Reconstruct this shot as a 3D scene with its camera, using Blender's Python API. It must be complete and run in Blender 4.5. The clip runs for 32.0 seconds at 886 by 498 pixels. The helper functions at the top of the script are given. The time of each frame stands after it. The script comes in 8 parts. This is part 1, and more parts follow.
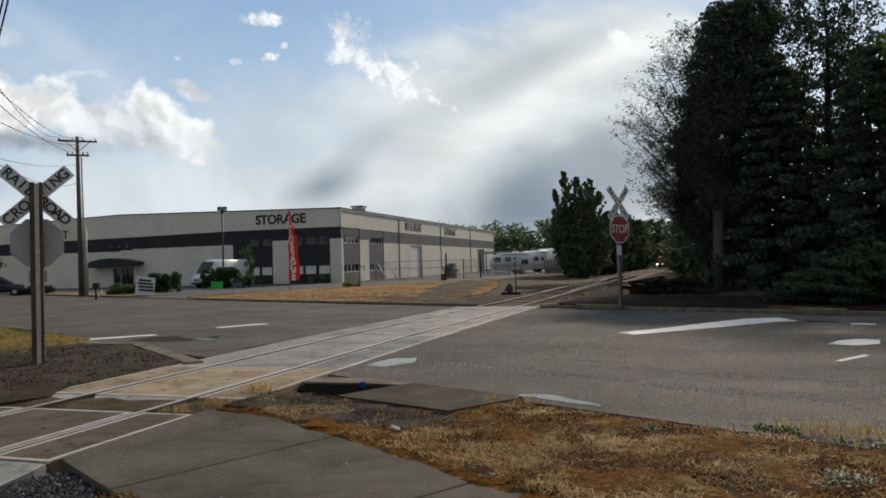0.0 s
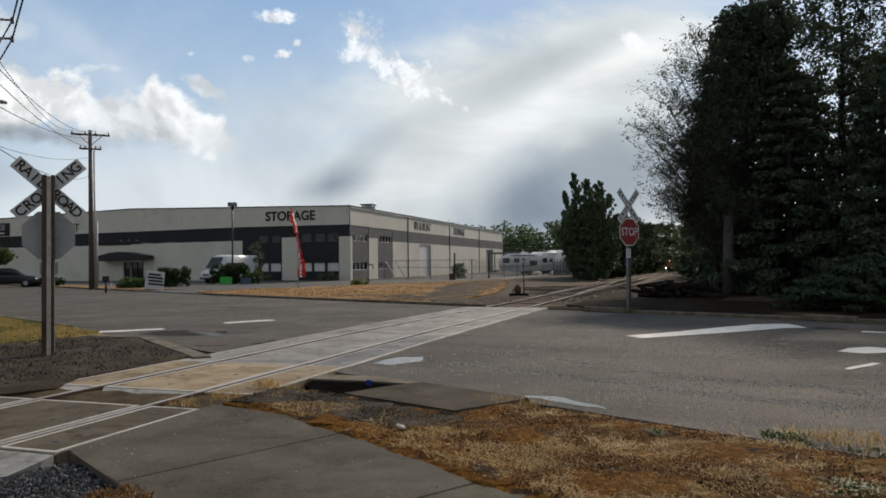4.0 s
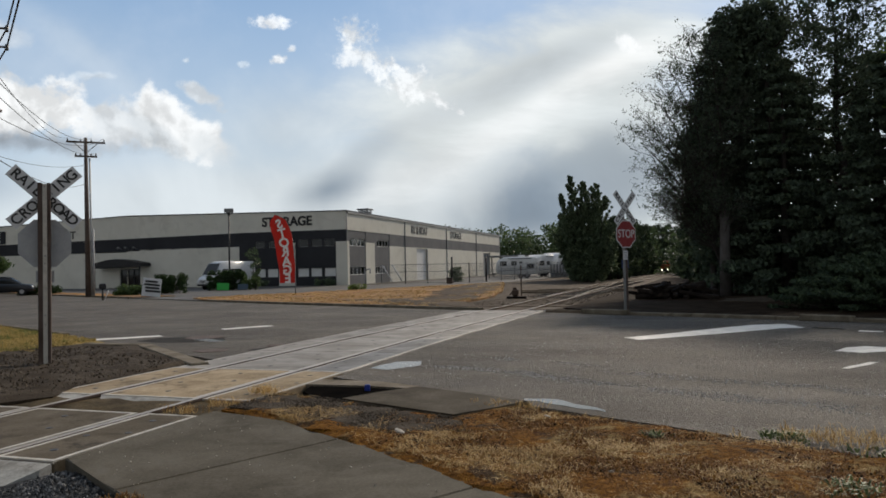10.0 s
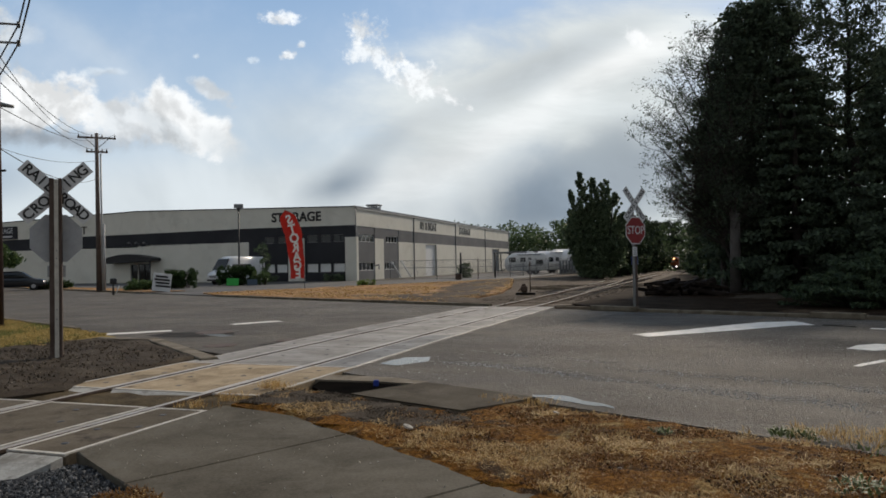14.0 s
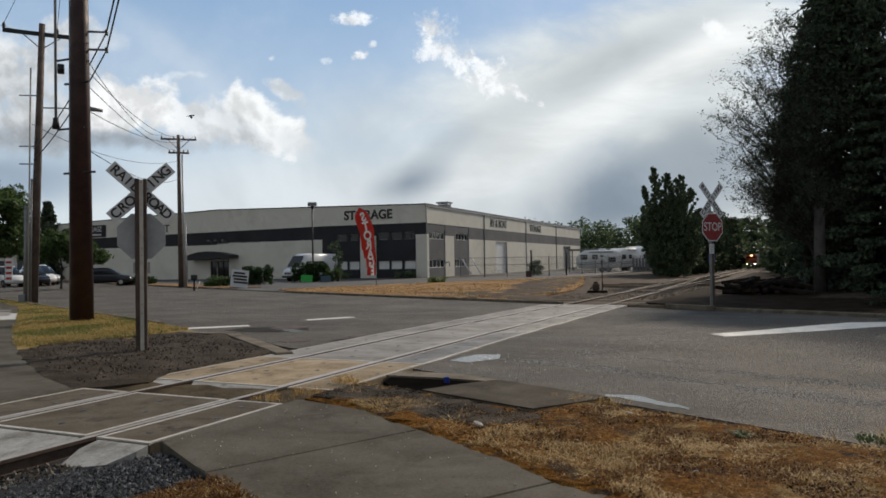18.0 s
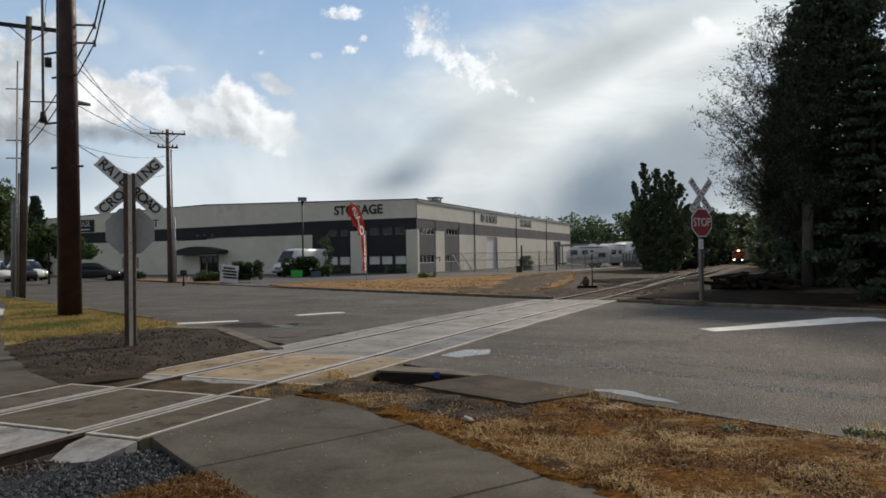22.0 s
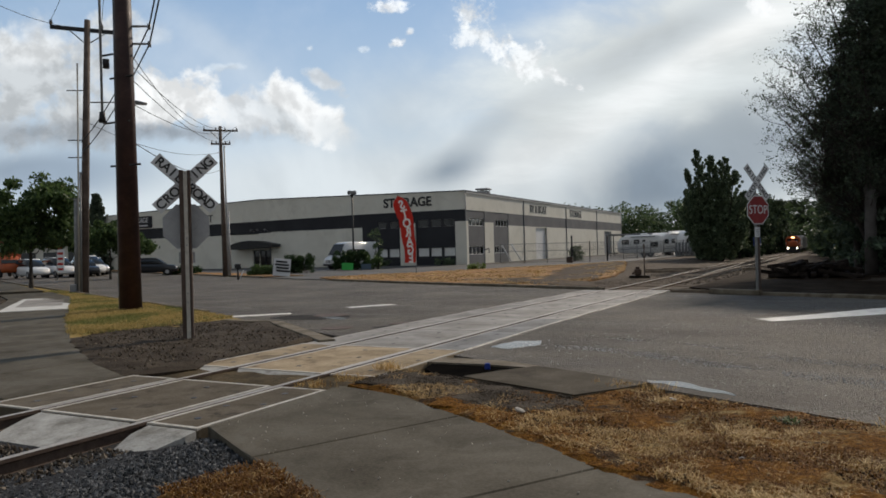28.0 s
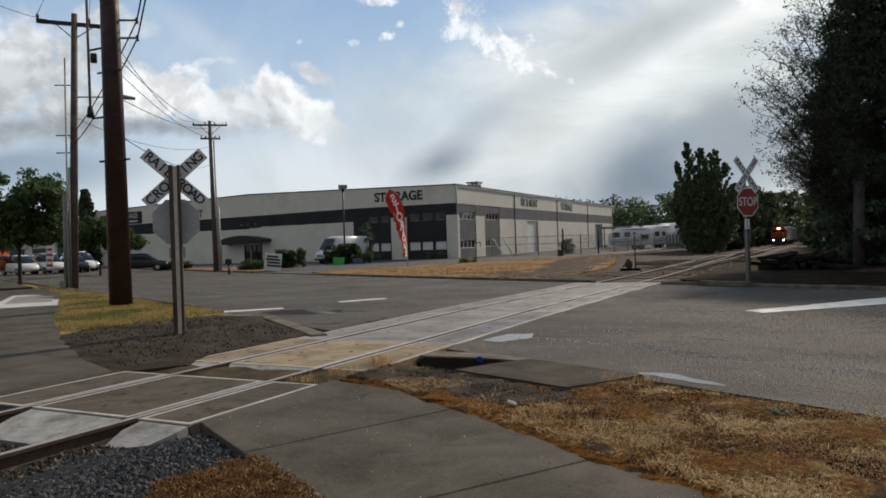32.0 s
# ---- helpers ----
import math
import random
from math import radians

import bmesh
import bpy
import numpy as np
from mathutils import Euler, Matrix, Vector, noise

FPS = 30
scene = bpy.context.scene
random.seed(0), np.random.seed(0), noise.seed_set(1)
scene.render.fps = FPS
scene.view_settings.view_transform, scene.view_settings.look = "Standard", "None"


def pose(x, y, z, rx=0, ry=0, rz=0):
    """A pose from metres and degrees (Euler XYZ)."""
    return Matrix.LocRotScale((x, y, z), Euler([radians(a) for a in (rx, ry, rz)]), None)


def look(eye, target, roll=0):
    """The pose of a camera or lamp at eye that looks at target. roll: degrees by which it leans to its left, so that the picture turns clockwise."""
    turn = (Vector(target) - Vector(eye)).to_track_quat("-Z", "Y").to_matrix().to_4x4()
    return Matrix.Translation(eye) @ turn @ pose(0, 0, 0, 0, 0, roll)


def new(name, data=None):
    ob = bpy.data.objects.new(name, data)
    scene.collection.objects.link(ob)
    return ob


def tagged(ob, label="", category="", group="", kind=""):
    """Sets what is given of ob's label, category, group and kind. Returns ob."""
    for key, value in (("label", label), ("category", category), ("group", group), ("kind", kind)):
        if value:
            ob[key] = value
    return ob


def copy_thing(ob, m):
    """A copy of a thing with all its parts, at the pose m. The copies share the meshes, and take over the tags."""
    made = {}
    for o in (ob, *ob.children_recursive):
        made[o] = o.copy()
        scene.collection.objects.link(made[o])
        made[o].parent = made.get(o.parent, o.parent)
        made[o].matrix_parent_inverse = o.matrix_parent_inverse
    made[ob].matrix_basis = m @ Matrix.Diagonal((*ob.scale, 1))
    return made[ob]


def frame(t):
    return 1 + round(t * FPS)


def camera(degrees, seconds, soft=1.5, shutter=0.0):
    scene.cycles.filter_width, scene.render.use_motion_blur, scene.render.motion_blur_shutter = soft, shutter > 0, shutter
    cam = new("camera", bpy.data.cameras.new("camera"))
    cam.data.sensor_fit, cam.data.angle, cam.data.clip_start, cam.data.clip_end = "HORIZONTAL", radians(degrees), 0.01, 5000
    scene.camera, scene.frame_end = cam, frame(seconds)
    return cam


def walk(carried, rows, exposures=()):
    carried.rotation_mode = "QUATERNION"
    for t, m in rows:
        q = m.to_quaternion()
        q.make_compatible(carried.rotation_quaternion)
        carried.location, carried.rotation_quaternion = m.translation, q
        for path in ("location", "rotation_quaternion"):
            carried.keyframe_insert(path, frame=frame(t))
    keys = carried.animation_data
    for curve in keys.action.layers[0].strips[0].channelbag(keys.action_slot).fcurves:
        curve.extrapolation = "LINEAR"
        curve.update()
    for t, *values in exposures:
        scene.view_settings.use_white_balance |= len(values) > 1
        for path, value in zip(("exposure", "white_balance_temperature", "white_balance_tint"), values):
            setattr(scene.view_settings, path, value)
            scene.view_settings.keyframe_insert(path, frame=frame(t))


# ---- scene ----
cam = camera(61.47, 32.0, soft=1.7)
walk(cam, [
    (0, pose(0, 0, 1.5, 91.14, 1.61, 17.84)),
    (0.5, pose(0, 0, 1.5, 91.18, 1.58, 17.51)),
    (1, pose(0, 0, 1.5, 91.23, 1.44, 17.19)),
    (1.5, pose(0, 0, 1.5, 91.23, 0.71, 18.08)),
    (2, pose(0, 0, 1.5, 91.34, 0.84, 18.14)),
    (2.5, pose(0, 0, 1.5, 91.25, 0.93, 18.03)),
    (3, pose(0, 0, 1.5, 91.19, 1.00, 18.03)),
    (3.5, pose(0, 0, 1.5, 91.16, 0.73, 18.22)),
    (5.5, pose(0, 0, 1.5, 91.05, 0.59, 18.97)),
    (6, pose(0, 0, 1.5, 90.99, 0.59, 19.03)),
    (6.5, pose(0, 0, 1.5, 90.94, 0.79, 19.01)),
    (7, pose(0, 0, 1.5, 90.88, 0.77, 18.91)),
    (7.5, pose(0, 0, 1.5, 90.92, 0.86, 18.79)),
    (8, pose(0, 0, 1.5, 90.98, 0.96, 18.59)),
    (8.5, pose(0, 0, 1.5, 91.03, 1.16, 18.43)),
    (9, pose(0, 0, 1.5, 91.03, 1.17, 18.29)),
    (9.5, pose(0, 0, 1.5, 91.07, 1.35, 18.21)),
    (10, pose(0, 0, 1.5, 91.42, 1.15, 18.28)),
    (10.5, pose(0, 0, 1.5, 91.65, 1.36, 18.24)),
    (11, pose(0, 0, 1.5, 91.59, 1.47, 18.18)),
    (11.5, pose(0, 0, 1.5, 91.58, 1.37, 18.12)),
    (12, pose(0, 0, 1.5, 91.56, 1.63, 17.73)),
    (12.5, pose(0, 0, 1.5, 91.42, 1.53, 17.61)),
    (13, pose(0, 0, 1.5, 91.36, 1.23, 18.12)),
    (13.5, pose(0, 0, 1.5, 91.19, 1.03, 18.70)),
    (15.5, pose(0, 0, 1.5, 91.25, 1.22, 20.53)),
    (16, pose(0, 0, 1.5, 91.28, 0.77, 24.17)),
    (16.5, pose(0, 0, 1.5, 91.21, 0.79, 24.75)),
    (17, pose(0, 0, 1.5, 91.12, 0.98, 24.70)),
    (17.5, pose(0, 0, 1.5, 91.02, 1.02, 24.54)),
    (18, pose(0, 0, 1.5, 91.00, 0.89, 24.36)),
    (18.5, pose(0, 0, 1.5, 91.16, 1.29, 23.77)),
    (19, pose(0, 0, 1.5, 91.66, 1.38, 23.59)),
    (19.5, pose(0, 0, 1.5, 91.80, 1.16, 23.54)),
    (20, pose(0, 0, 1.5, 91.41, 1.25, 23.23)),
    (20.5, pose(0, 0, 1.5, 91.22, 1.14, 23.31)),
    (21, pose(0, 0, 1.5, 90.82, 0.86, 23.74)),
    (21.5, pose(0, 0, 1.5, 90.74, 0.81, 23.69)),
    (22, pose(0, 0, 1.5, 90.62, 0.86, 23.62)),
    (22.5, pose(0, 0, 1.5, 90.50, 1.07, 23.51)),
    (23, pose(0, 0, 1.5, 90.41, 1.14, 23.43)),
    (23.5, pose(0, 0, 1.5, 90.40, 1.27, 23.45)),
    (24, pose(0, 0, 1.5, 90.30, 1.46, 23.71)),
    (24.5, pose(0, 0, 1.5, 90.13, 1.51, 24.31)),
    (25, pose(0, 0, 1.5, 90.05, 1.47, 24.52)),
    (25.5, pose(0, 0, 1.5, 89.97, 1.47, 24.80)),
    (26, pose(0, 0, 1.5, 89.85, 1.56, 25.75)),
    (26.5, pose(0, 0, 1.5, 89.84, 1.35, 27.94)),
    (28.5, pose(0, 0, 1.5, 90.07, 1.48, 27.24)),
    (29, pose(0, 0, 1.5, 90.03, 1.37, 27.21)),
    (29.5, pose(0, 0, 1.5, 89.99, 1.43, 27.24)),
    (30, pose(0, 0, 1.5, 89.87, 1.61, 27.12)),
    (30.5, pose(0, 0, 1.5, 89.75, 1.70, 27.02)),
    (31, pose(0, 0, 1.5, 89.71, 1.69, 26.98)),
    (31.5, pose(0, 0, 1.5, 89.67, 1.78, 26.89)),
    (32, pose(0, 0, 1.5, 89.55, 1.86, 26.74)),
])

# ---- light: hazy afternoon sun ahead and to the right, broken cloud ----
SUN_AZ, SUN_EL = 10.0, 33.0          # degrees clockwise from +y, degrees up

world = bpy.data.worlds.new("sky")
scene.world = world
world.use_nodes = True
wt = world.node_tree
wt.nodes.clear()


class Net:
    """Short-hand for building node trees."""

    def __init__(self, tree):
        self.t = tree

    def n(self, kind, ins=None, operation=None, use_clamp=None, data_type=None, blend_type=None, clamp_factor=None, interpolation_type=None, feature=None):
        node = self.t.nodes.new(kind)
        if operation is not None:
            node.operation = operation
        if use_clamp is not None:
            node.use_clamp = use_clamp
        if data_type is not None:
            node.data_type = data_type
        if blend_type is not None:
            node.blend_type = blend_type
        if clamp_factor is not None:
            node.clamp_factor = clamp_factor
        if interpolation_type is not None:
            node.interpolation_type = interpolation_type
        if feature is not None:
            node.feature = feature
        for k, v in (ins or {}).items():
            if isinstance(v, bpy.types.NodeSocket):
                self.t.links.new(v, node.inputs[k])
            else:
                node.inputs[k].default_value = v
        return node

    def math(self, op, a, b=0.0, c=None, clamp=False):
        node = self.n("ShaderNodeMath", operation=op, use_clamp=clamp, ins={0: a, 1: b})
        if c is not None:
            if isinstance(c, bpy.types.NodeSocket):
                self.t.links.new(c, node.inputs[2])
            else:
                node.inputs[2].default_value = c
        return node.outputs[0]

    def dot(self, v, w):
        return self.n("ShaderNodeVectorMath", operation="DOT_PRODUCT", ins={0: v, 1: w}).outputs["Value"]

    def noise(self, v, scale, detail=5.0, rough=0.55, dist=0.0):
        return self.n("ShaderNodeTexNoise", ins={"Vector": v, "Scale": scale, "Detail": detail, "Roughness": rough, "Distortion": dist}).outputs["Fac"]

    def ramp(self, f, stops, interp="LINEAR"):
        node = self.n("ShaderNodeValToRGB", ins={"Fac": f})
        cr = node.color_ramp
        cr.interpolation = interp
        while len(cr.elements) < len(stops):
            cr.elements.new(0.5)
        for el, (p, c) in zip(cr.elements, stops):
            el.position = p
            el.color = (*c, 1) if len(c) == 3 else (c[0], c[0], c[0], 1)
        return node.outputs["Color"]

    def span(self, v, lo, hi, a=0.0, b=1.0):
        return self.n("ShaderNodeMapRange", interpolation_type="SMOOTHSTEP", ins={"Value": v, "From Min": lo, "From Max": hi, "To Min": a, "To Max": b}).outputs["Result"]

    def mix(self, f, a, b, blend="MIX"):
        node = self.n("ShaderNodeMix", data_type="RGBA", blend_type=blend, clamp_factor=True)
        for k, v in ((0, f), (6, a), (7, b)):
            if isinstance(v, bpy.types.NodeSocket):
                self.t.links.new(v, node.inputs[k])
            else:
                node.inputs[k].default_value = v if k == 0 else (*v, 1)
        return node.outputs[2]


w = Net(wt)
way = w.n("ShaderNodeTexCoord").outputs["Generated"]
sky = w.n("ShaderNodeTexSky")
sky.sky_type, sky.sun_disc = "NISHITA", False
sky.sun_elevation, sky.sun_rotation = radians(SUN_EL), radians(SUN_AZ)
sky.altitude, sky.air_density, sky.dust_density, sky.ozone_density = 50.0, 1.0, 1.2, 1.5
# cloud sheet: a plane across the north-western sky, u to its right and v up
A0 = radians(-26.0)
ahead, right_ = (math.sin(A0), math.cos(A0), 0.0), (math.cos(A0), -math.sin(A0), 0.0)
depth = w.math("MAXIMUM", w.dot(way, ahead), 0.12)
u = w.math("DIVIDE", w.dot(way, right_), depth)
v = w.math("DIVIDE", w.dot(way, (0, 0, 1)), depth)
flat = w.n("ShaderNodeCombineXYZ", ins={0: u, 1: v, 2: 0.0}).outputs[0]


# four shared grains of cloud: soft veil, billow, fine rag and streaks along the sheet
soft = w.noise(flat, 4.5, 5.0, 0.55, 0.3)
mid = w.math("ADD", w.math("MULTIPLY", w.noise(flat, 10.0, 6.0, 0.56, 0.25), 0.75), w.math("MULTIPLY", w.noise(flat, 34.0, 5.0, 0.6), 0.25))
fine = w.math("ADD", w.math("MULTIPLY", w.noise(flat, 17.0, 8.0, 0.65, 0.3), 0.6), w.math("MULTIPLY", w.noise(flat, 46.0, 7.0, 0.65), 0.4))
combed = w.n("ShaderNodeMapping", ins={"Vector": flat, "Rotation": (0, 0, radians(-29)), "Scale": (1.0, 3.2, 1.0)}).outputs[0]
streak = w.math("ADD", w.math("MULTIPLY", w.noise(combed, 3.6, 6.0, 0.6, 0.35), 0.7), w.math("MULTIPLY", soft, 0.3))


aside = w.n("ShaderNodeVectorMath", operation="ADD", ins={0: flat, 1: (0.010, 0.016, 0.0)}).outputs[0]
mid_lit = w.math("SUBTRACT", w.noise(flat, 13.0, 6.0, 0.56, 0.25), w.noise(aside, 13.0, 6.0, 0.56, 0.25))
fine_lit = w.math("SUBTRACT", w.noise(flat, 17.0, 8.0, 0.65, 0.3), w.noise(aside, 17.0, 8.0, 0.65, 0.3))


def blob(cu, cv, ru, rv, turn, rough, grain):
    """1 inside a ragged cloud round (cu, cv), falling to 0 outside."""
    c, s = math.cos(radians(turn)), math.sin(radians(turn))
    a = w.math("MULTIPLY_ADD", u, c / ru, w.math("MULTIPLY_ADD", v, s / ru, -(cu * c + cv * s) / ru))
    b = w.math("MULTIPLY_ADD", u, -s / rv, w.math("MULTIPLY_ADD", v, c / rv, (cu * s - cv * c) / rv))
    d = w.math("SQRT", w.math("ADD", w.math("MULTIPLY", a, a), w.math("MULTIPLY", b, b)))
    return w.math("ADD", w.math("SUBTRACT", 1.0, d), w.math("MULTIPLY", w.math("SUBTRACT", grain, 0.5), 6.0 * rough))


def over(base, colour, mask):
    return w.mix(mask, base, colour)


CLOUDS = (  # u, v, radii, turn, raggedness, grain, colour, edge, cover
    (-0.384, 0.293, 0.281, 0.114, -1.4, 0.5, soft, (0.52, 0.61, 0.7), -0.2, 0.9, 0.1),  # thin haze
    (-0.308, 0.272, 0.144, 0.023, -39.4, 0.35, soft, (0.6, 0.68, 0.76), -0.3, 0.8, 0.3),  # veil streak
    (-0.128, 0.099, 0.485, 0.072, 2.6, 0.25, soft, (0.62, 0.67, 0.7), -0.1, 0.9, 0.85),  # white horizon
    (-0.59, 0.122, 0.182, 0.038, -1.4, 0.3, soft, (0.26, 0.33, 0.42), -0.3, 0.8, 0.85),  # low blue
    (0.249, 0.206, 0.379, 0.171, 22.6, 0.25, streak, (0.67, 0.715, 0.725), -0.05, 0.5, 1),  # sheet
    (-0.065, 0.185, 0.129, 0.083, 8.6, 0.4, soft, (0.6, 0.66, 0.7), -0.3, 0.9, 0.7),  # sheet left
    (0.137, 0.088, 0.326, 0.076, 4.6, 0.3, soft, (0.64, 0.69, 0.72), -0.2, 0.7, 0.8),  # sheet low
    (0.214, 0.181, 0.250, 0.034, 29.6, 0.35, streak, (0.8, 0.825, 0.83), -0.2, 1.1, 0.8),  # bright band
    (0.092, 0.127, 0.114, 0.038, 23.6, 0.35, streak, (0.74, 0.77, 0.78), -0.2, 1.0, 0.7),  # bright low
    (0.381, 0.281, 0.129, 0.034, 20.6, 0.3, streak, (0.86, 0.875, 0.87), -0.2, 1.0, 0.8),  # bright right
    (0.094, 0.188, 0.152, 0.029, 29.6, 0.35, streak, (0.47, 0.515, 0.555), -0.3, 1.1, 0.34),  # grey band
    (0.269, 0.27, 0.167, 0.030, 24.6, 0.35, streak, (0.5, 0.545, 0.575), -0.3, 0.8, 0.8),  # grey band high
    (-0.014, 0.107, 0.061, 0.029, 18.6, 0.35, soft, (0.24, 0.30, 0.37), -0.35, 0.9, 0.85),  # dark low
    (0.033, 0.155, 0.061, 0.021, 36.6, 0.35, soft, (0.36, 0.42, 0.475), -0.4, 0.8, 0.35),  # dark low edge
    (0.28, 0.085, 0.174, 0.064, 20.6, 0.35, soft, (0.20, 0.255, 0.32), -0.4, 0.7, 0.92),  # dark right
    (0.363, 0.15, 0.091, 0.061, 33.6, 0.35, soft, (0.36, 0.415, 0.46), -0.35, 0.8, 0.75),  # dark far right
    (0.43, 0.118, 0.106, 0.099, 6.6, 0.35, soft, (0.32, 0.365, 0.41), -0.35, 0.8, 0.8),  # dark behind the trees
    (0.015, 0.317, 0.034, 0.020, -21.4, 1.0, fine, (0.8, 0.83, 0.85), -0.15, 0.7, 0.85),  # ragged puffs
    (0.039, 0.282, 0.045, 0.020, -13.4, 1.0, fine, (0.8, 0.83, 0.85), -0.15, 0.7, 0.85),  # ragged puffs
    (0.092, 0.25, 0.047, 0.023, -26.4, 1.0, fine, (0.82, 0.845, 0.86), -0.15, 0.7, 0.85),  # ragged puffs
    (0.136, 0.226, 0.030, 0.015, -21.4, 1.0, fine, (0.82, 0.845, 0.86), -0.15, 0.7, 0.85),  # ragged puffs
    (0.164, 0.211, 0.008, 0.006, -21.4, 1.0, fine, (0.82, 0.845, 0.86), -0.15, 0.7, 0.85),  # ragged puffs
    (0.408, 0.313, 0.038, 0.014, -21.4, 0.8, fine, (0.88, 0.89, 0.9), -0.1, 0.9, 0.7),  # puff over the trees
    (-0.563, 0.245, 0.144, 0.083, -1.4, 0.7, mid, (0.55, 0.58, 0.60), -0.1, 0.5, 0.95),  # left mass
    (-0.57, 0.298, 0.091, 0.045, -1.4, 0.6, mid, (0.74, 0.765, 0.78), -0.1, 0.6, 0.7),  # left mass top
    (-0.479, 0.204, 0.083, 0.032, -1.4, 0.6, mid, (0.56, 0.585, 0.60), -0.1, 0.6, 0.8),  # left shoulder
    (-0.534, 0.171, 0.197, 0.024, -1.4, 0.5, mid, (0.29, 0.32, 0.355), -0.2, 0.8, 0.72),  # left base
    (-0.407, 0.301, 0.030, 0.021, -1.4, 0.6, mid, (0.68, 0.72, 0.75), -0.1, 0.7, 0.45),  # small veil puff
    (-0.375, 0.209, 0.082, 0.046, -9.4, 0.75, mid, (0.84, 0.855, 0.86), -0.08, 0.4, 0.97),  # cumulus
    (-0.294, 0.195, 0.048, 0.033, -1.4, 0.75, mid, (0.72, 0.745, 0.76), -0.08, 0.5, 0.85),  # cumulus side
    (-0.38, 0.169, 0.114, 0.017, -3.4, 0.5, mid, (0.29, 0.32, 0.36), -0.15, 0.8, 0.7),  # cumulus base
    (-0.199, 0.192, 0.078, 0.03, -39.4, 0.75, mid, (0.82, 0.835, 0.84), -0.08, 0.4, 0.95),  # cumulus
    (-0.163, 0.161, 0.038, 0.021, -21.4, 0.5, soft, (0.66, 0.7, 0.725), -0.2, 0.7, 0.7),  # cumulus tail
    (-0.233, 0.178, 0.045, 0.014, -39.4, 0.5, mid, (0.52, 0.565, 0.60), -0.2, 0.8, 0.7),  # cumulus base
    (-0.18, 0.232, 0.039, 0.015, -29.4, 0.75, mid, (0.68, 0.72, 0.755), -0.08, 0.4, 0.85),  # cumulus
    (-0.092, 0.328, 0.027, 0.011, 1.6, 1.0, fine, (0.84, 0.87, 0.9), -0.1, 0.75, 0.9),  # puff
    (-0.08, 0.279, 0.017, 0.007, 3.6, 1.0, fine, (0.84, 0.87, 0.9), -0.1, 0.75, 0.9),  # puff
    (-0.061, 0.294, 0.007, 0.005, 18.6, 1.0, fine, (0.8, 0.84, 0.88), -0.1, 0.75, 0.85),  # puff
    (-0.197, 0.276, 0.006, 0.005, -1.4, 1.0, fine, (0.7, 0.77, 0.84), -0.1, 0.75, 0.65),  # puff
    (-0.126, 0.272, 0.010, 0.005, -1.4, 1.0, fine, (0.66, 0.74, 0.82), -0.1, 0.75, 0.6),  # puff
    (-0.312, 0.255, 0.032, 0.007, 0.6, 1.0, mid, (0.62, 0.69, 0.755), -0.1, 0.75, 0.7),  # puff
)
zen = w.span(w.dot(way, (0, 0, 1)), 0.0, 0.55)
blue = w.mix(zen, (0.56, 0.66, 0.74), (0.105, 0.28, 0.56))
air = w.mix(0.75, w.n("ShaderNodeVectorMath", operation="SCALE", ins={0: sky.outputs[0], "Scale": 0.075}).outputs[0], blue)
# broken cloud over the whole sky, replaced by the shaped clouds in the north-west
puffy = w.span(w.noise(way, 2.6, 7.0, 0.6), 0.46, 0.62)
grey = w.span(w.noise(way, 1.7, 4.0, 0.5), 0.3, 0.7)
wide = over(w.mix(0.6, air, (0.255, 0.25, 0.235)), w.mix(grey, (0.23, 0.222, 0.205), (0.47, 0.455, 0.425)), puffy)
seen = w.span(w.dot(way, ahead), 0.45, 0.7)
shaped = w.mix(w.math("MULTIPLY", w.span(w.noise(flat, 3.0, 6.0, 0.6), 0.45, 0.8), 0.35), air, (0.72, 0.76, 0.82))
for cu, cv, ru, rv, turn, rough, grain, colour, lo, hi, cover in CLOUDS:
    m = w.math("MULTIPLY", w.span(blob(cu, cv, ru, rv, turn, rough, grain), lo, hi), cover)
    if grain in (mid, fine):
        lit = w.span(mid_lit if grain == mid else fine_lit, -0.10, 0.08)
        c2 = w.mix(lit, tuple(0.77 * x for x in colour), tuple(min(1.0, 1.06 * x) for x in colour))
    else:
        c2 = w.mix(w.span(grain, 0.32, 0.68), tuple(0.80 * x for x in colour), tuple(min(1.0, 1.06 * x) for x in colour))
    shaped = over(shaped, c2, m)
final = w.mix(seen, wide, shaped)
# below the horizon: dull ground light
final = w.mix(w.span(w.dot(way, (0, 0, 1)), -0.03, 0.0), (0.12, 0.12, 0.11), final)
back = w.n("ShaderNodeBackground", ins={"Color": final, "Strength": 1.15})
wt.links.new(back.outputs[0], w.n("ShaderNodeOutputWorld").inputs[0])

sun = new("sun", bpy.data.lights.new("sun", "SUN"))
sun.data.energy, sun.data.angle, sun.data.color = 3.2, radians(3.0), (1.0, 0.86, 0.70)
_s = Vector((math.sin(radians(SUN_AZ)) * math.cos(radians(SUN_EL)), math.cos(radians(SUN_AZ)) * math.cos(radians(SUN_EL)), math.sin(radians(SUN_EL))))
sun.matrix_world = look(_s * 60, (0, 0, 0))
scene.view_settings.exposure = 0.0


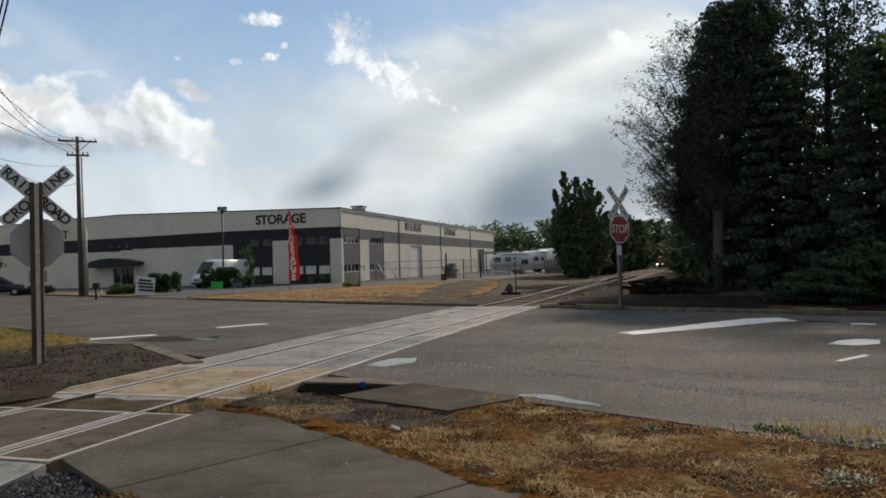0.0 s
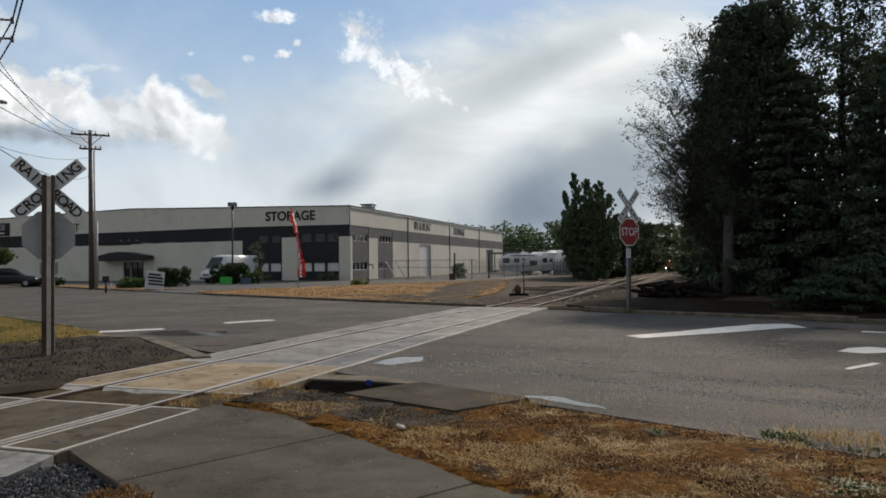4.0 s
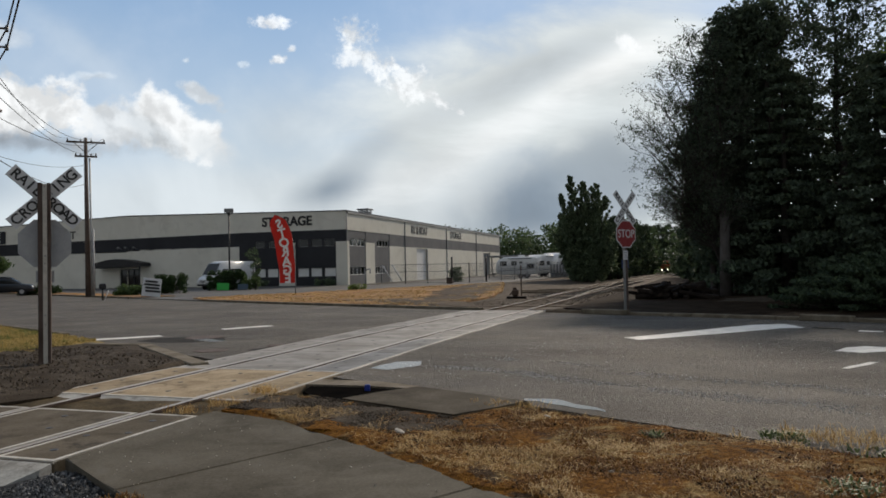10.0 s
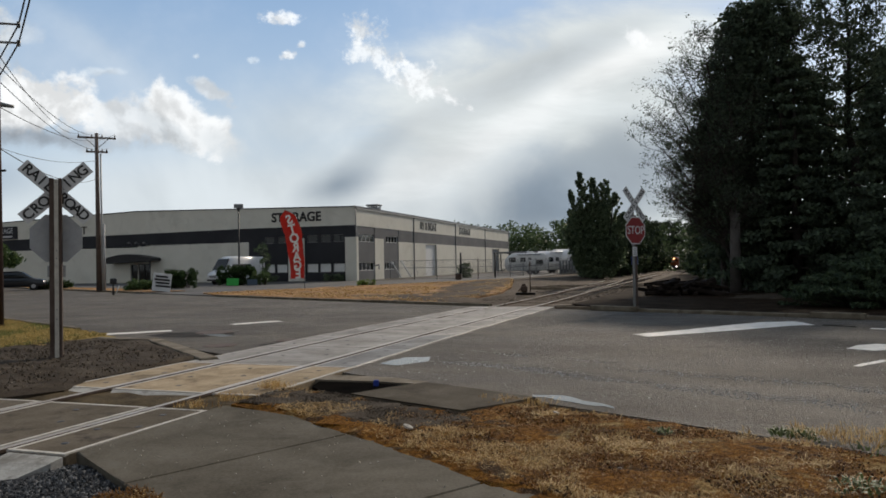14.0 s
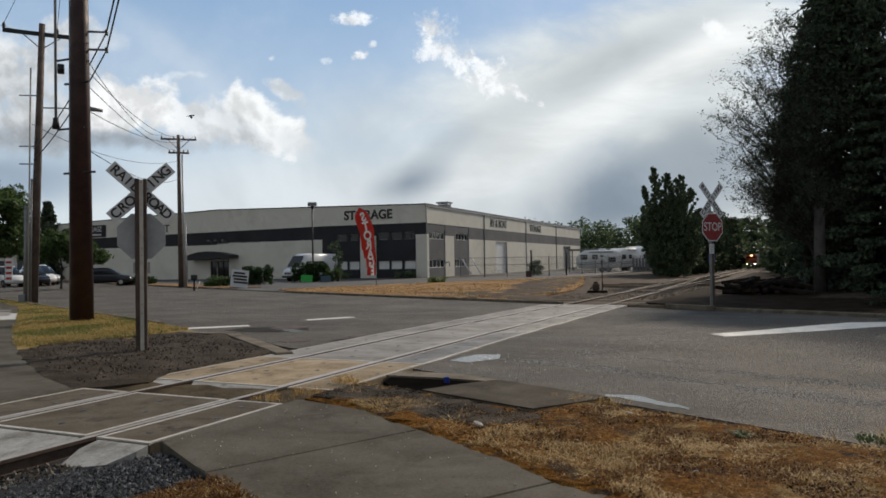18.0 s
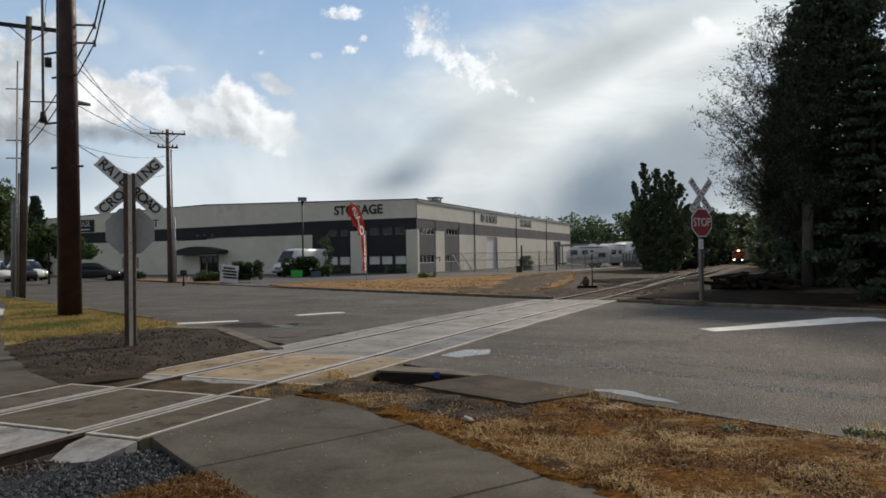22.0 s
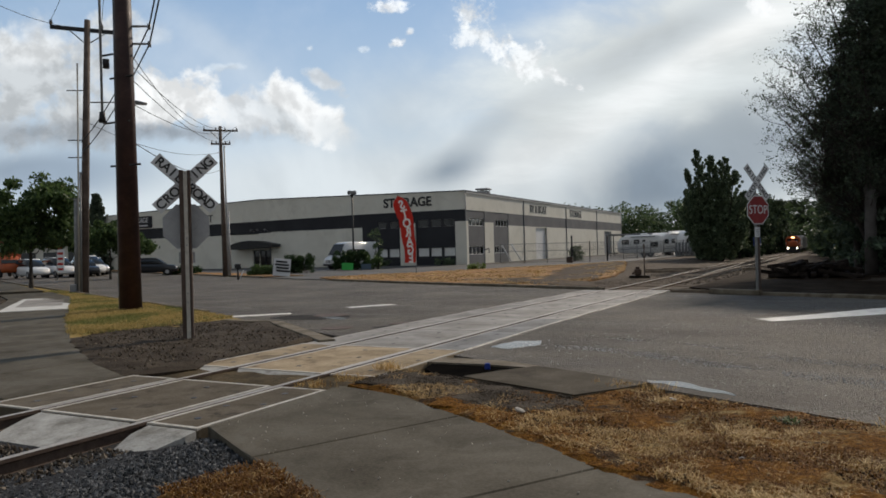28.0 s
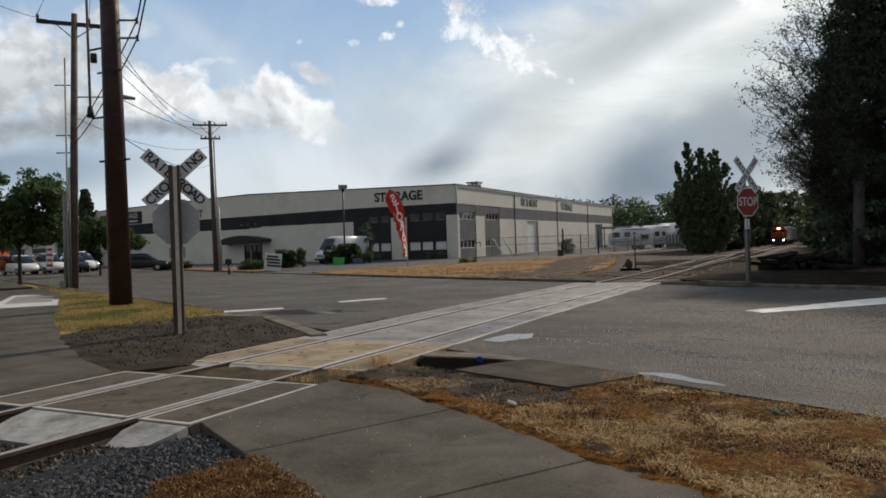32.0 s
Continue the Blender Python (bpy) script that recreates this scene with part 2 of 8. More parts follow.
# ---- materials ----
def surface(name, colours, scale=3.0, fine=60.0, rough=(0.7, 0.95), bump=0.3, metal=0.0, space="Object", stops=None, fine_amount=0.35, dist=0.02, vary=0.0, spec=0.4, stain=None):
    """Two scales of colour noise with bump. colours: 2 or 3 linear colours, dark to light. stain: (colour, scale, amount)."""
    m = bpy.data.materials.new(name)
    m.use_nodes = True
    k = Net(m.node_tree)
    bsdf = m.node_tree.nodes["Principled BSDF"]
    co = k.n("ShaderNodeTexCoord").outputs["Object"] if space == "Object" else k.n("ShaderNodeNewGeometry").outputs["Position"]
    big = k.noise(co, scale, 5.0, 0.6, 0.4)
    small = k.noise(co, fine, 4.0, 0.6)
    f = k.math("ADD", k.math("MULTIPLY", big, 1 - fine_amount), k.math("MULTIPLY", small, fine_amount))
    n = len(colours)
    pos = stops or [0.34 + 0.32 * i / max(1, n - 1) for i in range(n)]
    col = k.ramp(f, list(zip(pos, colours)))
    if vary:
        r = k.n("ShaderNodeObjectInfo").outputs["Random"]
        col = k.mix(1.0, col, k.n("ShaderNodeCombineColor", ins={i: k.math("MULTIPLY_ADD", r, 2 * vary, 1 - vary) for i in range(3)}).outputs[0], "MULTIPLY")
    if stain:
        sm = k.span(k.noise(co, stain[1], 6.0, 0.65, 0.8), 0.52, 0.68)
        col = k.mix(k.math("MULTIPLY", sm, stain[2]), col, stain[0])
    m.node_tree.links.new(col, bsdf.inputs["Base Color"])
    m.node_tree.links.new(k.span(f, 0.3, 0.7, rough[1], rough[0]), bsdf.inputs["Roughness"])
    bsdf.inputs["Metallic"].default_value = metal
    bsdf.inputs["Specular IOR Level"].default_value = spec
    if bump:
        b = k.n("ShaderNodeBump", ins={"Strength": bump, "Distance": dist, "Height": f})
        m.node_tree.links.new(b.outputs[0], bsdf.inputs["Normal"])
    return m


def leafy(name, a, b, c, gloss=0.55, through_=0.35):
    """Leaves: colour varies by leaf and by clump, some light passes through."""
    m = bpy.data.materials.new(name)
    m.use_nodes = True
    k = Net(m.node_tree)
    bsdf = m.node_tree.nodes["Principled BSDF"]
    geo = k.n("ShaderNodeNewGeometry")
    f = k.math("ADD", k.math("MULTIPLY", geo.outputs["Random Per Island"], 0.55), k.math("MULTIPLY", k.noise(geo.outputs["Position"], 0.8, 3.0), 0.45))
    col = k.ramp(f, [(0.25, a), (0.5, b), (0.8, c)])
    m.node_tree.links.new(col, bsdf.inputs["Base Color"])
    bsdf.inputs["Roughness"].default_value = gloss
    bsdf.inputs["Specular IOR Level"].default_value = 0.3
    tr = k.n("ShaderNodeBsdfTranslucent", ins={"Color": col})
    mx = k.n("ShaderNodeMixShader", ins={0: through_, 1: bsdf.outputs[0], 2: tr.outputs[0]})
    m.node_tree.links.new(mx.outputs[0], m.node_tree.nodes["Material Output"].inputs[0])
    return m


def plain(name, colour, rough=0.5, metal=0.0, glow=0.0, glass=False):
    m = bpy.data.materials.new(name)
    m.use_nodes = True
    b = m.node_tree.nodes["Principled BSDF"]
    b.inputs["Base Color"].default_value = (*colour, 1)
    b.inputs["Roughness"].default_value = rough
    b.inputs["Metallic"].default_value = metal
    if glow:
        b.inputs["Emission Color"].default_value = (*colour, 1)
        b.inputs["Emission Strength"].default_value = glow
    if glass:
        b.inputs["Coat Weight"].default_value = 1.0
    return m


def road_material():
    """Worn asphalt: aggregate speckle, darker wheel paths and damp patches, a few sealed cracks."""
    m = bpy.data.materials.new("worn_asphalt")
    m.use_nodes = True
    k = Net(m.node_tree)
    bsdf = m.node_tree.nodes["Principled BSDF"]
    p = k.n("ShaderNodeNewGeometry").outputs["Position"]
    turned = k.n("ShaderNodeMapping", ins={"Vector": p, "Rotation": (0, 0, radians(26.5)), "Scale": (0.12, 1.0, 1.0)}).outputs[0]
    lanes = k.noise(turned, 0.9, 4.0, 0.55)
    patch = k.noise(p, 0.35, 5.0, 0.6, 0.5)
    grit = k.noise(p, 90.0, 3.0, 0.7)
    coarse = k.noise(p, 26.0, 4.0, 0.7)
    stones = k.n("ShaderNodeTexVoronoi", feature="F1", ins={"Vector": p, "Scale": 42.0}).outputs["Distance"]
    f = k.math("ADD", k.math("ADD", k.math("MULTIPLY", lanes, 0.16), k.math("MULTIPLY", patch, 0.28)), k.math("ADD", k.math("MULTIPLY", grit, 0.30), k.math("MULTIPLY", coarse, 0.26)))
    col = k.ramp(f, [(0.38, (0.046, 0.0405, 0.0340)), (0.5, (0.104, 0.0925, 0.0775)), (0.62, (0.215, 0.192, 0.162))])
    crack = k.n("ShaderNodeTexVoronoi", feature="DISTANCE_TO_EDGE", ins={"Vector": k.n("ShaderNodeVectorMath", operation="ADD", ins={0: p, 1: k.n("ShaderNodeTexNoise", ins={"Vector": p, "Scale": 1.5, "Detail": 4.0}).outputs["Color"]}).outputs[0], "Scale": 0.22}).outputs["Distance"]
    line = k.math("LESS_THAN", crack, 0.004)
    col = k.mix(k.math("MULTIPLY", line, 0.2), col, (0.02, 0.02, 0.02))
    # bands of bare pale chips along the lanes, sun glints coloured in; dark specks between
    band = k.span(k.noise(turned, 2.6, 3.0, 0.6), 0.46, 0.66)
    chips = k.span(k.noise(p, 34.0, 3.0, 0.7), 0.55, 0.66)
    col = k.mix(k.math("MULTIPLY", chips, k.math("MULTIPLY_ADD", band, 0.85, 0.06)), col, (0.42, 0.405, 0.38))
    dark_specks = k.span(k.noise(p, 21.0, 3.0, 0.65), 0.60, 0.70)
    col = k.mix(k.math("MULTIPLY", dark_specks, 0.7), col, (0.030, 0.027, 0.024))
    m.node_tree.links.new(col, bsdf.inputs["Base Color"])
    damp = k.span(lanes, 0.35, 0.62)
    m.node_tree.links.new(k.math("MULTIPLY_ADD", damp, 0.14, 0.70), bsdf.inputs["Roughness"])
    bsdf.inputs["Specular IOR Level"].default_value = 0.16
    b = k.n("ShaderNodeBump", ins={"Strength": 0.9, "Distance": 0.02, "Height": k.math("ADD", stones, grit)})
    m.node_tree.links.new(b.outputs[0], bsdf.inputs["Normal"])
    return m


def verge_material():
    """Parched verge: rust-brown moss, dark soil and pale thatch, each in patches of its own."""
    m = bpy.data.materials.new("dry_moss_grass_ground")
    m.use_nodes = True
    k = Net(m.node_tree)
    bsdf = m.node_tree.nodes["Principled BSDF"]
    p = k.n("ShaderNodeNewGeometry").outputs["Position"]
    grain = k.noise(p, 70.0, 4.0, 0.7)
    tuft = k.noise(p, 16.0, 4.0, 0.65, 0.6)
    f = k.math("ADD", k.math("MULTIPLY", grain, 0.5), k.math("MULTIPLY", tuft, 0.5))
    moss = k.ramp(f, [(0.36, (0.024, 0.010, 0.002)), (0.46, (0.105, 0.042, 0.006)), (0.56, (0.235, 0.105, 0.016)), (0.66, (0.40, 0.235, 0.055))])
    soil = k.ramp(f, [(0.36, (0.012, 0.009, 0.006)), (0.5, (0.042, 0.030, 0.020)), (0.66, (0.115, 0.086, 0.058))])
    thatch = k.ramp(f, [(0.36, (0.070, 0.042, 0.014)), (0.5, (0.235, 0.158, 0.062)), (0.66, (0.47, 0.36, 0.18))])
    col = k.mix(k.span(k.noise(p, 1.5, 5.0, 0.65, 0.5), 0.52, 0.62), moss, thatch)
    bare = k.span(k.noise(k.n("ShaderNodeVectorMath", operation="ADD", ins={0: p, 1: (7.3, 2.1, 0)}).outputs[0], 1.9, 5.0, 0.65, 0.6), 0.55, 0.63)
    col = k.mix(k.math("MULTIPLY", bare, 0.85), col, soil)
    m.node_tree.links.new(col, bsdf.inputs["Base Color"])
    bsdf.inputs["Roughness"].default_value = 0.92
    bsdf.inputs["Specular IOR Level"].default_value = 0.05
    b = k.n("ShaderNodeBump", ins={"Strength": 1.0, "Distance": 0.05, "Height": f})
    m.node_tree.links.new(b.outputs[0], bsdf.inputs["Normal"])
    return m


M = {
    "asphalt": road_material(),
    "lot": surface("lot_asphalt", [(0.0433, 0.0416, 0.0386), (0.0742, 0.0701, 0.0635), (0.0989, 0.0933, 0.0828)], 0.4, 60, space="World", bump=0.2),
    "dirt": surface("packed_dirt", [(0.020, 0.0145, 0.0095), (0.050, 0.0385, 0.0270), (0.098, 0.078, 0.056)], 1.6, 45, space="World", spec=0.06, bump=0.8, dist=0.03, fine_amount=0.45),
    # earth and litter under the trees, darkened in colour to carry their shade
    "shade_dirt": surface("shade_darkened_litter", [(0.0095, 0.0061, 0.0035), (0.0220, 0.0143, 0.0084), (0.0420, 0.0276, 0.0164)], 1.2, 30, space="World", bump=0.7, dist=0.03, fine_amount=0.45, spec=0.02),
    "drygrass": verge_material(),
    "islandgrass": surface("parched_lawn", [(0.105, 0.064, 0.032), (0.28, 0.155, 0.062), (0.47, 0.285, 0.135)], 0.7, 9, space="World", spec=0.06, bump=0.5, dist=0.05, fine_amount=0.45, stain=((0.085, 0.066, 0.046), 0.45, 0.85)),
    "lawn": surface("half_dry_lawn", [(0.13, 0.100, 0.034), (0.27, 0.195, 0.070), (0.46, 0.32, 0.125)], 0.9, 30, space="World", bump=0.6, dist=0.03, fine_amount=0.4, spec=0.06, stain=((0.1639, 0.1529, 0.0292), 0.7, 0.7)),
    "gravel": surface("blue_grey_ballast", [(0.010, 0.010, 0.011), (0.026, 0.026, 0.027), (0.060, 0.059, 0.058)], 9, 40, space="World", bump=0.8, dist=0.03, fine_amount=0.55, spec=0.1),
    "browngravel": surface("dusty_ballast", [(0.0281, 0.0201, 0.0136), (0.0713, 0.0529, 0.0365), (0.1350, 0.1019, 0.0723)], 2, 40, space="World", spec=0.06, bump=0.8, dist=0.03, fine_amount=0.55),
    "walk": surface("weathered_concrete_walk", [(0.0480, 0.0415, 0.0305), (0.0830, 0.0725, 0.0540), (0.1190, 0.1045, 0.0790)], 1.3, 50, space="World", spec=0.10, bump=0.35, dist=0.010, vary=0.05, stain=((0.118, 0.106, 0.085), 2.5, 0.6)),
    "kerb": surface("old_kerb_concrete", [(0.0910, 0.0758, 0.0544), (0.1605, 0.1359, 0.1003), (0.2408, 0.2068, 0.1573)], 2.0, 40, space="World", spec=0.1, bump=0.35, dist=0.01, stain=((0.0803, 0.0650, 0.0442), 1.5, 0.6)),
    "panel": surface("crossing_panel_concrete", [(0.1766, 0.1330, 0.0833), (0.2943, 0.2285, 0.1462), (0.4120, 0.3300, 0.2227)], 1.6, 40, space="World", bump=0.3, dist=0.008, vary=0.14, stain=((0.088, 0.066, 0.042), 2.3, 0.8), spec=0.1),
    "panelwet": surface("damp_grey_panel", [(0.1233, 0.1122, 0.0962), (0.2136, 0.1943, 0.1673), (0.3040, 0.2766, 0.2375)], 1.0, 40, rough=(0.55, 0.8), space="World", bump=0.25, dist=0.006, vary=0.14, stain=((0.1030, 0.0891, 0.0718), 1.1, 0.65)),
    "panelsoaked": surface("soaked_grey_panel", [(0.085, 0.080, 0.073), (0.150, 0.143, 0.132), (0.225, 0.216, 0.200)], 1.2, 40, rough=(0.5, 0.8), space="World", bump=0.2, dist=0.004, vary=0.1, spec=0.35, stain=((0.08, 0.072, 0.06), 1.1, 0.6)),
    "panelwalk": surface("dark_walk_panel", [(0.0638, 0.0524, 0.0371), (0.1020, 0.0844, 0.0603), (0.1467, 0.1209, 0.0882)], 1.5, 40, space="World", bump=0.2, dist=0.006, stain=((0.034, 0.027, 0.020), 2.6, 0.8), spec=0.1),
    "edge_steel": surface("worn_edge_steel", [(0.34, 0.31, 0.265), (0.58, 0.54, 0.47)], 6, 60, rough=(0.45, 0.7), space="World", bump=0.1),
    "rail": surface("rusty_rail_side", [(0.05, 0.032, 0.024), (0.10, 0.066, 0.048)], 6, 60, space="World", bump=0.3),
    # flanks of the far rails, lightened to tan as if the sun lit them
    "rail_sunlit": surface("sunlit_rail_side", [(0.125, 0.088, 0.060), (0.235, 0.172, 0.122)], 6, 60, space="World", bump=0.2, spec=0.15),
    # worn railhead, its tan lightened further to hold the sun's glint
    "railtop": surface("polished_railhead_glint", [(0.26, 0.222, 0.178), (0.42, 0.37, 0.31)], 4, 80, rough=(0.35, 0.5), metal=0.25, space="World", bump=0.05),
    "tie": surface("creosote_timber", [(0.0066, 0.0050, 0.0039), (0.0165, 0.0121, 0.0094), (0.0341, 0.0259, 0.0198)], 3, 40, space="World", bump=0.6, vary=0.3, spec=0.1),
    "lighttie": surface("weathered_bright_timber", [(0.0980, 0.0770, 0.0560), (0.1960, 0.1540, 0.1120), (0.2800, 0.2310, 0.1750)], 3, 40, space="World", bump=0.5, vary=0.2, spec=0.1),
    "paint": surface("worn_white_paint", [(0.3000, 0.2906, 0.2679), (0.6200, 0.6008, 0.5546), (0.7800, 0.7584, 0.7050)], 3.0, 50, space="World", bump=0.15, stops=(0.3000, 0.4137, 0.5640)),
    "ramp": surface("streaked_ramp_concrete", [(0.20, 0.192, 0.172), (0.34, 0.332, 0.305), (0.46, 0.452, 0.42)], 4, 40, bump=0.25, space="World", stain=((0.12, 0.11, 0.09), 3.0, 0.6), spec=0.1),
    # near black without gloss: the darkness inside the drain slot, as colour
    "slot_dark": surface("painted_slot_dark", [(0.004, 0.004, 0.004), (0.009, 0.008, 0.007)], 4, 40, bump=0.2, spec=0.0),
    "pale_border": surface("pale_new_concrete", [(0.42, 0.41, 0.38), (0.58, 0.57, 0.53)], 2, 40, bump=0.15, space="World"),
    "water": plain("puddle_water", (0.05, 0.048, 0.044), 0.14),
    "wall_white": surface("painted_concrete_cream", [(0.62, 0.60, 0.525), (0.72, 0.70, 0.62)], 0.35, 12, bump=0.05, rough=(0.75, 0.9), stain=((0.53, 0.51, 0.445), 0.5, 0.5)),
    "wall_grey": surface("painted_concrete_charcoal", [(0.026, 0.027, 0.031), (0.038, 0.039, 0.044)], 0.4, 12, bump=0.05, rough=(0.75, 0.9), spec=0.25),
    "wall_grey2": surface("painted_concrete_mid_grey", [(0.105, 0.108, 0.115), (0.135, 0.138, 0.145)], 0.4, 12, bump=0.05, rough=(0.7, 0.9)),
    "roof": surface("grey_roof_membrane", [(0.3, 0.3, 0.3), (0.45, 0.45, 0.44)], 0.3, 5, bump=0.1),
    "roofedge": plain("dark_metal_coping", (0.11, 0.115, 0.12), 0.5, 0.4),
    "glass": plain("dark_window_glass", (0.012, 0.015, 0.018), 0.04),
    "blind": surface("pale_window_blind", [(0.66, 0.66, 0.64), (0.80, 0.80, 0.78)], 2, 30, bump=0.05),
    "black": surface("black_painted_metal", [(0.012, 0.012, 0.013), (0.024, 0.024, 0.026)], 5, 50, rough=(0.4, 0.65), bump=0.05),
    "grey_metal": surface("galvanised_steel", [(0.16, 0.16, 0.158), (0.26, 0.26, 0.256)], 4, 60, rough=(0.45, 0.65), metal=0.3, bump=0.05),
    "dull_metal": surface("grey_painted_metal", [(0.16, 0.165, 0.17), (0.24, 0.245, 0.25)], 4, 60, rough=(0.5, 0.7), bump=0.05),
    "pole_brown": surface("creosoted_pole_wood", [(0.017, 0.0062, 0.005), (0.034, 0.013, 0.010), (0.058, 0.024, 0.018)], 2.0, 40, bump=0.6, dist=0.01, rough=(0.5, 0.7)),
    "pole_grey": surface("weathered_pole_wood", [(0.055, 0.04, 0.032), (0.10, 0.074, 0.06), (0.15, 0.115, 0.095)], 2.0, 40, bump=0.4, dist=0.01),
    "post": surface("brown_wood_post", [(0.0413, 0.0264, 0.0198), (0.0715, 0.0484, 0.0374), (0.1045, 0.077, 0.0633)], 3.0, 50, bump=0.4, dist=0.005),
    "sign_white": surface("reflective_white_sheeting", [(0.55, 0.55, 0.55), (0.66, 0.66, 0.66)], 3, 60, rough=(0.35, 0.5), bump=0.02),
    "sign_back": surface("aluminium_sign_back", [(0.30, 0.305, 0.31), (0.38, 0.385, 0.39)], 4, 50, rough=(0.45, 0.6), metal=0.3, bump=0.03),
    "sign_red": surface("faded_red_sheeting", [(0.19, 0.012, 0.014), (0.25, 0.02, 0.02)], 3, 60, rough=(0.45, 0.6), bump=0.02),
    "sign_black": plain("black_lettering", (0.012, 0.012, 0.012), 0.5),
    "sign_grey": plain("weathered_dark_lettering", (0.035, 0.036, 0.038), 0.6),
    "sign_blue": plain("blue_enamel", (0.03, 0.06, 0.22), 0.4),
    "flag_red": leafy("red_flag_cloth", (0.58, 0.050, 0.036), (0.66, 0.062, 0.045), (0.74, 0.082, 0.06), 0.8, 0.4),
    "flag_white": plain("white_flag_print", (0.82, 0.81, 0.79), 0.8),
    "bark": surface("grey_brown_bark", [(0.018, 0.014, 0.011), (0.036, 0.029, 0.023), (0.066, 0.055, 0.045)], 6, 60, bump=0.8, dist=0.02, space="World"),
    "leaf_dark": leafy("dark_conifer_foliage", (0.041, 0.056, 0.038), (0.073, 0.099, 0.065), (0.116, 0.157, 0.094), 0.8, 0.25),
    "leaf_mid": leafy("poplar_leaves", (0.050, 0.074, 0.044), (0.105, 0.145, 0.080), (0.235, 0.295, 0.165), 0.6, 0.35),
    # darker copy of the far wood leaves, shade put into the colour
    "leaf_line": leafy("shade_darkened_wood_leaves", (0.018, 0.030, 0.016), (0.040, 0.060, 0.030), (0.075, 0.105, 0.050), 0.7, 0.3),
    "leaf_far": leafy("far_wood_leaves", (0.035, 0.058, 0.026), (0.07, 0.105, 0.045), (0.11, 0.155, 0.07)),
    "leaf_maple": leafy("street_tree_leaves", (0.030, 0.056, 0.020), (0.072, 0.118, 0.038), (0.140, 0.200, 0.072), 0.55, 0.4),
    # yellow-green leaves, brightened in colour to look sunlit
    "leaf_bright": leafy("sunlit_shrub_leaves", (0.05, 0.09, 0.015), (0.12, 0.18, 0.03), (0.22, 0.28, 0.06)),
    "leaf_hedge": leafy("hedge_leaves", (0.012, 0.030, 0.008), (0.03, 0.06, 0.016), (0.06, 0.10, 0.03)),
    "leaf_juniper": leafy("juniper_needles", (0.026, 0.042, 0.024), (0.048, 0.074, 0.038), (0.085, 0.120, 0.058), 0.7, 0.15),
    "straw": leafy("straw_blades", (0.20, 0.105, 0.026), (0.45, 0.285, 0.098), (0.76, 0.58, 0.29), 0.7, 0.3),
    "straw_brown": leafy("brown_moss_tufts", (0.060, 0.022, 0.004), (0.150, 0.062, 0.010), (0.27, 0.145, 0.032), 0.8, 0.35),
    "lawn_blade": leafy("half_dry_lawn_blades", (0.19, 0.155, 0.048), (0.36, 0.275, 0.098), (0.60, 0.44, 0.185), 0.8, 0.35),
    "lawn_green": leafy("green_lawn_blades", (0.09, 0.105, 0.03), (0.17, 0.18, 0.055), (0.28, 0.27, 0.09), 0.8, 0.35),
    "weed": leafy("green_weeds", (0.035, 0.055, 0.014), (0.075, 0.105, 0.030), (0.14, 0.17, 0.06)),
    "car_white": plain("white_car_paint", (0.72, 0.72, 0.71), 0.25),
    "car_dark": plain("dark_car_paint", (0.02, 0.022, 0.026), 0.2),
    "car_silver": plain("silver_car_paint", (0.42, 0.43, 0.44), 0.25, 0.4),
    "tyre": plain("black_rubber", (0.015, 0.015, 0.016), 0.85),
    "rim": plain("alloy_rim", (0.45, 0.45, 0.46), 0.35, 0.7),
    "rv": surface("white_trailer_skin", [(0.74, 0.74, 0.73), (0.84, 0.84, 0.83)], 0.7, 20, rough=(0.4, 0.6), bump=0.03),
    "rv_stripe": plain("grey_trailer_decal", (0.14, 0.15, 0.17), 0.5),
    "loco_orange": surface("orange_engine_paint", [(0.27, 0.050, 0.009), (0.35, 0.076, 0.015)], 2, 30, rough=(0.4, 0.6), bump=0.03),
    "loco_black": plain("black_engine_frame", (0.015, 0.014, 0.014), 0.6),
    "headlamp": plain("lit_headlamp", (1.0, 0.86, 0.66), 0.3, 0.0, 9.0),
    "headlamp_warm": plain("lit_warm_headlamp", (1.0, 0.62, 0.3), 0.3, 0.0, 4.0),
    "boxcar": surface("pale_grey_freight_car", [(0.30, 0.30, 0.29), (0.42, 0.42, 0.41)], 1, 20, bump=0.05),
    "green_board": plain("bright_green_board", (0.04, 0.42, 0.07), 0.6),
    "slate": plain("slate_blue_board", (0.045, 0.075, 0.11), 0.6),
    "wire": plain("black_cable", (0.012, 0.012, 0.012), 0.6),
    "clay": surface("rust_red_metal", [(0.12, 0.045, 0.03), (0.22, 0.09, 0.06)], 3, 40, bump=0.2),
    "blue_plastic": plain("blue_plastic", (0.0120, 0.0360, 0.2520), 0.4),
    "litter": plain("pale_litter", (0.42, 0.38, 0.32), 0.7),
    "stump": surface("grey_dead_trunk", [(0.050, 0.043, 0.038), (0.085, 0.076, 0.069)], 3, 40, bump=0.5, space="World"),
}


# ---- building helpers ----
def part(name, bm, material, parent=None, label="", smooth=False):
    """Links a bmesh as one mesh object under a thing or a part."""
    me = bpy.data.meshes.new(name)
    bm.to_mesh(me)
    bm.free()
    mats = material if isinstance(material, (list, tuple)) else [material]
    for x in mats:
        me.materials.append(x)
    if smooth:
        me.shade_smooth()
    ob = new(name, me)
    if parent is not None:
        ob.parent = parent
    if label:
        tagged(ob, label)
    return ob


def thing(name, label, category, m=None, group=""):
    ob = new(name)
    ob.empty_display_size = 0.2
    if m is not None:
        ob.matrix_world = m
    return tagged(ob, label, category, group)


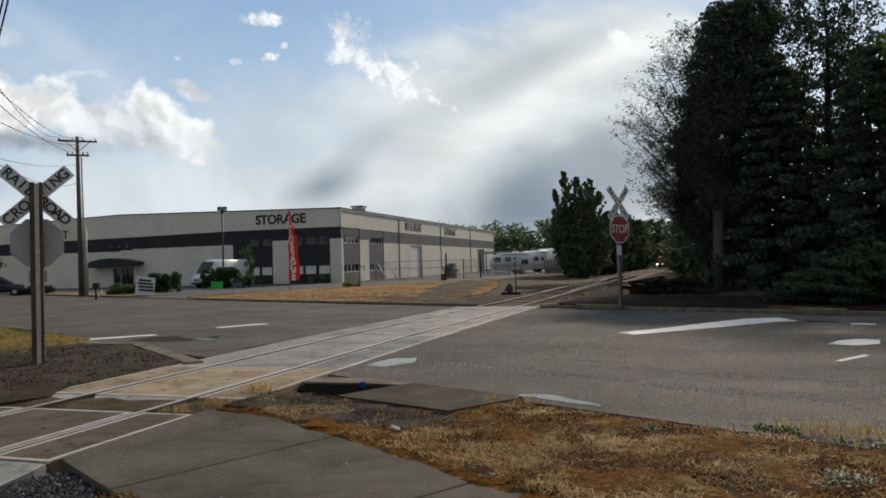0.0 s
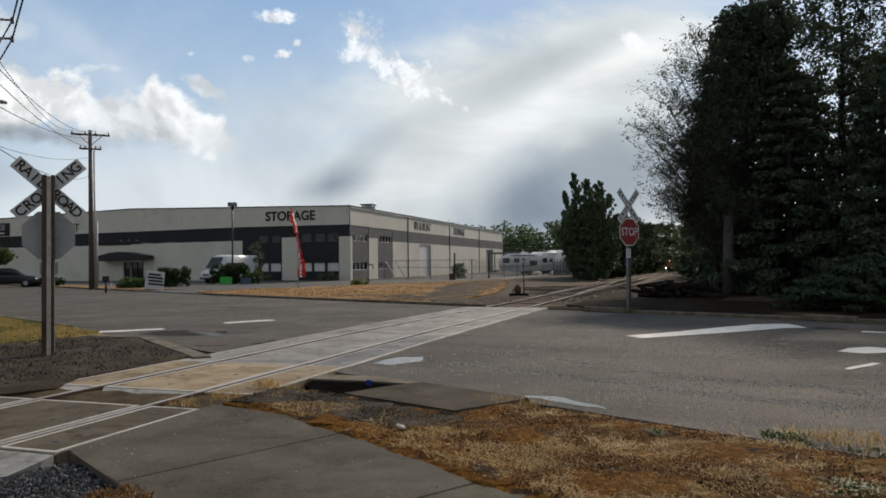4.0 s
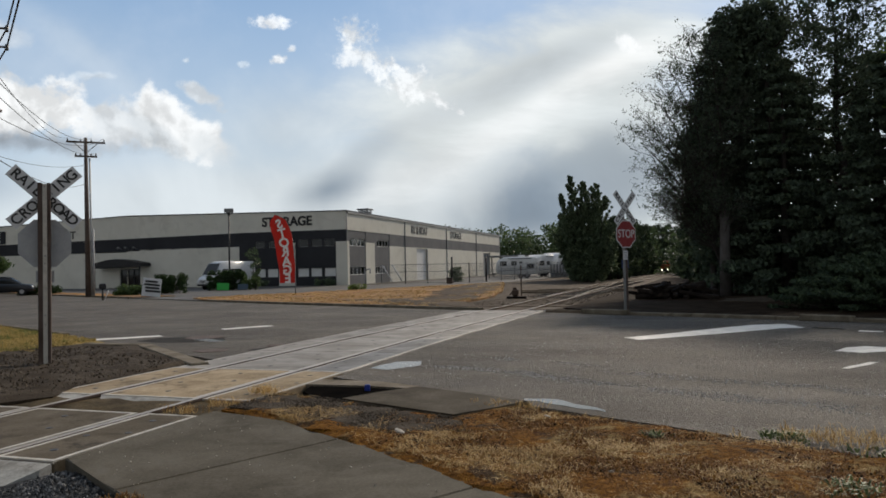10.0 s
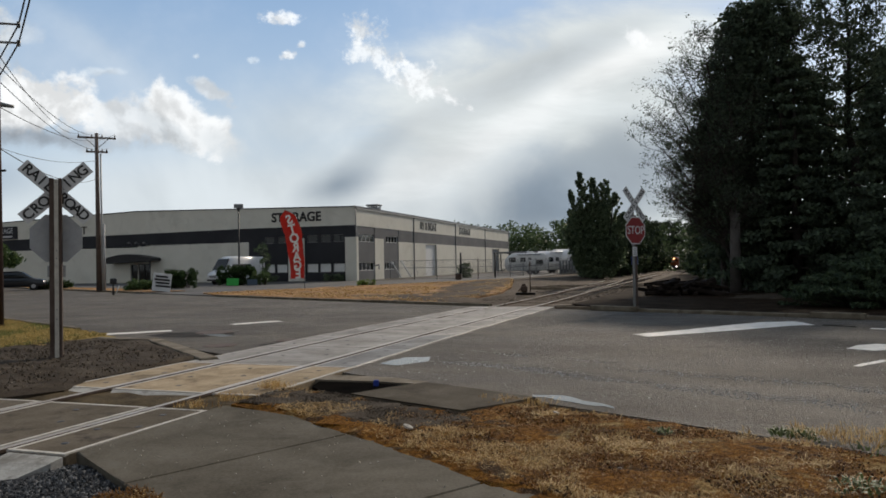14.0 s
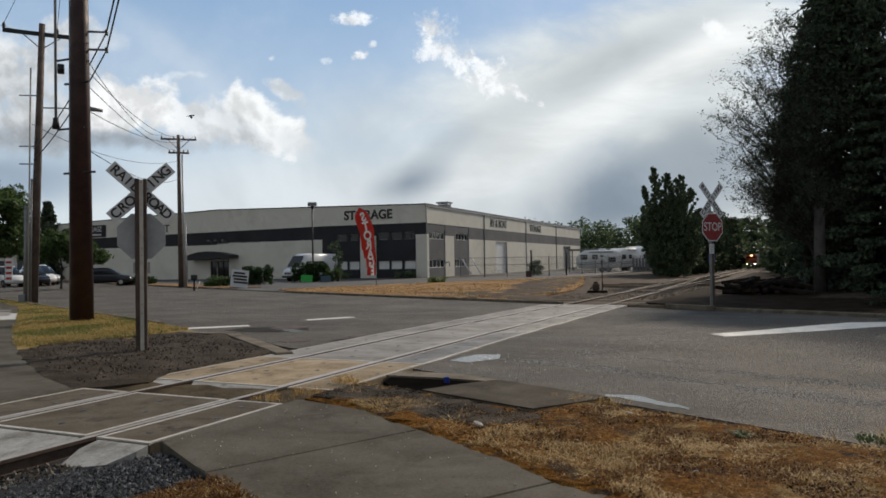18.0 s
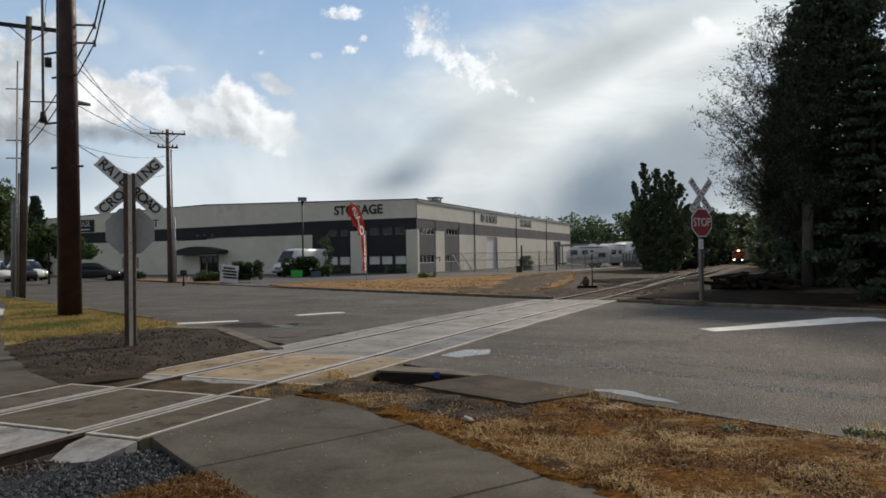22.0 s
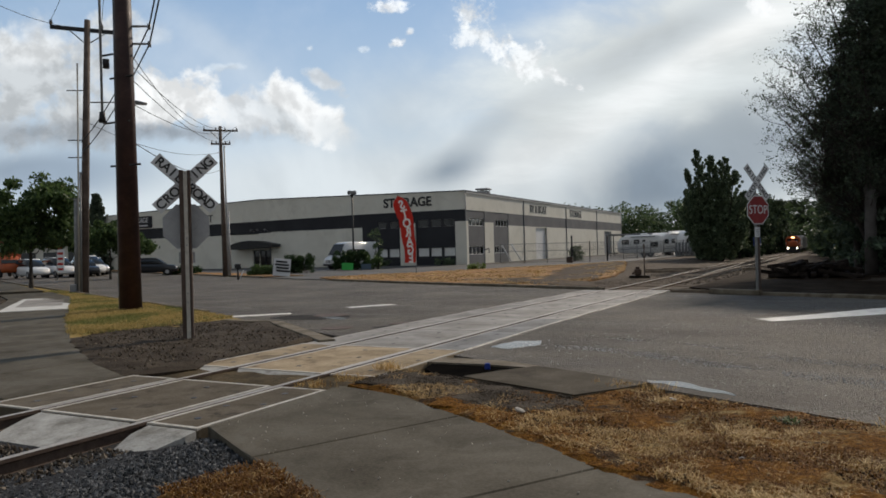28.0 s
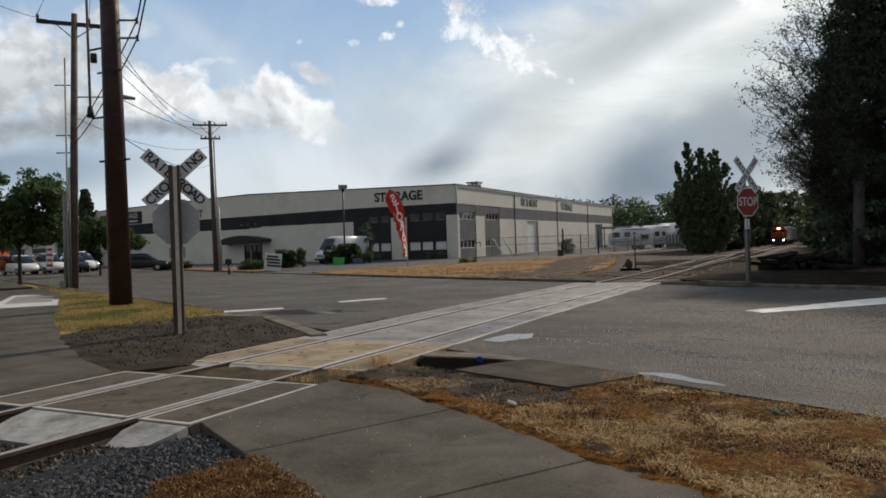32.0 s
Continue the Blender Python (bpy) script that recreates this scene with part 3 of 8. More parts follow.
CUBE_F = ((0, 3, 2, 1), (4, 5, 6, 7), (0, 1, 5, 4), (1, 2, 6, 5), (2, 3, 7, 6), (3, 0, 4, 7))


def box(bm, x, y, z, sx, sy, sz, rz=0.0, bevel=0.0, rx=0.0, ry=0.0, mi=0):
    """A box centred on (x, y) standing on z."""
    m = pose(x, y, z + sz / 2, rx, ry, rz) @ Matrix.Diagonal((sx, sy, sz, 1))
    vs = [bm.verts.new(m @ Vector(p)) for p in ((-.5, -.5, -.5), (.5, -.5, -.5), (.5, .5, -.5), (-.5, .5, -.5), (-.5, -.5, .5), (.5, -.5, .5), (.5, .5, .5), (-.5, .5, .5))]
    fs = [bm.faces.new([vs[i] for i in f]) for f in CUBE_F]
    if bevel:
        es = list({e for f in fs for e in f.edges})
        q = bmesh.ops.bevel(bm, geom=es, offset=bevel, segments=1, affect="EDGES", profile=0.5)
        fs = list(q["faces"]) + [f for f in fs if f.is_valid]
    if mi:
        for f in fs:
            f.material_index = mi
    return bm


def rod(bm, p, q, r0, r1=None, n=8, mi=0, caps=True):
    """A tapered rod from p to q."""
    p, q = Vector(p), Vector(q)
    r1 = r0 if r1 is None else r1
    d = (q - p).normalized()
    a = d.orthogonal().normalized()
    b = d.cross(a)
    lo, hi = [], []
    for i in range(n):
        t = 2 * math.pi * i / n
        w_ = a * math.cos(t) + b * math.sin(t)
        lo.append(bm.verts.new(p + w_ * r0))
        hi.append(bm.verts.new(q + w_ * r1))
    for i in range(n):
        j = (i + 1) % n
        f = bm.faces.new((lo[i], lo[j], hi[j], hi[i]))
        f.smooth = n > 5
        f.material_index = mi
    if caps:
        bm.faces.new(lo[::-1]).material_index = mi
        bm.faces.new(hi).material_index = mi
    return bm


def prism(bm, pts, z0, z1, mi=0):
    """An upright prism over a 2D outline, counter-clockwise."""
    lo = [bm.verts.new((x, y, z0)) for x, y in pts]
    hi = [bm.verts.new((x, y, z1)) for x, y in pts]
    fs = [bm.faces.new(hi), bm.faces.new(lo[::-1])]
    n = len(pts)
    for i in range(n):
        j = (i + 1) % n
        fs.append(bm.faces.new((lo[i], lo[j], hi[j], hi[i])))
    for f in fs:
        f.material_index = mi
    return fs


def plate(bm, pts, y0, y1, mi=0):
    """An outline in x and z, made thick from y0 to y1."""
    a = [bm.verts.new((x, y0, z)) for x, z in pts]
    b = [bm.verts.new((x, y1, z)) for x, z in pts]
    fs = [bm.faces.new(a), bm.faces.new(b[::-1])]
    n = len(pts)
    for i in range(n):
        j = (i + 1) % n
        fs.append(bm.faces.new((a[j], a[i], b[i], b[j])))
    for f in fs:
        f.material_index = mi
    bmesh.ops.recalc_face_normals(bm, faces=fs)
    return fs


def letters(text, size, material, parent, m, depth=0.01, wide=1.0, name="lettering", bold=0.0):
    """Built-in-font lettering, turned into a mesh; its middle sits at m, reading along local x, upright along local y."""
    cu = bpy.data.curves.new(name, "FONT")
    cu.body, cu.size, cu.extrude, cu.align_x, cu.align_y = text, size, depth, "CENTER", "CENTER"
    cu.offset = bold
    tmp = bpy.data.objects.new("tmp", cu)
    me = bpy.data.meshes.new_from_object(tmp)
    bpy.data.objects.remove(tmp)
    bpy.data.curves.remove(cu)
    me.name = name
    me.materials.clear()
    me.materials.append(material)
    for v in me.vertices:
        v.co.x *= wide
    ob = new(name, me)
    if parent is not None:
        ob.parent = parent
    ob.matrix_local = m
    return ob


def smooth01(a, b, x):
    t = min(1.0, max(0.0, (x - a) / (b - a)))
    return t * t * (3 - 2 * t)


def terrain(x, y):
    """Height of the ground: falling gently along the line to the north, nearly level on the storage yard."""
    line = -0.0075 * (min(max(y, 15), 150) - 15) - 0.006 * (min(max(y, 150), 260) - 150)
    yard = -0.0075 * (min(max(y, 15), 32.5) - 15)
    k = smooth01(-16, -10, x)
    return line * k + yard * (1 - k)


CUTS_X = (-60, -40, -28, -20, -16, -14.5, -13, -11.5, -10, -4, 2, 10)
CUTS_Y = (0, 8, 15, 24, 36, 60, 100, 150, 200, 260)


def ragged(pts, step=0.5, amount=0.12, seed=0):
    """The outline with its sides broken into steps and pushed about."""
    rnd = random.Random(seed)
    out = []
    n = len(pts)
    for i in range(n):
        a, b = Vector(pts[i]), Vector(pts[(i + 1) % n])
        k = max(1, int((b - a).length / step))
        for j in range(k):
            p = a.lerp(b, j / k)
            if j:
                p = p + Vector((rnd.uniform(-1, 1), rnd.uniform(-1, 1))) * amount
            out.append((p.x, p.y))
    return out


def slab(name, pts, dz, material, thick=0.2, parent=None, kind="structure", label="", bumpy=0.0, step=None):
    """A sheet of ground over an outline, laid on the terrain at dz, with sides going down."""
    bm = bmesh.new()
    f = bm.faces.new([bm.verts.new((x, y, 0)) for x, y in pts])
    if f.normal.z < 0 or sum((pts[i - 1][0] * pts[i][1] - pts[i][0] * pts[i - 1][1]) for i in range(len(pts))) < 0:
        f.normal_flip()
    xs, ys = list(CUTS_X), list(CUTS_Y)
    lox, hix, loy, hiy = min(p[0] for p in pts), max(p[0] for p in pts), min(p[1] for p in pts), max(p[1] for p in pts)
    if step:
        xs = [lox + step * i for i in range(1, int((hix - lox) / step))]
        ys = [loy + step * i for i in range(1, int((hiy - loy) / step))]
    for axis, vals, lo, hi in ((0, xs, lox, hix), (1, ys, loy, hiy)):
        for c in vals:
            if lo < c < hi:
                co, no = [0, 0, 0], [0, 0, 0]
                co[axis], no[axis] = c, 1
                bmesh.ops.bisect_plane(bm, geom=bm.verts[:] + bm.edges[:] + bm.faces[:], plane_co=co, plane_no=no)
    rim = [e for e in bm.edges if e.is_boundary]
    rimv = {v for e in rim for v in e.verts}
    for v in bm.verts:
        v.co.z = terrain(v.co.x, v.co.y) + dz
        if bumpy and v not in rimv:
            v.co.z += bumpy * (noise.noise(Vector((v.co.x * 1.7, v.co.y * 1.7, 3))) + 0.6 * noise.noise(Vector((v.co.x * 4.1, v.co.y * 4.1, 7))) + 0.8)
    r = bmesh.ops.extrude_edge_only(bm, edges=rim)
    for v in [g for g in r["geom"] if isinstance(g, bmesh.types.BMVert)]:
        v.co.z -= thick
    bmesh.ops.recalc_face_normals(bm, faces=bm.faces[:])
    ob = part(name, bm, material, parent)
    if parent is None:
        tagged(ob, label, "", "", kind)
    return ob


# road axes: e runs along the road to the right, n across it away from the viewer
E2, N2 = Vector((0.894, -0.447)), Vector((0.447, 0.894))


def er(q, r):
    p = E2 * q + N2 * r
    return (p.x, p.y)


R_NEAR, R_FAR = 6.55, 20.5
XR, XL = -5.6, -7.11            # the two rails
XC = (XR + XL) / 2

# ---- ground ----
bm = bmesh.new()
gx = [-1500, -600, -250, -120, -60, -30, -16, -14.5, -13, -11.5, -10, -5, 0, 10, 40, 120, 500, 1500]
gy = [-400, -60, 0, 15, 40, 80, 120, 150, 200, 260, 500, 1200, 2500]
vs = [[bm.verts.new((x, y, terrain(x, y) - 0.20)) for y in gy] for x in gx]
for i in range(len(gx) - 1):
    for j in range(len(gy) - 1):
        bm.faces.new((vs[i][j], vs[i + 1][j], vs[i + 1][j + 1], vs[i][j + 1]))
tagged(part("ground", bm, M["browngravel"]), "wide dusty gravel and earth ground", "", "", "structure")

slab("road", [er(-140, R_NEAR - 0.1), er(90, R_NEAR - 0.1), er(90, R_FAR + 0.1), er(-140, R_FAR + 0.1)], -0.03, M["asphalt"], label="worn grey asphalt road with damp patches")
slab("ground_lot", [er(-140, R_FAR + 0.3), er(-26.0, R_FAR + 0.3), (-20.5, 45), (-20, 62), (-17.6, 74), (-16.5, 125), (-22, 150), (-140, 150)], 0.0, M["lot"], label="grey asphalt yard round the warehouse")

# ---- near side: verge, walk, drain, kerbs ----
def kerb_run(name, a, b, width=0.16, up=0.10, label="low worn concrete kerb along the road", seed=0):
    """A kerb from a to b in lengths of about 3 m, each a stone of its own."""
    t = tagged(new(name), label, "", "", "structure")
    a, b = Vector(a), Vector(b)
    d = (b - a)
    n = max(1, int(d.length / 3.0))
    ang = math.degrees(math.atan2(d.y, d.x))
    for i in range(n):
        p = a.lerp(b, (i + 0.5) / n)
        z = terrain(p.x, p.y)
        s = bmesh.new()
        box(s, 0, 0, -0.20, d.length / n - 0.012, width, 0.20 + up - 0.03, 0, 0.018)
        o = part("kerb_stone", s, M["kerb"], t)
        o.matrix_local = pose(p.x, p.y, z, 0, 0, ang)
    return t


WALK_NEAR = [(-4.86, 4.82), (-2.78, 3.58), (3.0, 0.02), (9.0, -3.7)]
WALK_FAR = [(-4.90, 6.85), (-3.94, 6.60), (-2.57, 5.78), (-1.34, 4.90), (3.6, 2.05), (9.6, -1.65)]
slab("ground_verge", ragged([(-4.86, 6.95), (-3.94, 6.55), (-2.57, 5.7), (-1.34, 4.8), (3.6, 1.95), (9.6, -1.75), er(14, R_NEAR - 0.13), er(1.9, R_NEAR - 0.13), (-2.0, 7.85), (-2.25, 7.0), (-3.75, 7.6), (-4.72, 8.0)], 0.35, 0.03, 3), 0.006, M["drygrass"], 0.25, label="verge of parched brown moss and straw grass", bumpy=0.035, step=0.22)
slab("ground_shoulder", [(-3.62, 4.14), (-2.72, 3.62), (3.07, 0.12), (9.1, -3.6), (9.1, -12), (-3.1, -12), (-3.1, 1.2), (-3.85, 3.45), (-3.72, 3.9)], -0.02, M["drygrass"], 0.25, label="brown grass beside the footway", bumpy=0.03, step=0.4)

walk_right = tagged(new("pavement_right"), "weathered dark grey concrete footway in square slabs", "", "", "structure")


def along(line, s):
    """Point at distance s along a broken line."""
    for a, b in zip(line, line[1:]):
        a, b = Vector(a), Vector(b)
        if s <= (b - a).length:
            return a.lerp(b, s / (b - a).length)
        s -= (b - a).length
    return b


def walk_slabs(parent, near, far, near_s, far_s, dz):
    for i in range(len(near_s) - 1):
        k = 4
        lo = [along(near, near_s[i] + (near_s[i + 1] - near_s[i] - 0.012) * j / k) for j in range(k + 1)]
        hi = [along(far, far_s[i] + (far_s[i + 1] - far_s[i] - 0.012) * j / k) for j in range(k + 1)]
        s = bmesh.new()
        pts = [(p.x, p.y) for p in lo] + [(p.x, p.y) for p in hi[::-1]]
        z = terrain(*pts[0]) + dz
        fs = prism(s, pts, z - 0.16, z)
        es = [e for e in fs[0].edges]
        bmesh.ops.bevel(s, geom=es, offset=0.012, segments=1, affect="EDGES")
        part("paving_slab", s, M["walk"], parent)


walk_slabs(walk_right, WALK_NEAR, WALK_FAR, [0, 1.23, 2.9, 4.6, 6.3, 8.0, 9.7, 11.4], [0, 2.15, 4.05, 5.9, 7.6, 9.3, 11.0, 12.7], 0.012)

# left footway past the crossing
LW_FAR = [(-7.97, 6.5), (-9.25, 7.06), (-12.22, 8.85), (-16.9, 12.14), (-20.0, 14.5), (-27.3, 19.85), (-45, 29.5), (-80, 48)]
LW_NEAR = [(-7.97, 4.95), (-9.6, 5.15), (-13.2, 7.2), (-18.2, 10.5), (-21.4, 12.8), (-28.5, 18.0), (-46, 27.6), (-81, 46)]
walk_left = tagged(new("pavement_left"), "grey concrete footway curving away beside the road", "", "", "structure")
ns, fs_ = [0], [0]
for i in range(16):
    ns.append(ns[-1] + 1.9)
    fs_.append(fs_[-1] + 1.87)
walk_slabs(walk_left, LW_NEAR, LW_FAR, ns, fs_, 0.012)
slab("pavement_far_left", [(-36, 24.6), (-80, 48), (-81, 46), (-37, 22.7)], 0.01, M["walk"], label="far stretch of concrete footway")
# pale ramp slab in the left footway
slab("pavement_ramp", [(-20.4, 14.75), (-27.0, 19.6), (-28.0, 18.3), (-21.5, 13.2)], 0.025, M["pale_border"], 0.1, label="pale concrete ramp slab in the footway")
slab("pavement_ramp_top", [(-22.2, 15.8), (-26.2, 18.75), (-27.0, 17.75), (-23.0, 14.75)], 0.029, M["panelwet"], 0.1, label="grey panel of the pale ramp slab")

slab("ground_dirt_left", ragged([(-7.55, 7.3), (-7.98, 6.46), (-9.27, 7.02), (-12.25, 8.80), (-13.05, 9.36), (-13.4, 12.4), (-11.7, 12.85), (-10.7, 12.5), (-9.4, 11.55), (-7.95, 10.4), (-7.95, 8.2)], 0.4, 0.02, 5), -0.004, M["dirt"], 0.25, label="bare packed dirt round the crossing sign", bumpy=0.04, step=0.3)
slab("ground_lawn_left", ragged([(-12.95, 9.30), (-16.93, 12.09), (-20.03, 14.45), (-27.33, 19.8), (-45, 29.46), (-80, 47.9), er(-97, R_NEAR - 0.13), er(-17.0, R_NEAR - 0.13), (-12.2, 12.4), (-12.3, 11.2)], 0.5, 0.02, 6), 0.0, M["lawn"], 0.3, label="strip of half dry yellow-green lawn", bumpy=0.03, step=0.8)
slab("ground_near_left", [(-7.97, 4.95), (-9.6, 5.1), (-13.2, 7.1), (-18.2, 10.4), (-28.5, 17.9), (-46, 27.5), (-81, 45.9), (-110, 20), (-60, -12), (-8.6, -12)], 0.0, M["dirt"], 0.25, label="bare earth behind the left footway")

kerb_run("kerb_near_right", er(-0.4 + 2.2, R_NEAR - 0.08), er(14, R_NEAR - 0.08), 0.15, 0.075)
kerb_run("kerb_near_left", er(-19.5, R_NEAR - 0.08), er(-95, R_NEAR - 0.08), 0.15, 0.11)
kerb_run("kerb_return", (-10.75, 12.75), (-7.6, 10.3), 0.30, 0.06, "pale concrete kerb apron curling in to the track")
kerb_run("kerb_return_end", (-12.3, 12.75), (-10.75, 12.75), 0.28, 0.07, "pale concrete kerb end")

# drain: a raised concrete lid; the slot behind is a flat fill, its darkness painted
drain = thing("storm_drain", "low concrete storm drain lid with a slot coloured dark behind it", "drain", pose(0, 0, 0))
s = bmesh.new()
f_ = prism(s, [(-3.77, 7.61), (-2.23, 6.99), (-1.9, 7.5), (-1.66, 7.9), (-2.5, 8.28), (-3.2, 8.61), (-3.5, 8.1)], -0.2, 0.055)
bmesh.ops.bevel(s, geom=list(f_[0].edges), offset=0.02, segments=2, affect="EDGES")
part("lid", s, surface("stained_lid_concrete", [(0.040, 0.033, 0.023), (0.068, 0.057, 0.041), (0.10, 0.085, 0.063)], 1.5, 45, space="World", spec=0.06, bump=0.3, dist=0.01, stain=((0.045, 0.036, 0.026), 2.2, 0.7)), drain, "stained brown-grey concrete lid")
s = bmesh.new()
prism(s, [(-4.67, 8.40), (-4.3, 8.05), (-3.95, 7.86), (-3.66, 8.16), (-3.36, 8.66), (-3.44, 8.78), (-4.1, 8.84), (-4.78, 8.81)], -0.19, -0.0255)
part("opening", s, M["slot_dark"], drain, "flat fill coloured near black as the slot's inner darkness")
s = bmesh.new()
prism(s, [(-4.85, 8.81), (-4.1, 8.84), (-3.40, 8.78), (-3.3, 8.95), (-3.9, 9.2), (-4.85, 9.25)], -0.2, -0.004)
part("sill", s, M["kerb"], drain)
s = bmesh.new()
box(s, -3.87, 8.60, -0.03, 0.07, 0.04, 0.085, 20, 0.01)
part("plug", s, M["blue_plastic"], drain, "small bright blue plastic cap")


def puddle(pts, z=-0.026, seed=0):
    s = bmesh.new()
    q = ragged(pts, 0.12, 0.035, seed)
    s.faces.new([s.verts.new((x, y, terrain(x, y) + z)) for x, y in q])
    bmesh.ops.recalc_face_normals(s, faces=s.faces[:])
    tagged(part("puddle", s, M["water"]), "shallow puddle reflecting the bright sky on asphalt", "puddle", "puddles")


puddle([(-4.70, 10.55), (-4.35, 10.45), (-4.05, 11.0), (-4.2, 11.55), (-4.62, 11.35)], seed=1)
puddle([(-2.0, 8.50), (-1.45, 8.18), (-0.85, 7.86), (-1.0, 8.12), (-1.5, 8.5)], seed=2)
puddle([(2.6, 18.9), (3.2, 18.5), (3.3, 18.75), (2.75, 19.15)], seed=4)
puddle([(-10.9, 14.4), (-9.9, 13.9), (-9.8, 14.2), (-10.8, 14.75)], seed=5)
puddle([(2.2, 8.7), (2.65, 8.45), (2.8, 8.65), (2.4, 8.95)], seed=6)


def painted(pts, label, seed=0):
    s = bmesh.new()
    q = ragged(pts, 0.25, 0.03, seed)
    s.faces.new([s.verts.new((x, y, terrain(x, y) - 0.0255)) for x, y in q])
    bmesh.ops.recalc_face_normals(s, faces=s.faces[:])
    tagged(part("road_marking", s, M["paint"]), label, "road marking", "road markings")


painted([(-1.35, 15.9), (-1.0, 15.42), (0.8, 17.35), (1.95, 18.72), (2.5, 18.95), (2.2, 20.15), (1.35, 19.75), (-0.55, 16.95)], "broad worn white stop line on the asphalt", 2)
painted([(-13.5, 14.05), (-13.15, 13.8), (-12.1, 15.0), (-12.4, 15.25)], "worn white stop line on the asphalt", 3)
painted([(-12.1, 17.3), (-11.8, 17.1), (-11.15, 18.5), (-11.5, 18.65)], "faded piece of white stop line", 4)
painted([(3.4, 18.0), (3.85, 17.85), (3.9, 18.1), (3.5, 18.3)], "faded white lane mark", 5)
painted([(2.28, 13.92), (2.55, 14.5), (2.9, 14.75), (3.2, 14.6), (3.05, 13.95), (2.65, 13.68)], "worn white paint patch on the asphalt", 6)
painted([(2.0, 11.72), (2.08, 11.68), (2.6, 12.45), (2.5, 12.5)], "faint thin white line on the asphalt", 7)
for (mx, my, mr) in ((-10.85, 14.9, 0.45), (-7.98, 13.5, 0.3), (-8.9, 12.4, 0.33)):
    s = bmesh.new()
    rod(s, (mx, my, -0.035), (mx, my, -0.022), mr, mr * 0.98, 20)
    tagged(part("manhole_cover", s, M["rail"]), "dark iron manhole cover in the asphalt", "manhole cover", "manhole covers")
# sunken dark repairs in the asphalt
patch_m = surface("dark_asphalt_patch", [(0.022, 0.021, 0.020), (0.050, 0.047, 0.042)], 2, 60, space="World", bump=0.3, rough=(0.85, 0.95), spec=0.05)
for q_, seed_ in (([(-11.95, 13.85), (-11.2, 13.6), (-10.35, 13.75), (-9.95, 14.4), (-10.3, 14.95), (-11.2, 15.1), (-11.9, 14.6)], 9), ([(-8.2, 12.55), (-7.75, 12.5), (-7.45, 12.95), (-7.6, 13.35), (-8.05, 13.2)], 10)):
    s = bmesh.new()
    s.faces.new([s.verts.new((x, y, terrain(x, y) - 0.0265)) for x, y in ragged(q_, 0.2, 0.05, seed_)])
    bmesh.ops.recalc_face_normals(s, faces=s.faces[:])
    tagged(part("road_patch", s, patch_m), "sunken dark repair in the asphalt", "", "", "structure")

# ---- far side ----
kerb_run("kerb_far_left", er(-140, R_FAR + 0.1), er(-50, R_FAR + 0.1), 0.2, 0.12, "pale far kerb in front of the warehouse lawn")
kerb_run("kerb_far_middle", er(-39.5, R_FAR + 0.1), er(-18.5, R_FAR + 0.1), 0.22, 0.11, "dark worn kerb round the parched island")
kerb_run("kerb_far_right", er(-13.4, R_FAR + 0.1), er(40, R_FAR + 0.1), 0.2, 0.10, "dark kerb along the shaded far verge")
slab("ground_far_lawn", ragged([er(-140, R_FAR + 0.22), er(-51, R_FAR + 0.22), er(-50, R_FAR + 3.2), er(-140, R_FAR + 3.6)], 1.5, 0.2, 11), 0.05, M["islandgrass"], 0.2, label="strip of dry straw-coloured lawn before the warehouse")
ISLAND = [er(-39.5, R_FAR + 0.24), er(-18.8, R_FAR + 0.24), (-9.9, 33.0), (-10.2, 38.5), (-12.2, 50.0), (-15.0, 62), (-17.4, 71.5), (-19.4, 62), (-22.2, 56.2), (-24.4, 50.2), (-27.4, 43.2), (-28.9, 38.6)]
slab("ground_island", ragged(ISLAND, 1.2, 0.15, 12), 0.06, M["islandgrass"], 0.25, label="island of parched orange grass and bare dirt", bumpy=0.04, step=1.2)
slab("ground_island_dirt", ragged([er(-23.5, R_FAR + 0.6), er(-19.2, R_FAR + 0.5), (-10.2, 33.5), (-10.6, 38.5), (-12.6, 50.0), (-15.2, 62), (-17.4, 70), (-18.6, 62), (-16.8, 50), (-14.6, 41), (-13.6, 37), (-17.5, 34.2)], 0.8, 0.3, 22), 0.075, M["browngravel"], 0.2, label="bare brown dirt worn into the parched island", bumpy=0.05, step=1.0)
slab("ground_right_verge", [er(-13.2, R_FAR + 0.22), er(60, R_FAR + 0.22), (90, 60), (40, 120), (-3.6, 120), (-3.9, 40), (-4.4, 27.2)], 0.045, M["shade_dirt"], 0.2, label="bare earth and leaf litter with tree shade put into its colour", bumpy=0.04, step=2.0)
slab("ground_tan_dirt", ragged([(0.9, 31.2), (2.6, 30.4), (3.7, 31.6), (4.3, 35.0), (3.6, 38.0), (2.2, 35.0)], 0.5, 0.15, 31), 0.085, M["dirt"], 0.2, label="dry tan earth trodden bare under the trees", bumpy=0.03, step=0.5)
for q0, q1 in ((-14.0, -12.3), (-7.2, -5.9)):
    a_, b_ = Vector(er(q0, R_FAR + 0.02)), Vector(er(q1, R_FAR + 0.02))
    s = bmesh.new()
    box(s, 0, 0, 0, (b_ - a_).length, 0.2, 0.16, 0, 0.02)
    c_ = (a_ + b_) / 2
    o = part("parking_block", s, M["kerb"])
    o.matrix_world = pose(c_.x, c_.y, terrain(c_.x, c_.y) + 0.03 - 0.06, 0, 0, -26.5)
    tagged(o, "pale concrete block at the shaded kerb", "kerb block", "kerb blocks")

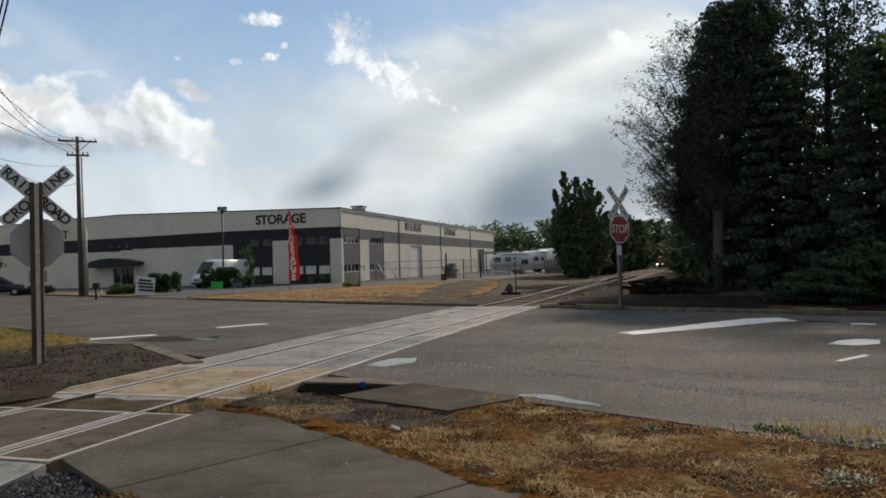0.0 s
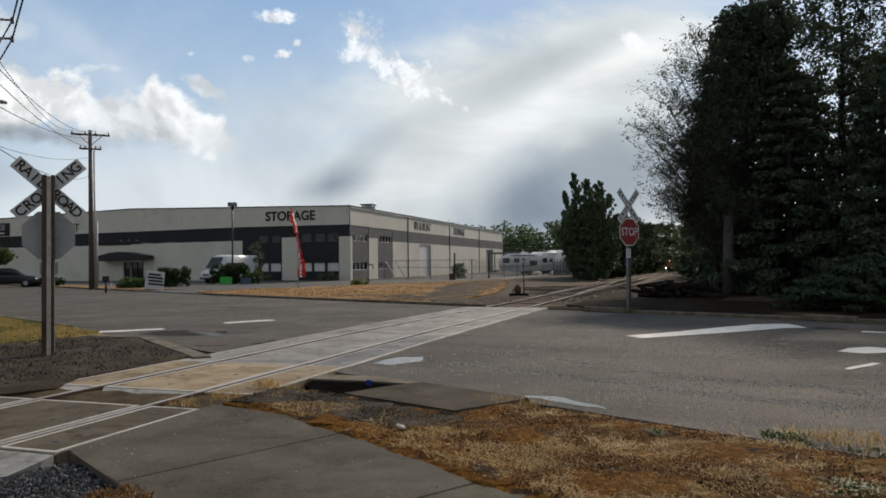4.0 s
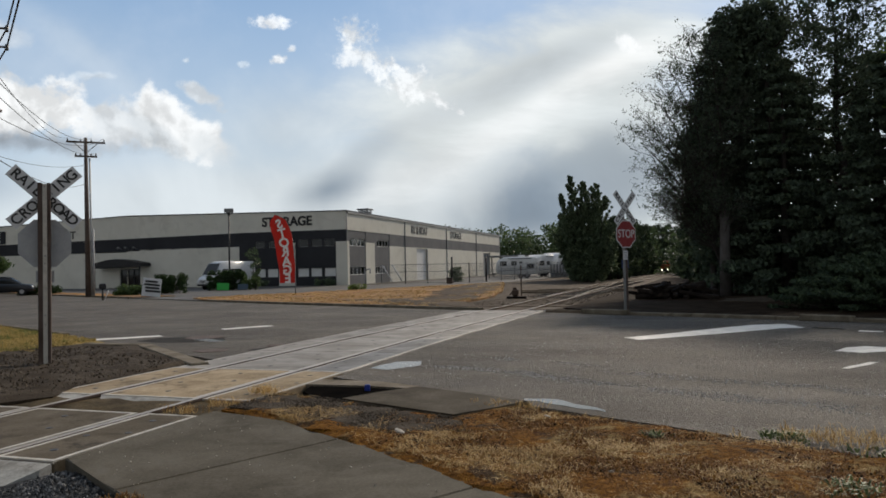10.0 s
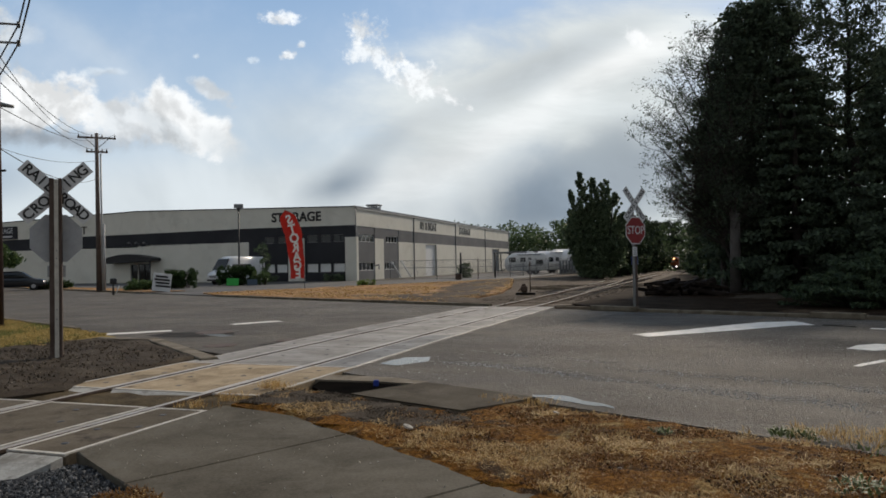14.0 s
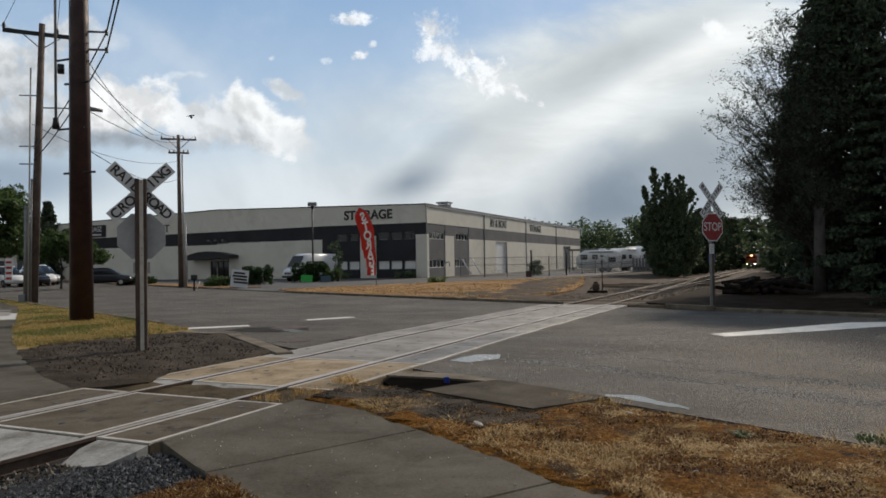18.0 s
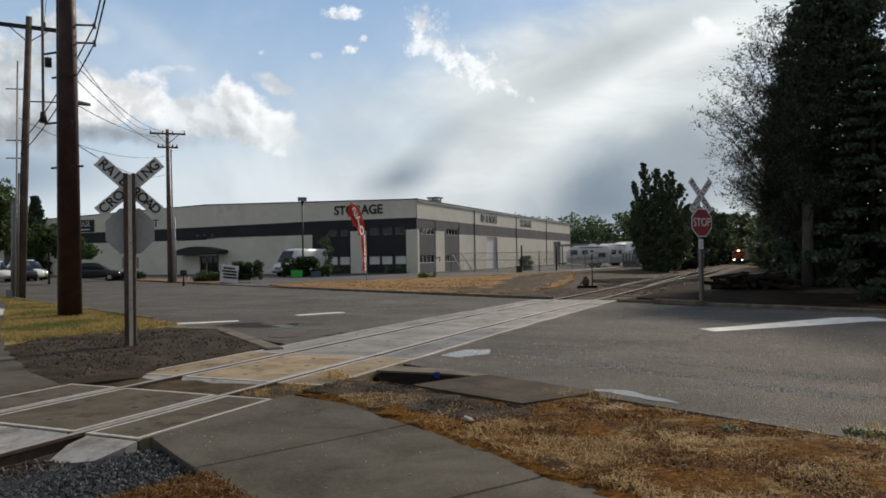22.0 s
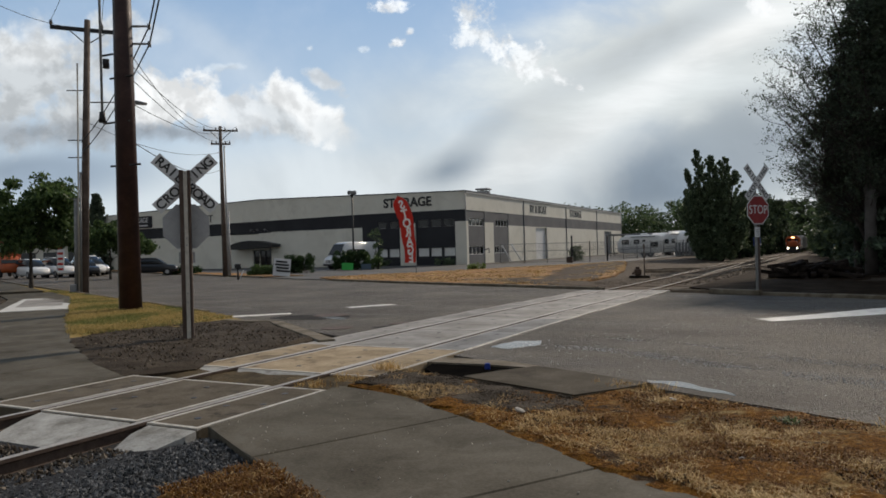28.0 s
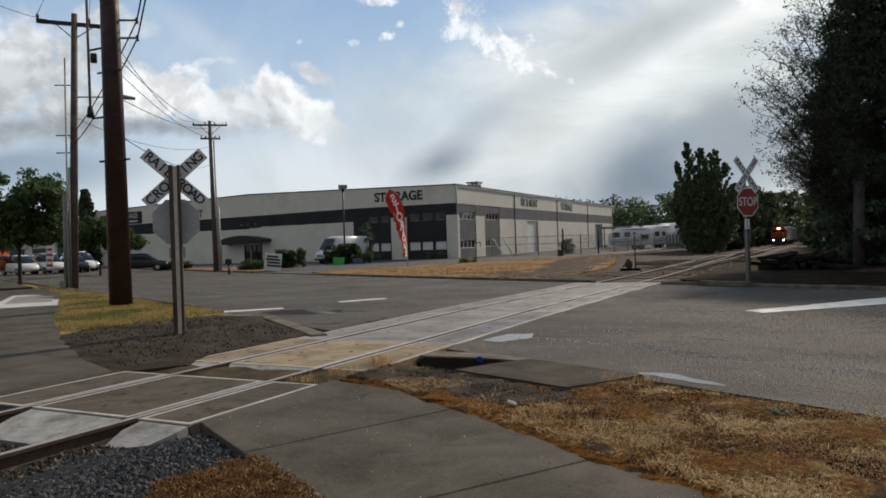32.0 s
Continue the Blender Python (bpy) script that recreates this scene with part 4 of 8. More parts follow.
slab("ground_track_dirt", ragged([er(-28.0, R_FAR + 0.28), er(-19.0, R_FAR + 0.28), (-9.4, 28.0), (-9.3, 31.2), (-3.8, 31.2), (-3.5, 60), (-3.2, 110), (-16.5, 110), (-16.8, 88), (-18.5, 76), (-21.0, 62), (-21.5, 45)], 1.5, 0.25, 21), -0.055, M["browngravel"], 0.2, label="bare brown-grey dirt beside the far track", bumpy=0.03, step=2.5)

# ---- railway ----
BED = slab("ballast_near", [(-8.6, -12), (-2.9, -12), (-2.9, 1.4), (-3.6, 3.5), (-3.85, 4.36), (-4.86, 4.92), (-8.0, 4.74), (-8.2, 4.6)], -0.135, M["gravel"], 0.2, label="blue-grey crushed stone ballast", bumpy=0.02, step=0.3)
for v in BED.data.vertices:
    v.co.z += 0.085 * smooth01(-5.35, -4.3, v.co.x)
slab("ballast_gap", [(-7.9, 6.62), (-4.86, 6.85), (-4.8, 7.9), (-7.6, 7.55)], -0.05, surface("olive_brown_mud", [(0.022, 0.016, 0.008), (0.060, 0.043, 0.020), (0.125, 0.090, 0.044)], 2.2, 40, space="World", spec=0.1, bump=0.6, dist=0.03, fine_amount=0.4), 0.2, label="muddy gravel between the crossing panels", bumpy=0.02, step=0.3)
slab("ballast_far_end", [(-9.4, 26.25), (-4.0, 26.25), (-4.0, 30.4), (-9.4, 30.4)], -0.06, M["browngravel"], 0.2, label="dusty brown ballast at the crossing's end")
slab("ballast_far", [(-9.6, 30.0), (-4.0, 30.0), (-3.4, 60), (-3.2, 150), (-3.2, 300), (-9.6, 300), (-9.6, 60)], -0.045, M["browngravel"], 0.3, label="dusty brown ballast under the track")

def lift(y):
    """The line stands on a raised bed beyond the road."""
    return 0.07 * smooth01(27, 50, y)


RAIL_HALF = [(-0.036, 0.0), (-0.036, -0.03), (-0.012, -0.045), (-0.012, -0.12), (-0.06, -0.135), (-0.06, -0.15), (0.06, -0.15), (0.06, -0.135), (0.012, -0.12), (0.012, -0.045), (0.036, -0.03), (0.036, 0.0)]


def rail(line, label, flank="rail"):
    """A rail swept along a broken line; the head's top is worn bright, with sun glint in its colour."""
    s = bmesh.new()
    rings = []
    for i, (x, y) in enumerate(line):
        a = Vector(line[max(0, i - 1)])
        b = Vector(line[min(len(line) - 1, i + 1)])
        d = (b - a).normalized()
        side = Vector((d.y, -d.x))
        z = terrain(x, y) + 0.004 + lift(y)
        rings.append([s.verts.new((x + side.x * u_, y + side.y * u_, z + h_)) for u_, h_ in RAIL_HALF])
    n = len(RAIL_HALF)
    for r0, r1 in zip(rings, rings[1:]):
        for i in range(n):
            j = (i + 1) % n
            f = s.faces.new((r0[i], r0[j], r1[j], r1[i]))
            f.material_index = 1 if i == n - 1 else 0
    s.faces.new(rings[0])
    s.faces.new(rings[-1][::-1])
    bmesh.ops.recalc_face_normals(s, faces=s.faces[:])
    return tagged(part("rail", s, [M[flank], M["railtop"]]), label, "rail", "rails")


YS = [-12, 0, 8, 15, 24, 28, 32, 36, 40, 44, 50, 60, 100, 150, 200, 260, 300]
for x_ in (XR, XL):
    rail([(x_, y_) for y_ in YS if y_ <= 28], "long straight rusty rail with a bright worn head")
    # beyond the road the flanks take the sunlit colour
    rail([(x_, y_) for y_ in YS if y_ >= 28], "long straight rail with sunlit-coloured flanks and a bright worn head", "rail_sunlit")
rail([(XL - 0.14 - 0.0016 * max(0, y_ - 30) ** 2 * 0.4, y_) for y_ in (40, 46, 52, 56, 62, 68, 74)], "rail curving off at the switch", "rail_sunlit")
rail([(XR - 0.16 - 0.0016 * max(0, y_ - 30) ** 2 * 0.4, y_) for y_ in (40, 46, 52, 56, 62, 68, 74)], "rail curving off at the switch", "rail_sunlit")


def tie(x, y, length, rz, material="tie", dz=-0.155):
    s = bmesh.new()
    box(s, 0, 0, -0.14, length, 0.22, 0.15, 0, 0.012)
    o = part("railway_tie", s, M[material])
    o.matrix_world = pose(x, y, terrain(x, y) + dz, 0, 0, rz)
    return tagged(o, "dark creosoted timber tie under the rails", "railway tie", "railway ties")


rt = random.Random(4)
first = tie(XC, 4.2, 2.6, 0)
for i in range(1, 14):
    copy_thing(first, pose(XC + rt.uniform(-.05, .05), 4.2 - 0.52 * i, -0.155, 0, 0, rt.uniform(-1, 1)))
for i in range(60):
    y_ = 27.4 + 0.56 * i
    longer = 1.0 if 12 < i < 52 else 0.0
    o = copy_thing(first, pose(XC - 0.45 * longer + rt.uniform(-.06, .06), y_, terrain(XC, y_) - 0.075 + lift(y_), 0, 0, rt.uniform(-1, 1)))
    o.scale = (1 + 0.35 * longer, 1, 1)
for i in range(26):
    y_ = 61.5 + 1.1 * i
    copy_thing(first, pose(XC + rt.uniform(-.06, .06), y_, terrain(XC, y_) - 0.075 + lift(y_), 0, 0, rt.uniform(-1, 1)))
# loose bright timbers at the far end of the crossing
for x_, y_, l_, r_ in ((-4.35, 26.3, 2.2, -14), (-3.9, 27.0, 1.6, -24), (-4.6, 27.3, 1.8, 8)):
    o = tie(x_, y_, l_, r_, "lighttie", 0.0)
    tagged(o, "sun-bleached loose timber beside the track", "timber", "loose timbers")
for x_, y_, l_, r_ in ((-8.9, 47.0, 2.6, 3), (-9.3, 50.5, 3.4, -5), (-8.9, 53.5, 3.0, 6), (-3.9, 52, 2.4, 20), (-4.1, 58, 2.6, 70)):
    o = tie(x_, y_, l_, r_, "lighttie", 0.09)
    tagged(o, "weathered loose tie lying beside the switch", "railway tie", "loose ties")


CROSSING = thing("track_crossing", "track crossing of worn concrete panels with steel edges", "level crossing", pose(0, 0, 0))


def crossing_panel(x0, x1, y0, y1, material, edged=True, dz=0.0):
    """A concrete crossing panel with steel edge strips and black discs as lifting holes."""
    cx, cy = (x0 + x1) / 2, (y0 + y1) / 2
    s = bmesh.new()
    wx, wy = x1 - x0, y1 - y0
    box(s, 0, 0, -0.2, wx, wy - 0.012, 0.2, 0, 0.012)
    t = part("crossing_panel", s, M[material], CROSSING)
    t.matrix_local = pose(cx, cy, terrain(cx, cy) + dz)
    if edged:
        for sx, sy, px, py in ((wx, 0.042, 0, wy / 2 - 0.028), (wx, 0.042, 0, -wy / 2 + 0.028), (0.042, wy - 0.1, wx / 2 - 0.024, 0), (0.042, wy - 0.1, -wx / 2 + 0.024, 0)):
            s = bmesh.new()
            box(s, px, py, -0.02, sx, sy, 0.024)
            part("edge_strip", s, M["edge_steel"], t)
    else:
        for px in (wx / 2 - 0.03, -wx / 2 + 0.03):
            s = bmesh.new()
            box(s, px, 0, -0.02, 0.03, wy - 0.02, 0.0215)
            part("edge_strip", s, M["edge_steel"], t)
    # solid discs; black colour gives the darkness inside the holes
    for px, py in ((0, wy * 0.33), (0, -wy * 0.33), (wx * 0.25, wy * 0.05), (-wx * 0.25, -wy * 0.05)):
        s = bmesh.new()
        rod(s, (px, py, -0.01), (px, py, 0.0035), 0.035, 0.035, 8)
        part("lifting_hole_disc", s, M["black"], t)
    return t


for x0, x1 in ((-7.93, -7.18), (-7.035, -5.675), (-5.535, -4.91)):
    crossing_panel(x0, x1, 4.74, 6.62, "panelwalk")
y_ = 7.55
k_ = 0
while y_ < 25.8:
    ln = 2.44
    for x0, x1 in ((-7.86, -7.165), (-7.045, -5.665), (-5.545, -4.86)):
        crossing_panel(x0, x1, y_, min(y_ + ln, 26.2), "panel" if k_ < 1 else "panelsoaked" if x0 > -6 and k_ < 3 else "panelwet", k_ < 1, -0.008)
    y_ += ln
    k_ += 1
# sloping end ramps of the near panels
for x0, x1, e0, e1, yb in ((-7.0, -5.72, -6.86, -5.86, 4.10), (-5.48, -4.90, -5.40, -5.02, 4.27)):
    s = bmesh.new()
    top_ = [(x0, 4.72, -0.01), (x1, 4.72, -0.01), (x1, 4.60, -0.03), (e1, yb, -0.115), (e0, yb, -0.115), (x0, 4.52, -0.045)]
    a_ = [s.verts.new(p) for p in top_]
    b_ = [s.verts.new((p[0], p[1], -0.24)) for p in top_]
    s.faces.new(a_)
    s.faces.new(b_[::-1])
    for i in range(6):
        s.faces.new((a_[i], b_[i], b_[(i + 1) % 6], a_[(i + 1) % 6]))
    bmesh.ops.triangulate(s, faces=[f for f in s.faces if len(f.verts) > 4])
    bmesh.ops.recalc_face_normals(s, faces=s.faces[:])
    part("panel_ramp", s, M["ramp"], CROSSING, "pale sloping concrete deflector at the panel's end")
for x0, x1, yb in ((-7.02, -5.70, 7.36), (-7.95, -7.2, 7.1)):
    s = bmesh.new()
    v_ = [s.verts.new(p) for p in ((x0, 7.54, -0.012), (x1, 7.54, -0.012), (x1 - 0.1, yb, -0.06), (x0 + 0.1, yb, -0.06), (x0, 7.54, -0.2), (x1, 7.54, -0.2), (x1 - 0.1, yb, -0.2), (x0 + 0.1, yb, -0.2))]
    for q in ((0, 1, 2, 3), (7, 6, 5, 4), (3, 2, 6, 7), (1, 0, 4, 5), (2, 1, 5, 6), (0, 3, 7, 4)):
        s.faces.new([v_[i] for i in q])
    bmesh.ops.recalc_face_normals(s, faces=s.faces[:])
    part("panel_ramp", s, M["ramp"], CROSSING, "pale sloping concrete deflector at the panel's end")


# ---- the storage warehouse ----
def holed(bm, x0, x1, z0, z1, holes, y0, y1, mi=0):
    """A wall from x0 to x1 and z0 to z1, thick from y0 to y1, with rectangular openings (xa, xb, za, zb)."""
    xs = sorted({x0, x1, *[h[0] for h in holes], *[h[1] for h in holes]})
    zs = sorted({z0, z1, *[h[2] for h in holes], *[h[3] for h in holes]})
    for a, b in zip(xs, xs[1:]):
        run = None
        for c, d in zip(zs, zs[1:]):
            mx, mz = (a + b) / 2, (c + d) / 2
            solid = not any(h[0] < mx < h[1] and h[2] < mz < h[3] for h in holes)
            if solid:
                run = [c, d] if run is None else [run[0], d]
            if run and (not solid or d == zs[-1]):
                box(bm, mx, (y0 + y1) / 2, run[0], b - a, y1 - y0, run[1] - run[0], mi=mi)
                run = None
    return bm


GB = -0.35                      # foot of the walls
HOUSE = thing("storage_warehouse", "long low cream and charcoal storage warehouse with lettered walls", "warehouse", pose(-33.95, 70.67, 0, 0, 0, 1.46))


def window_in(x0, x1, z0, z1, y, m_, blind=0.0, mullions=0):
    """A window with frame, dark pane and, here and there, a pale blind; local wall faces -y."""
    s = bmesh.new()
    for a, b, c, d in ((x0, x1, z0, z0 + 0.06), (x0, x1, z1 - 0.06, z1), (x0, x0 + 0.06, z0, z1), (x1 - 0.06, x1, z0, z1)):
        box(s, (a + b) / 2, y + 0.14, c, b - a, 0.08, d - c)
    for i in range(mullions):
        xm = x0 + (x1 - x0) * (i + 1) / (mullions + 1)
        box(s, xm, y + 0.14, z0, 0.06, 0.08, z1 - z0)
    fr = part("window", s, M["blind"] if mullions else M["grey_metal"], HOUSE)
    fr.matrix_local = m_
    s = bmesh.new()
    box(s, (x0 + x1) / 2, y + 0.16, z0 + 0.05, x1 - x0 - 0.1, 0.02, z1 - z0 - 0.1)
    part("pane", s, M["glass"] if not blind else M["blind"], fr)
    return fr


I4 = Matrix.Identity(4)
UPW = [(-10.7, -9.56, 3.98, 4.68), (-9.1, -8.13, 3.98, 4.68), (-5.6, -4.37, 3.98, 4.76), (-4.0, -2.81, 3.98, 4.76), (-2.51, -1.34, 3.98, 4.76)]
LOW = [(-10.6, -9.5, 0.78, 1.74), (-9.32, -8.0, 0.78, 1.74), (-5.68, -4.32, 0.78, 1.74), (-4.15, -2.81, 0.78, 1.74), (-2.57, -1.2, 0.78, 1.74)]
# front, facing the viewer
s = bmesh.new()
plate(s, [(0, 5.7), (0, 7.61), (-27.4, 8.1), (-54.9, 7.2), (-54.9, 5.2), (-27.4, 5.5), (-12.7, 5.7)], 0.0, 0.3)
part("front_fascia", s, M["wall_white"], HOUSE, "cream upper band of the front wall")
s = bmesh.new()
plate(s, [(-12.7, 4.2), (-12.7, 5.7), (-27.4, 5.5), (-54.9, 5.2), (-54.9, 3.85), (-27.4, 4.05)], 0.0, 0.3)
part("front_stripe", s, M["wall_grey"], HOUSE, "charcoal band along the front wall")
s = bmesh.new()
holed(s, -12.7, 0.0, GB, 5.7, UPW + LOW, 0.0, 0.3)
part("front_infill", s, M["wall_grey"], HOUSE, "charcoal wall with two rows of windows")
s = bmesh.new()
holed(s, -27.4, -12.7, GB, 4.2, [(-27.39, -25.6, GB, 2.0)], 0.0, 0.3)
holed(s, -54.9, -27.4, GB, 3.95, [(-28.4, -27.41, GB, 2.0)], 0.0, 0.3)
part("front_wall", s, M["wall_white"], HOUSE, "cream lower wall")
for a, b in ((-7.75, -5.87), (-1.06, 0.25)):
    s = bmesh.new()
    box(s, (a + b) / 2, 0.02, GB, b - a, 0.5, 4.45 - GB, 0, 0.01)
    part("pilaster", s, M["wall_white"], HOUSE, "cream pilaster")
for i, h in enumerate(UPW):
    window_in(*h, 0.0, I4, blind=0)
for i, h in enumerate(LOW):
    window_in(*h, 0.0, I4, blind=1)
# entrance
s = bmesh.new()
box(s, -27.0, 0.2, GB, 2.7, 0.06, 2.0 - GB)
door_ = part("door", s, M["glass"], HOUSE, "dark glazed entrance door")
s = bmesh.new()
for x_ in (-28.3, -27.45, -26.55, -25.7):
    box(s, x_, 0.14, GB, 0.08, 0.1, 2.0 - GB)
box(s, -27.0, 0.14, 1.93, 2.7, 0.1, 0.07)
part("door_frame", s, M["black"], door_)
s = bmesh.new()
plate(s, [(-30.9, 2.15), (-30.9, 2.55), (-30.2, 2.85), (-28.9, 3.1), (-27.6, 3.18), (-26.3, 3.08), (-25.0, 2.85), (-24.2, 2.7), (-24.2, 2.35)], -1.6, -0.005)
part("canopy", s, M["black"], HOUSE, "black arched entrance canopy")
for x_ in (-30.6, -24.5):
    s = bmesh.new()
    rod(s, (x_, -1.5, GB), (x_, -1.5, 2.3), 0.07, 0.07, 8)
    part("canopy_post", s, M["black"], HOUSE)
for x_ in (-28.1, -27.1, -26.0):
    s = bmesh.new()
    rod(s, (x_, 0.0, 4.25), (x_, -0.6, 4.55), 0.025, 0.025, 6)
    rod(s, (x_, -0.55, 4.57), (x_, -0.75, 4.42), 0.05, 0.12, 8)
    part("gooseneck_lamp", s, M["dull_metal"], HOUSE)
RX = pose(0, 0, 0, 90, 0, 0)
letters("STORAGE", 1.38, M["sign_black"], HOUSE, pose(-6.86, -0.03, 6.72) @ RX, 0.03, 0.98, bold=0.04)
letters("T", 1.35, M["sign_black"], HOUSE, pose(-35.0, -0.03, 6.1) @ RX, 0.03, 1.0)
s = bmesh.new()
box(s, -47.8, -0.06, 5.4, 5.4, 0.1, 1.55)
board = part("sign_board", s, M["wall_grey"], HOUSE, "dark sign board with white lettering")
letters("STORAGE", 0.95, M["sign_white"], board, pose(-47.4, -0.13, 6.4) @ RX, 0.01, 0.8)
s = bmesh.new()
box(s, -47.4, -0.118, 5.62, 3.2, 0.01, 0.18)
part("small_print", s, M["sign_white"], board)
# side, facing the track: built facing -y, then turned
SIDE = pose(0, 0, 0, 0, 0, 90)
s = bmesh.new()
box(s, 37.2, 0.15, 5.65, 73.8, 0.3, 1.95)
o = part("side_fascia", s, M["wall_white"], HOUSE, "cream upper band of the side wall")
o.matrix_local = SIDE
W1 = [(1.0, 5.25, 4.0, 4.8), (1.0, 5.25, 0.9, 1.77)]
W2 = [(8.7, 12.5, 4.05, 4.8), (8.3, 11.5, 0.93, 1.76)]
s = bmesh.new()
holed(s, 12.74, 74.1, 4.22, 5.65, [], 0.0, 0.3)
holed(s, 5.35, 7.95, 4.45, 5.65, [], 0.0, 0.3)
holed(s, 0.36, 5.35, GB, 5.65, W1, 0.04, 0.3)
holed(s, 7.95, 12.74, GB, 5.65, W2, 0.04, 0.3)
o = part("side_grey_wall", s, M["wall_grey2"], HOUSE, "mid grey band and window bays")
o.matrix_local = SIDE
s = bmesh.new()
holed(s, 5.35, 7.95, GB, 4.45, [], 0.0, 0.3)
holed(s, 12.74, 74.1, GB, 4.22, [(22.8, 27.2, GB, 4.1), (60.2, 65.2, GB, 4.0)], 0.0, 0.3)
o = part("side_wall", s, M["wall_white"], HOUSE, "cream lower side wall")
o.matrix_local = SIDE
for h in W1:
    window_in(*h, 0.04, SIDE, mullions=3)
for h in W2:
    window_in(*h, 0.04, SIDE, mullions=3)
for a, b, mat_, lab in ((22.8, 27.2, "rv", "white roller door"), (60.2, 65.2, "dull_metal", "grey roller door")):
    s = bmesh.new()
    box(s, (a + b) / 2, 0.23, GB, b - a, 0.03, 4.1 - GB)
    o = part("roller_door", s, M[mat_], HOUSE, lab)
    o.matrix_local = SIDE
    for i in range(20):
        s = bmesh.new()
        box(s, (a + b) / 2, 0.19, GB + i * 0.222, b - a, 0.045, 0.21)
        part("slat", s, M[mat_], o)
    s = bmesh.new()
    box(s, b + 0.05, -0.02, GB, 0.22, 0.1, 4.1 - GB)
    o = part("door_track", s, M["dull_metal"], HOUSE)
    o.matrix_local = SIDE
for x_ in (18.2, 36.9, 55.1, 74.0):
    s = bmesh.new()
    box(s, x_, -0.04, GB, 0.14, 0.08, 7.5 - GB)
    o = part("downspout", s, M["roofedge"], HOUSE)
    o.matrix_local = SIDE
s = bmesh.new()
rod(s, (0.32, -0.06, GB), (0.05, -0.06, 7.5), 0.06, 0.06, 6)
o = part("downspout", s, M["dull_metal"], HOUSE)
o.matrix_local = SIDE
letters("RV & BOAT", 1.5, M["sign_grey"], HOUSE, SIDE @ pose(24.1, -0.03, 6.5) @ RX, 0.02, 0.92)
letters("STORAGE", 1.5, M["sign_grey"], HOUSE, SIDE @ pose(42.2, -0.03, 6.46) @ RX, 0.02, 0.98)
# the walls that close it, and the roof
s = bmesh.new()
box(s, -54.75, 37.0, GB, 0.3, 73.4, 7.1 - GB)
box(s, -27.4, 73.95, GB, 54.9, 0.3, 7.1 - GB)
part("rear_walls", s, M["wall_white"], HOUSE)
s = bmesh.new()
plate(s, [(0.1, 7.58), (-27.4, 8.06), (-54.9, 7.15), (-54.9, 6.9), (-27.4, 7.8), (0.1, 7.4)], 0.31, 73.9)
part("roof", s, M["roof"], HOUSE, "low pitched grey roof")
s = bmesh.new()
plate(s, [(0.12, 7.6), (-27.4, 8.09), (-55.0, 7.19), (-55.0, 7.30), (-27.4, 8.2), (0.12, 7.71)], -0.06, 0.3)
part("front_coping", s, M["roofedge"], HOUSE)
s = bmesh.new()
box(s, 37.2, 0.1, 7.6, 74.6, 0.36, 0.13)
o = part("side_coping", s, M["roofedge"], HOUSE)
o.matrix_local = SIDE
vent = None
s = bmesh.new()
box(s, -1.7, 9.3, 7.5, 1.2, 1.2, 0.75, 0, 0.02)
box(s, -1.7, 9.3, 8.38, 1.5, 1.5, 0.16, 0, 0.02)
for dx in (-0.6, 0.6):
    for dy in (-0.6, 0.6):
        box(s, -1.7 + dx * 0.9, 9.3 + dy * 0.9, 8.2, 0.1, 0.1, 0.2)
part("roof_vent", s, M["dull_metal"], HOUSE)
# hatch, a pale rim of concrete at the foot
slab("pavement_apron", [(-33.0, 69.6), (-32.4, 69.6), (-30.6, 72), (-31.8, 146), (-33.2, 146)], 0.02, M["walk"], 0.1, label="narrow concrete apron at the warehouse foot")


# ---- trees ----
def leaves(name, parent, material, clumps, per, size, seed, flat=0.0, long=1.0, droop=0.0):
    """A crown: small bent leaves gathered in clumps (x, y, z, r), one mesh."""
    g = np.random.default_rng(seed)
    c = np.array(clumps, dtype=float)
    n = len(c) * per
    d = g.normal(size=(n, 3))
    d /= np.linalg.norm(d, axis=1)[:, None]
    rad = g.random(n) ** 0.45
    who = np.repeat(np.arange(len(c)), per)
    p = c[who, :3] + d * (rad * c[who, 3])[:, None] * np.array([1, 1, 1 - flat])
    a = g.normal(size=(n, 3))
    a[:, 2] -= droop
    a /= np.linalg.norm(a, axis=1)[:, None]
    b = np.cross(a, g.normal(size=(n, 3)))
    b /= np.linalg.norm(b, axis=1)[:, None] + 1e-9
    s = size * (0.6 + 0.8 * g.random(n))[:, None]
    up = np.cross(a, b) * s * 0.25
    v = np.empty((n, 4, 3))
    v[:, 0], v[:, 1] = p - a * s * long, p + b * s * 0.5 + up
    v[:, 2], v[:, 3] = p + a * s * long, p - b * s * 0.5 + up
    me = bpy.data.meshes.new(name)
    idx = np.arange(n * 4).reshape(n, 4)
    tri = np.concatenate([idx[:, [0, 1, 2]], idx[:, [0, 2, 3]]], 1).reshape(-1, 3)
    me.vertices.add(n * 4)
    me.vertices.foreach_set("co", v.reshape(-1))
    me.loops.add(len(tri) * 3)
    me.loops.foreach_set("vertex_index", tri.reshape(-1).astype(np.int32))
    me.polygons.add(len(tri))
    me.polygons.foreach_set("loop_start", np.arange(0, len(tri) * 3, 3, dtype=np.int32))
    me.update(calc_edges=True)
    me.materials.append(material)
    ob = new(name, me)
    if parent is not None:
        ob.parent = parent
    return ob


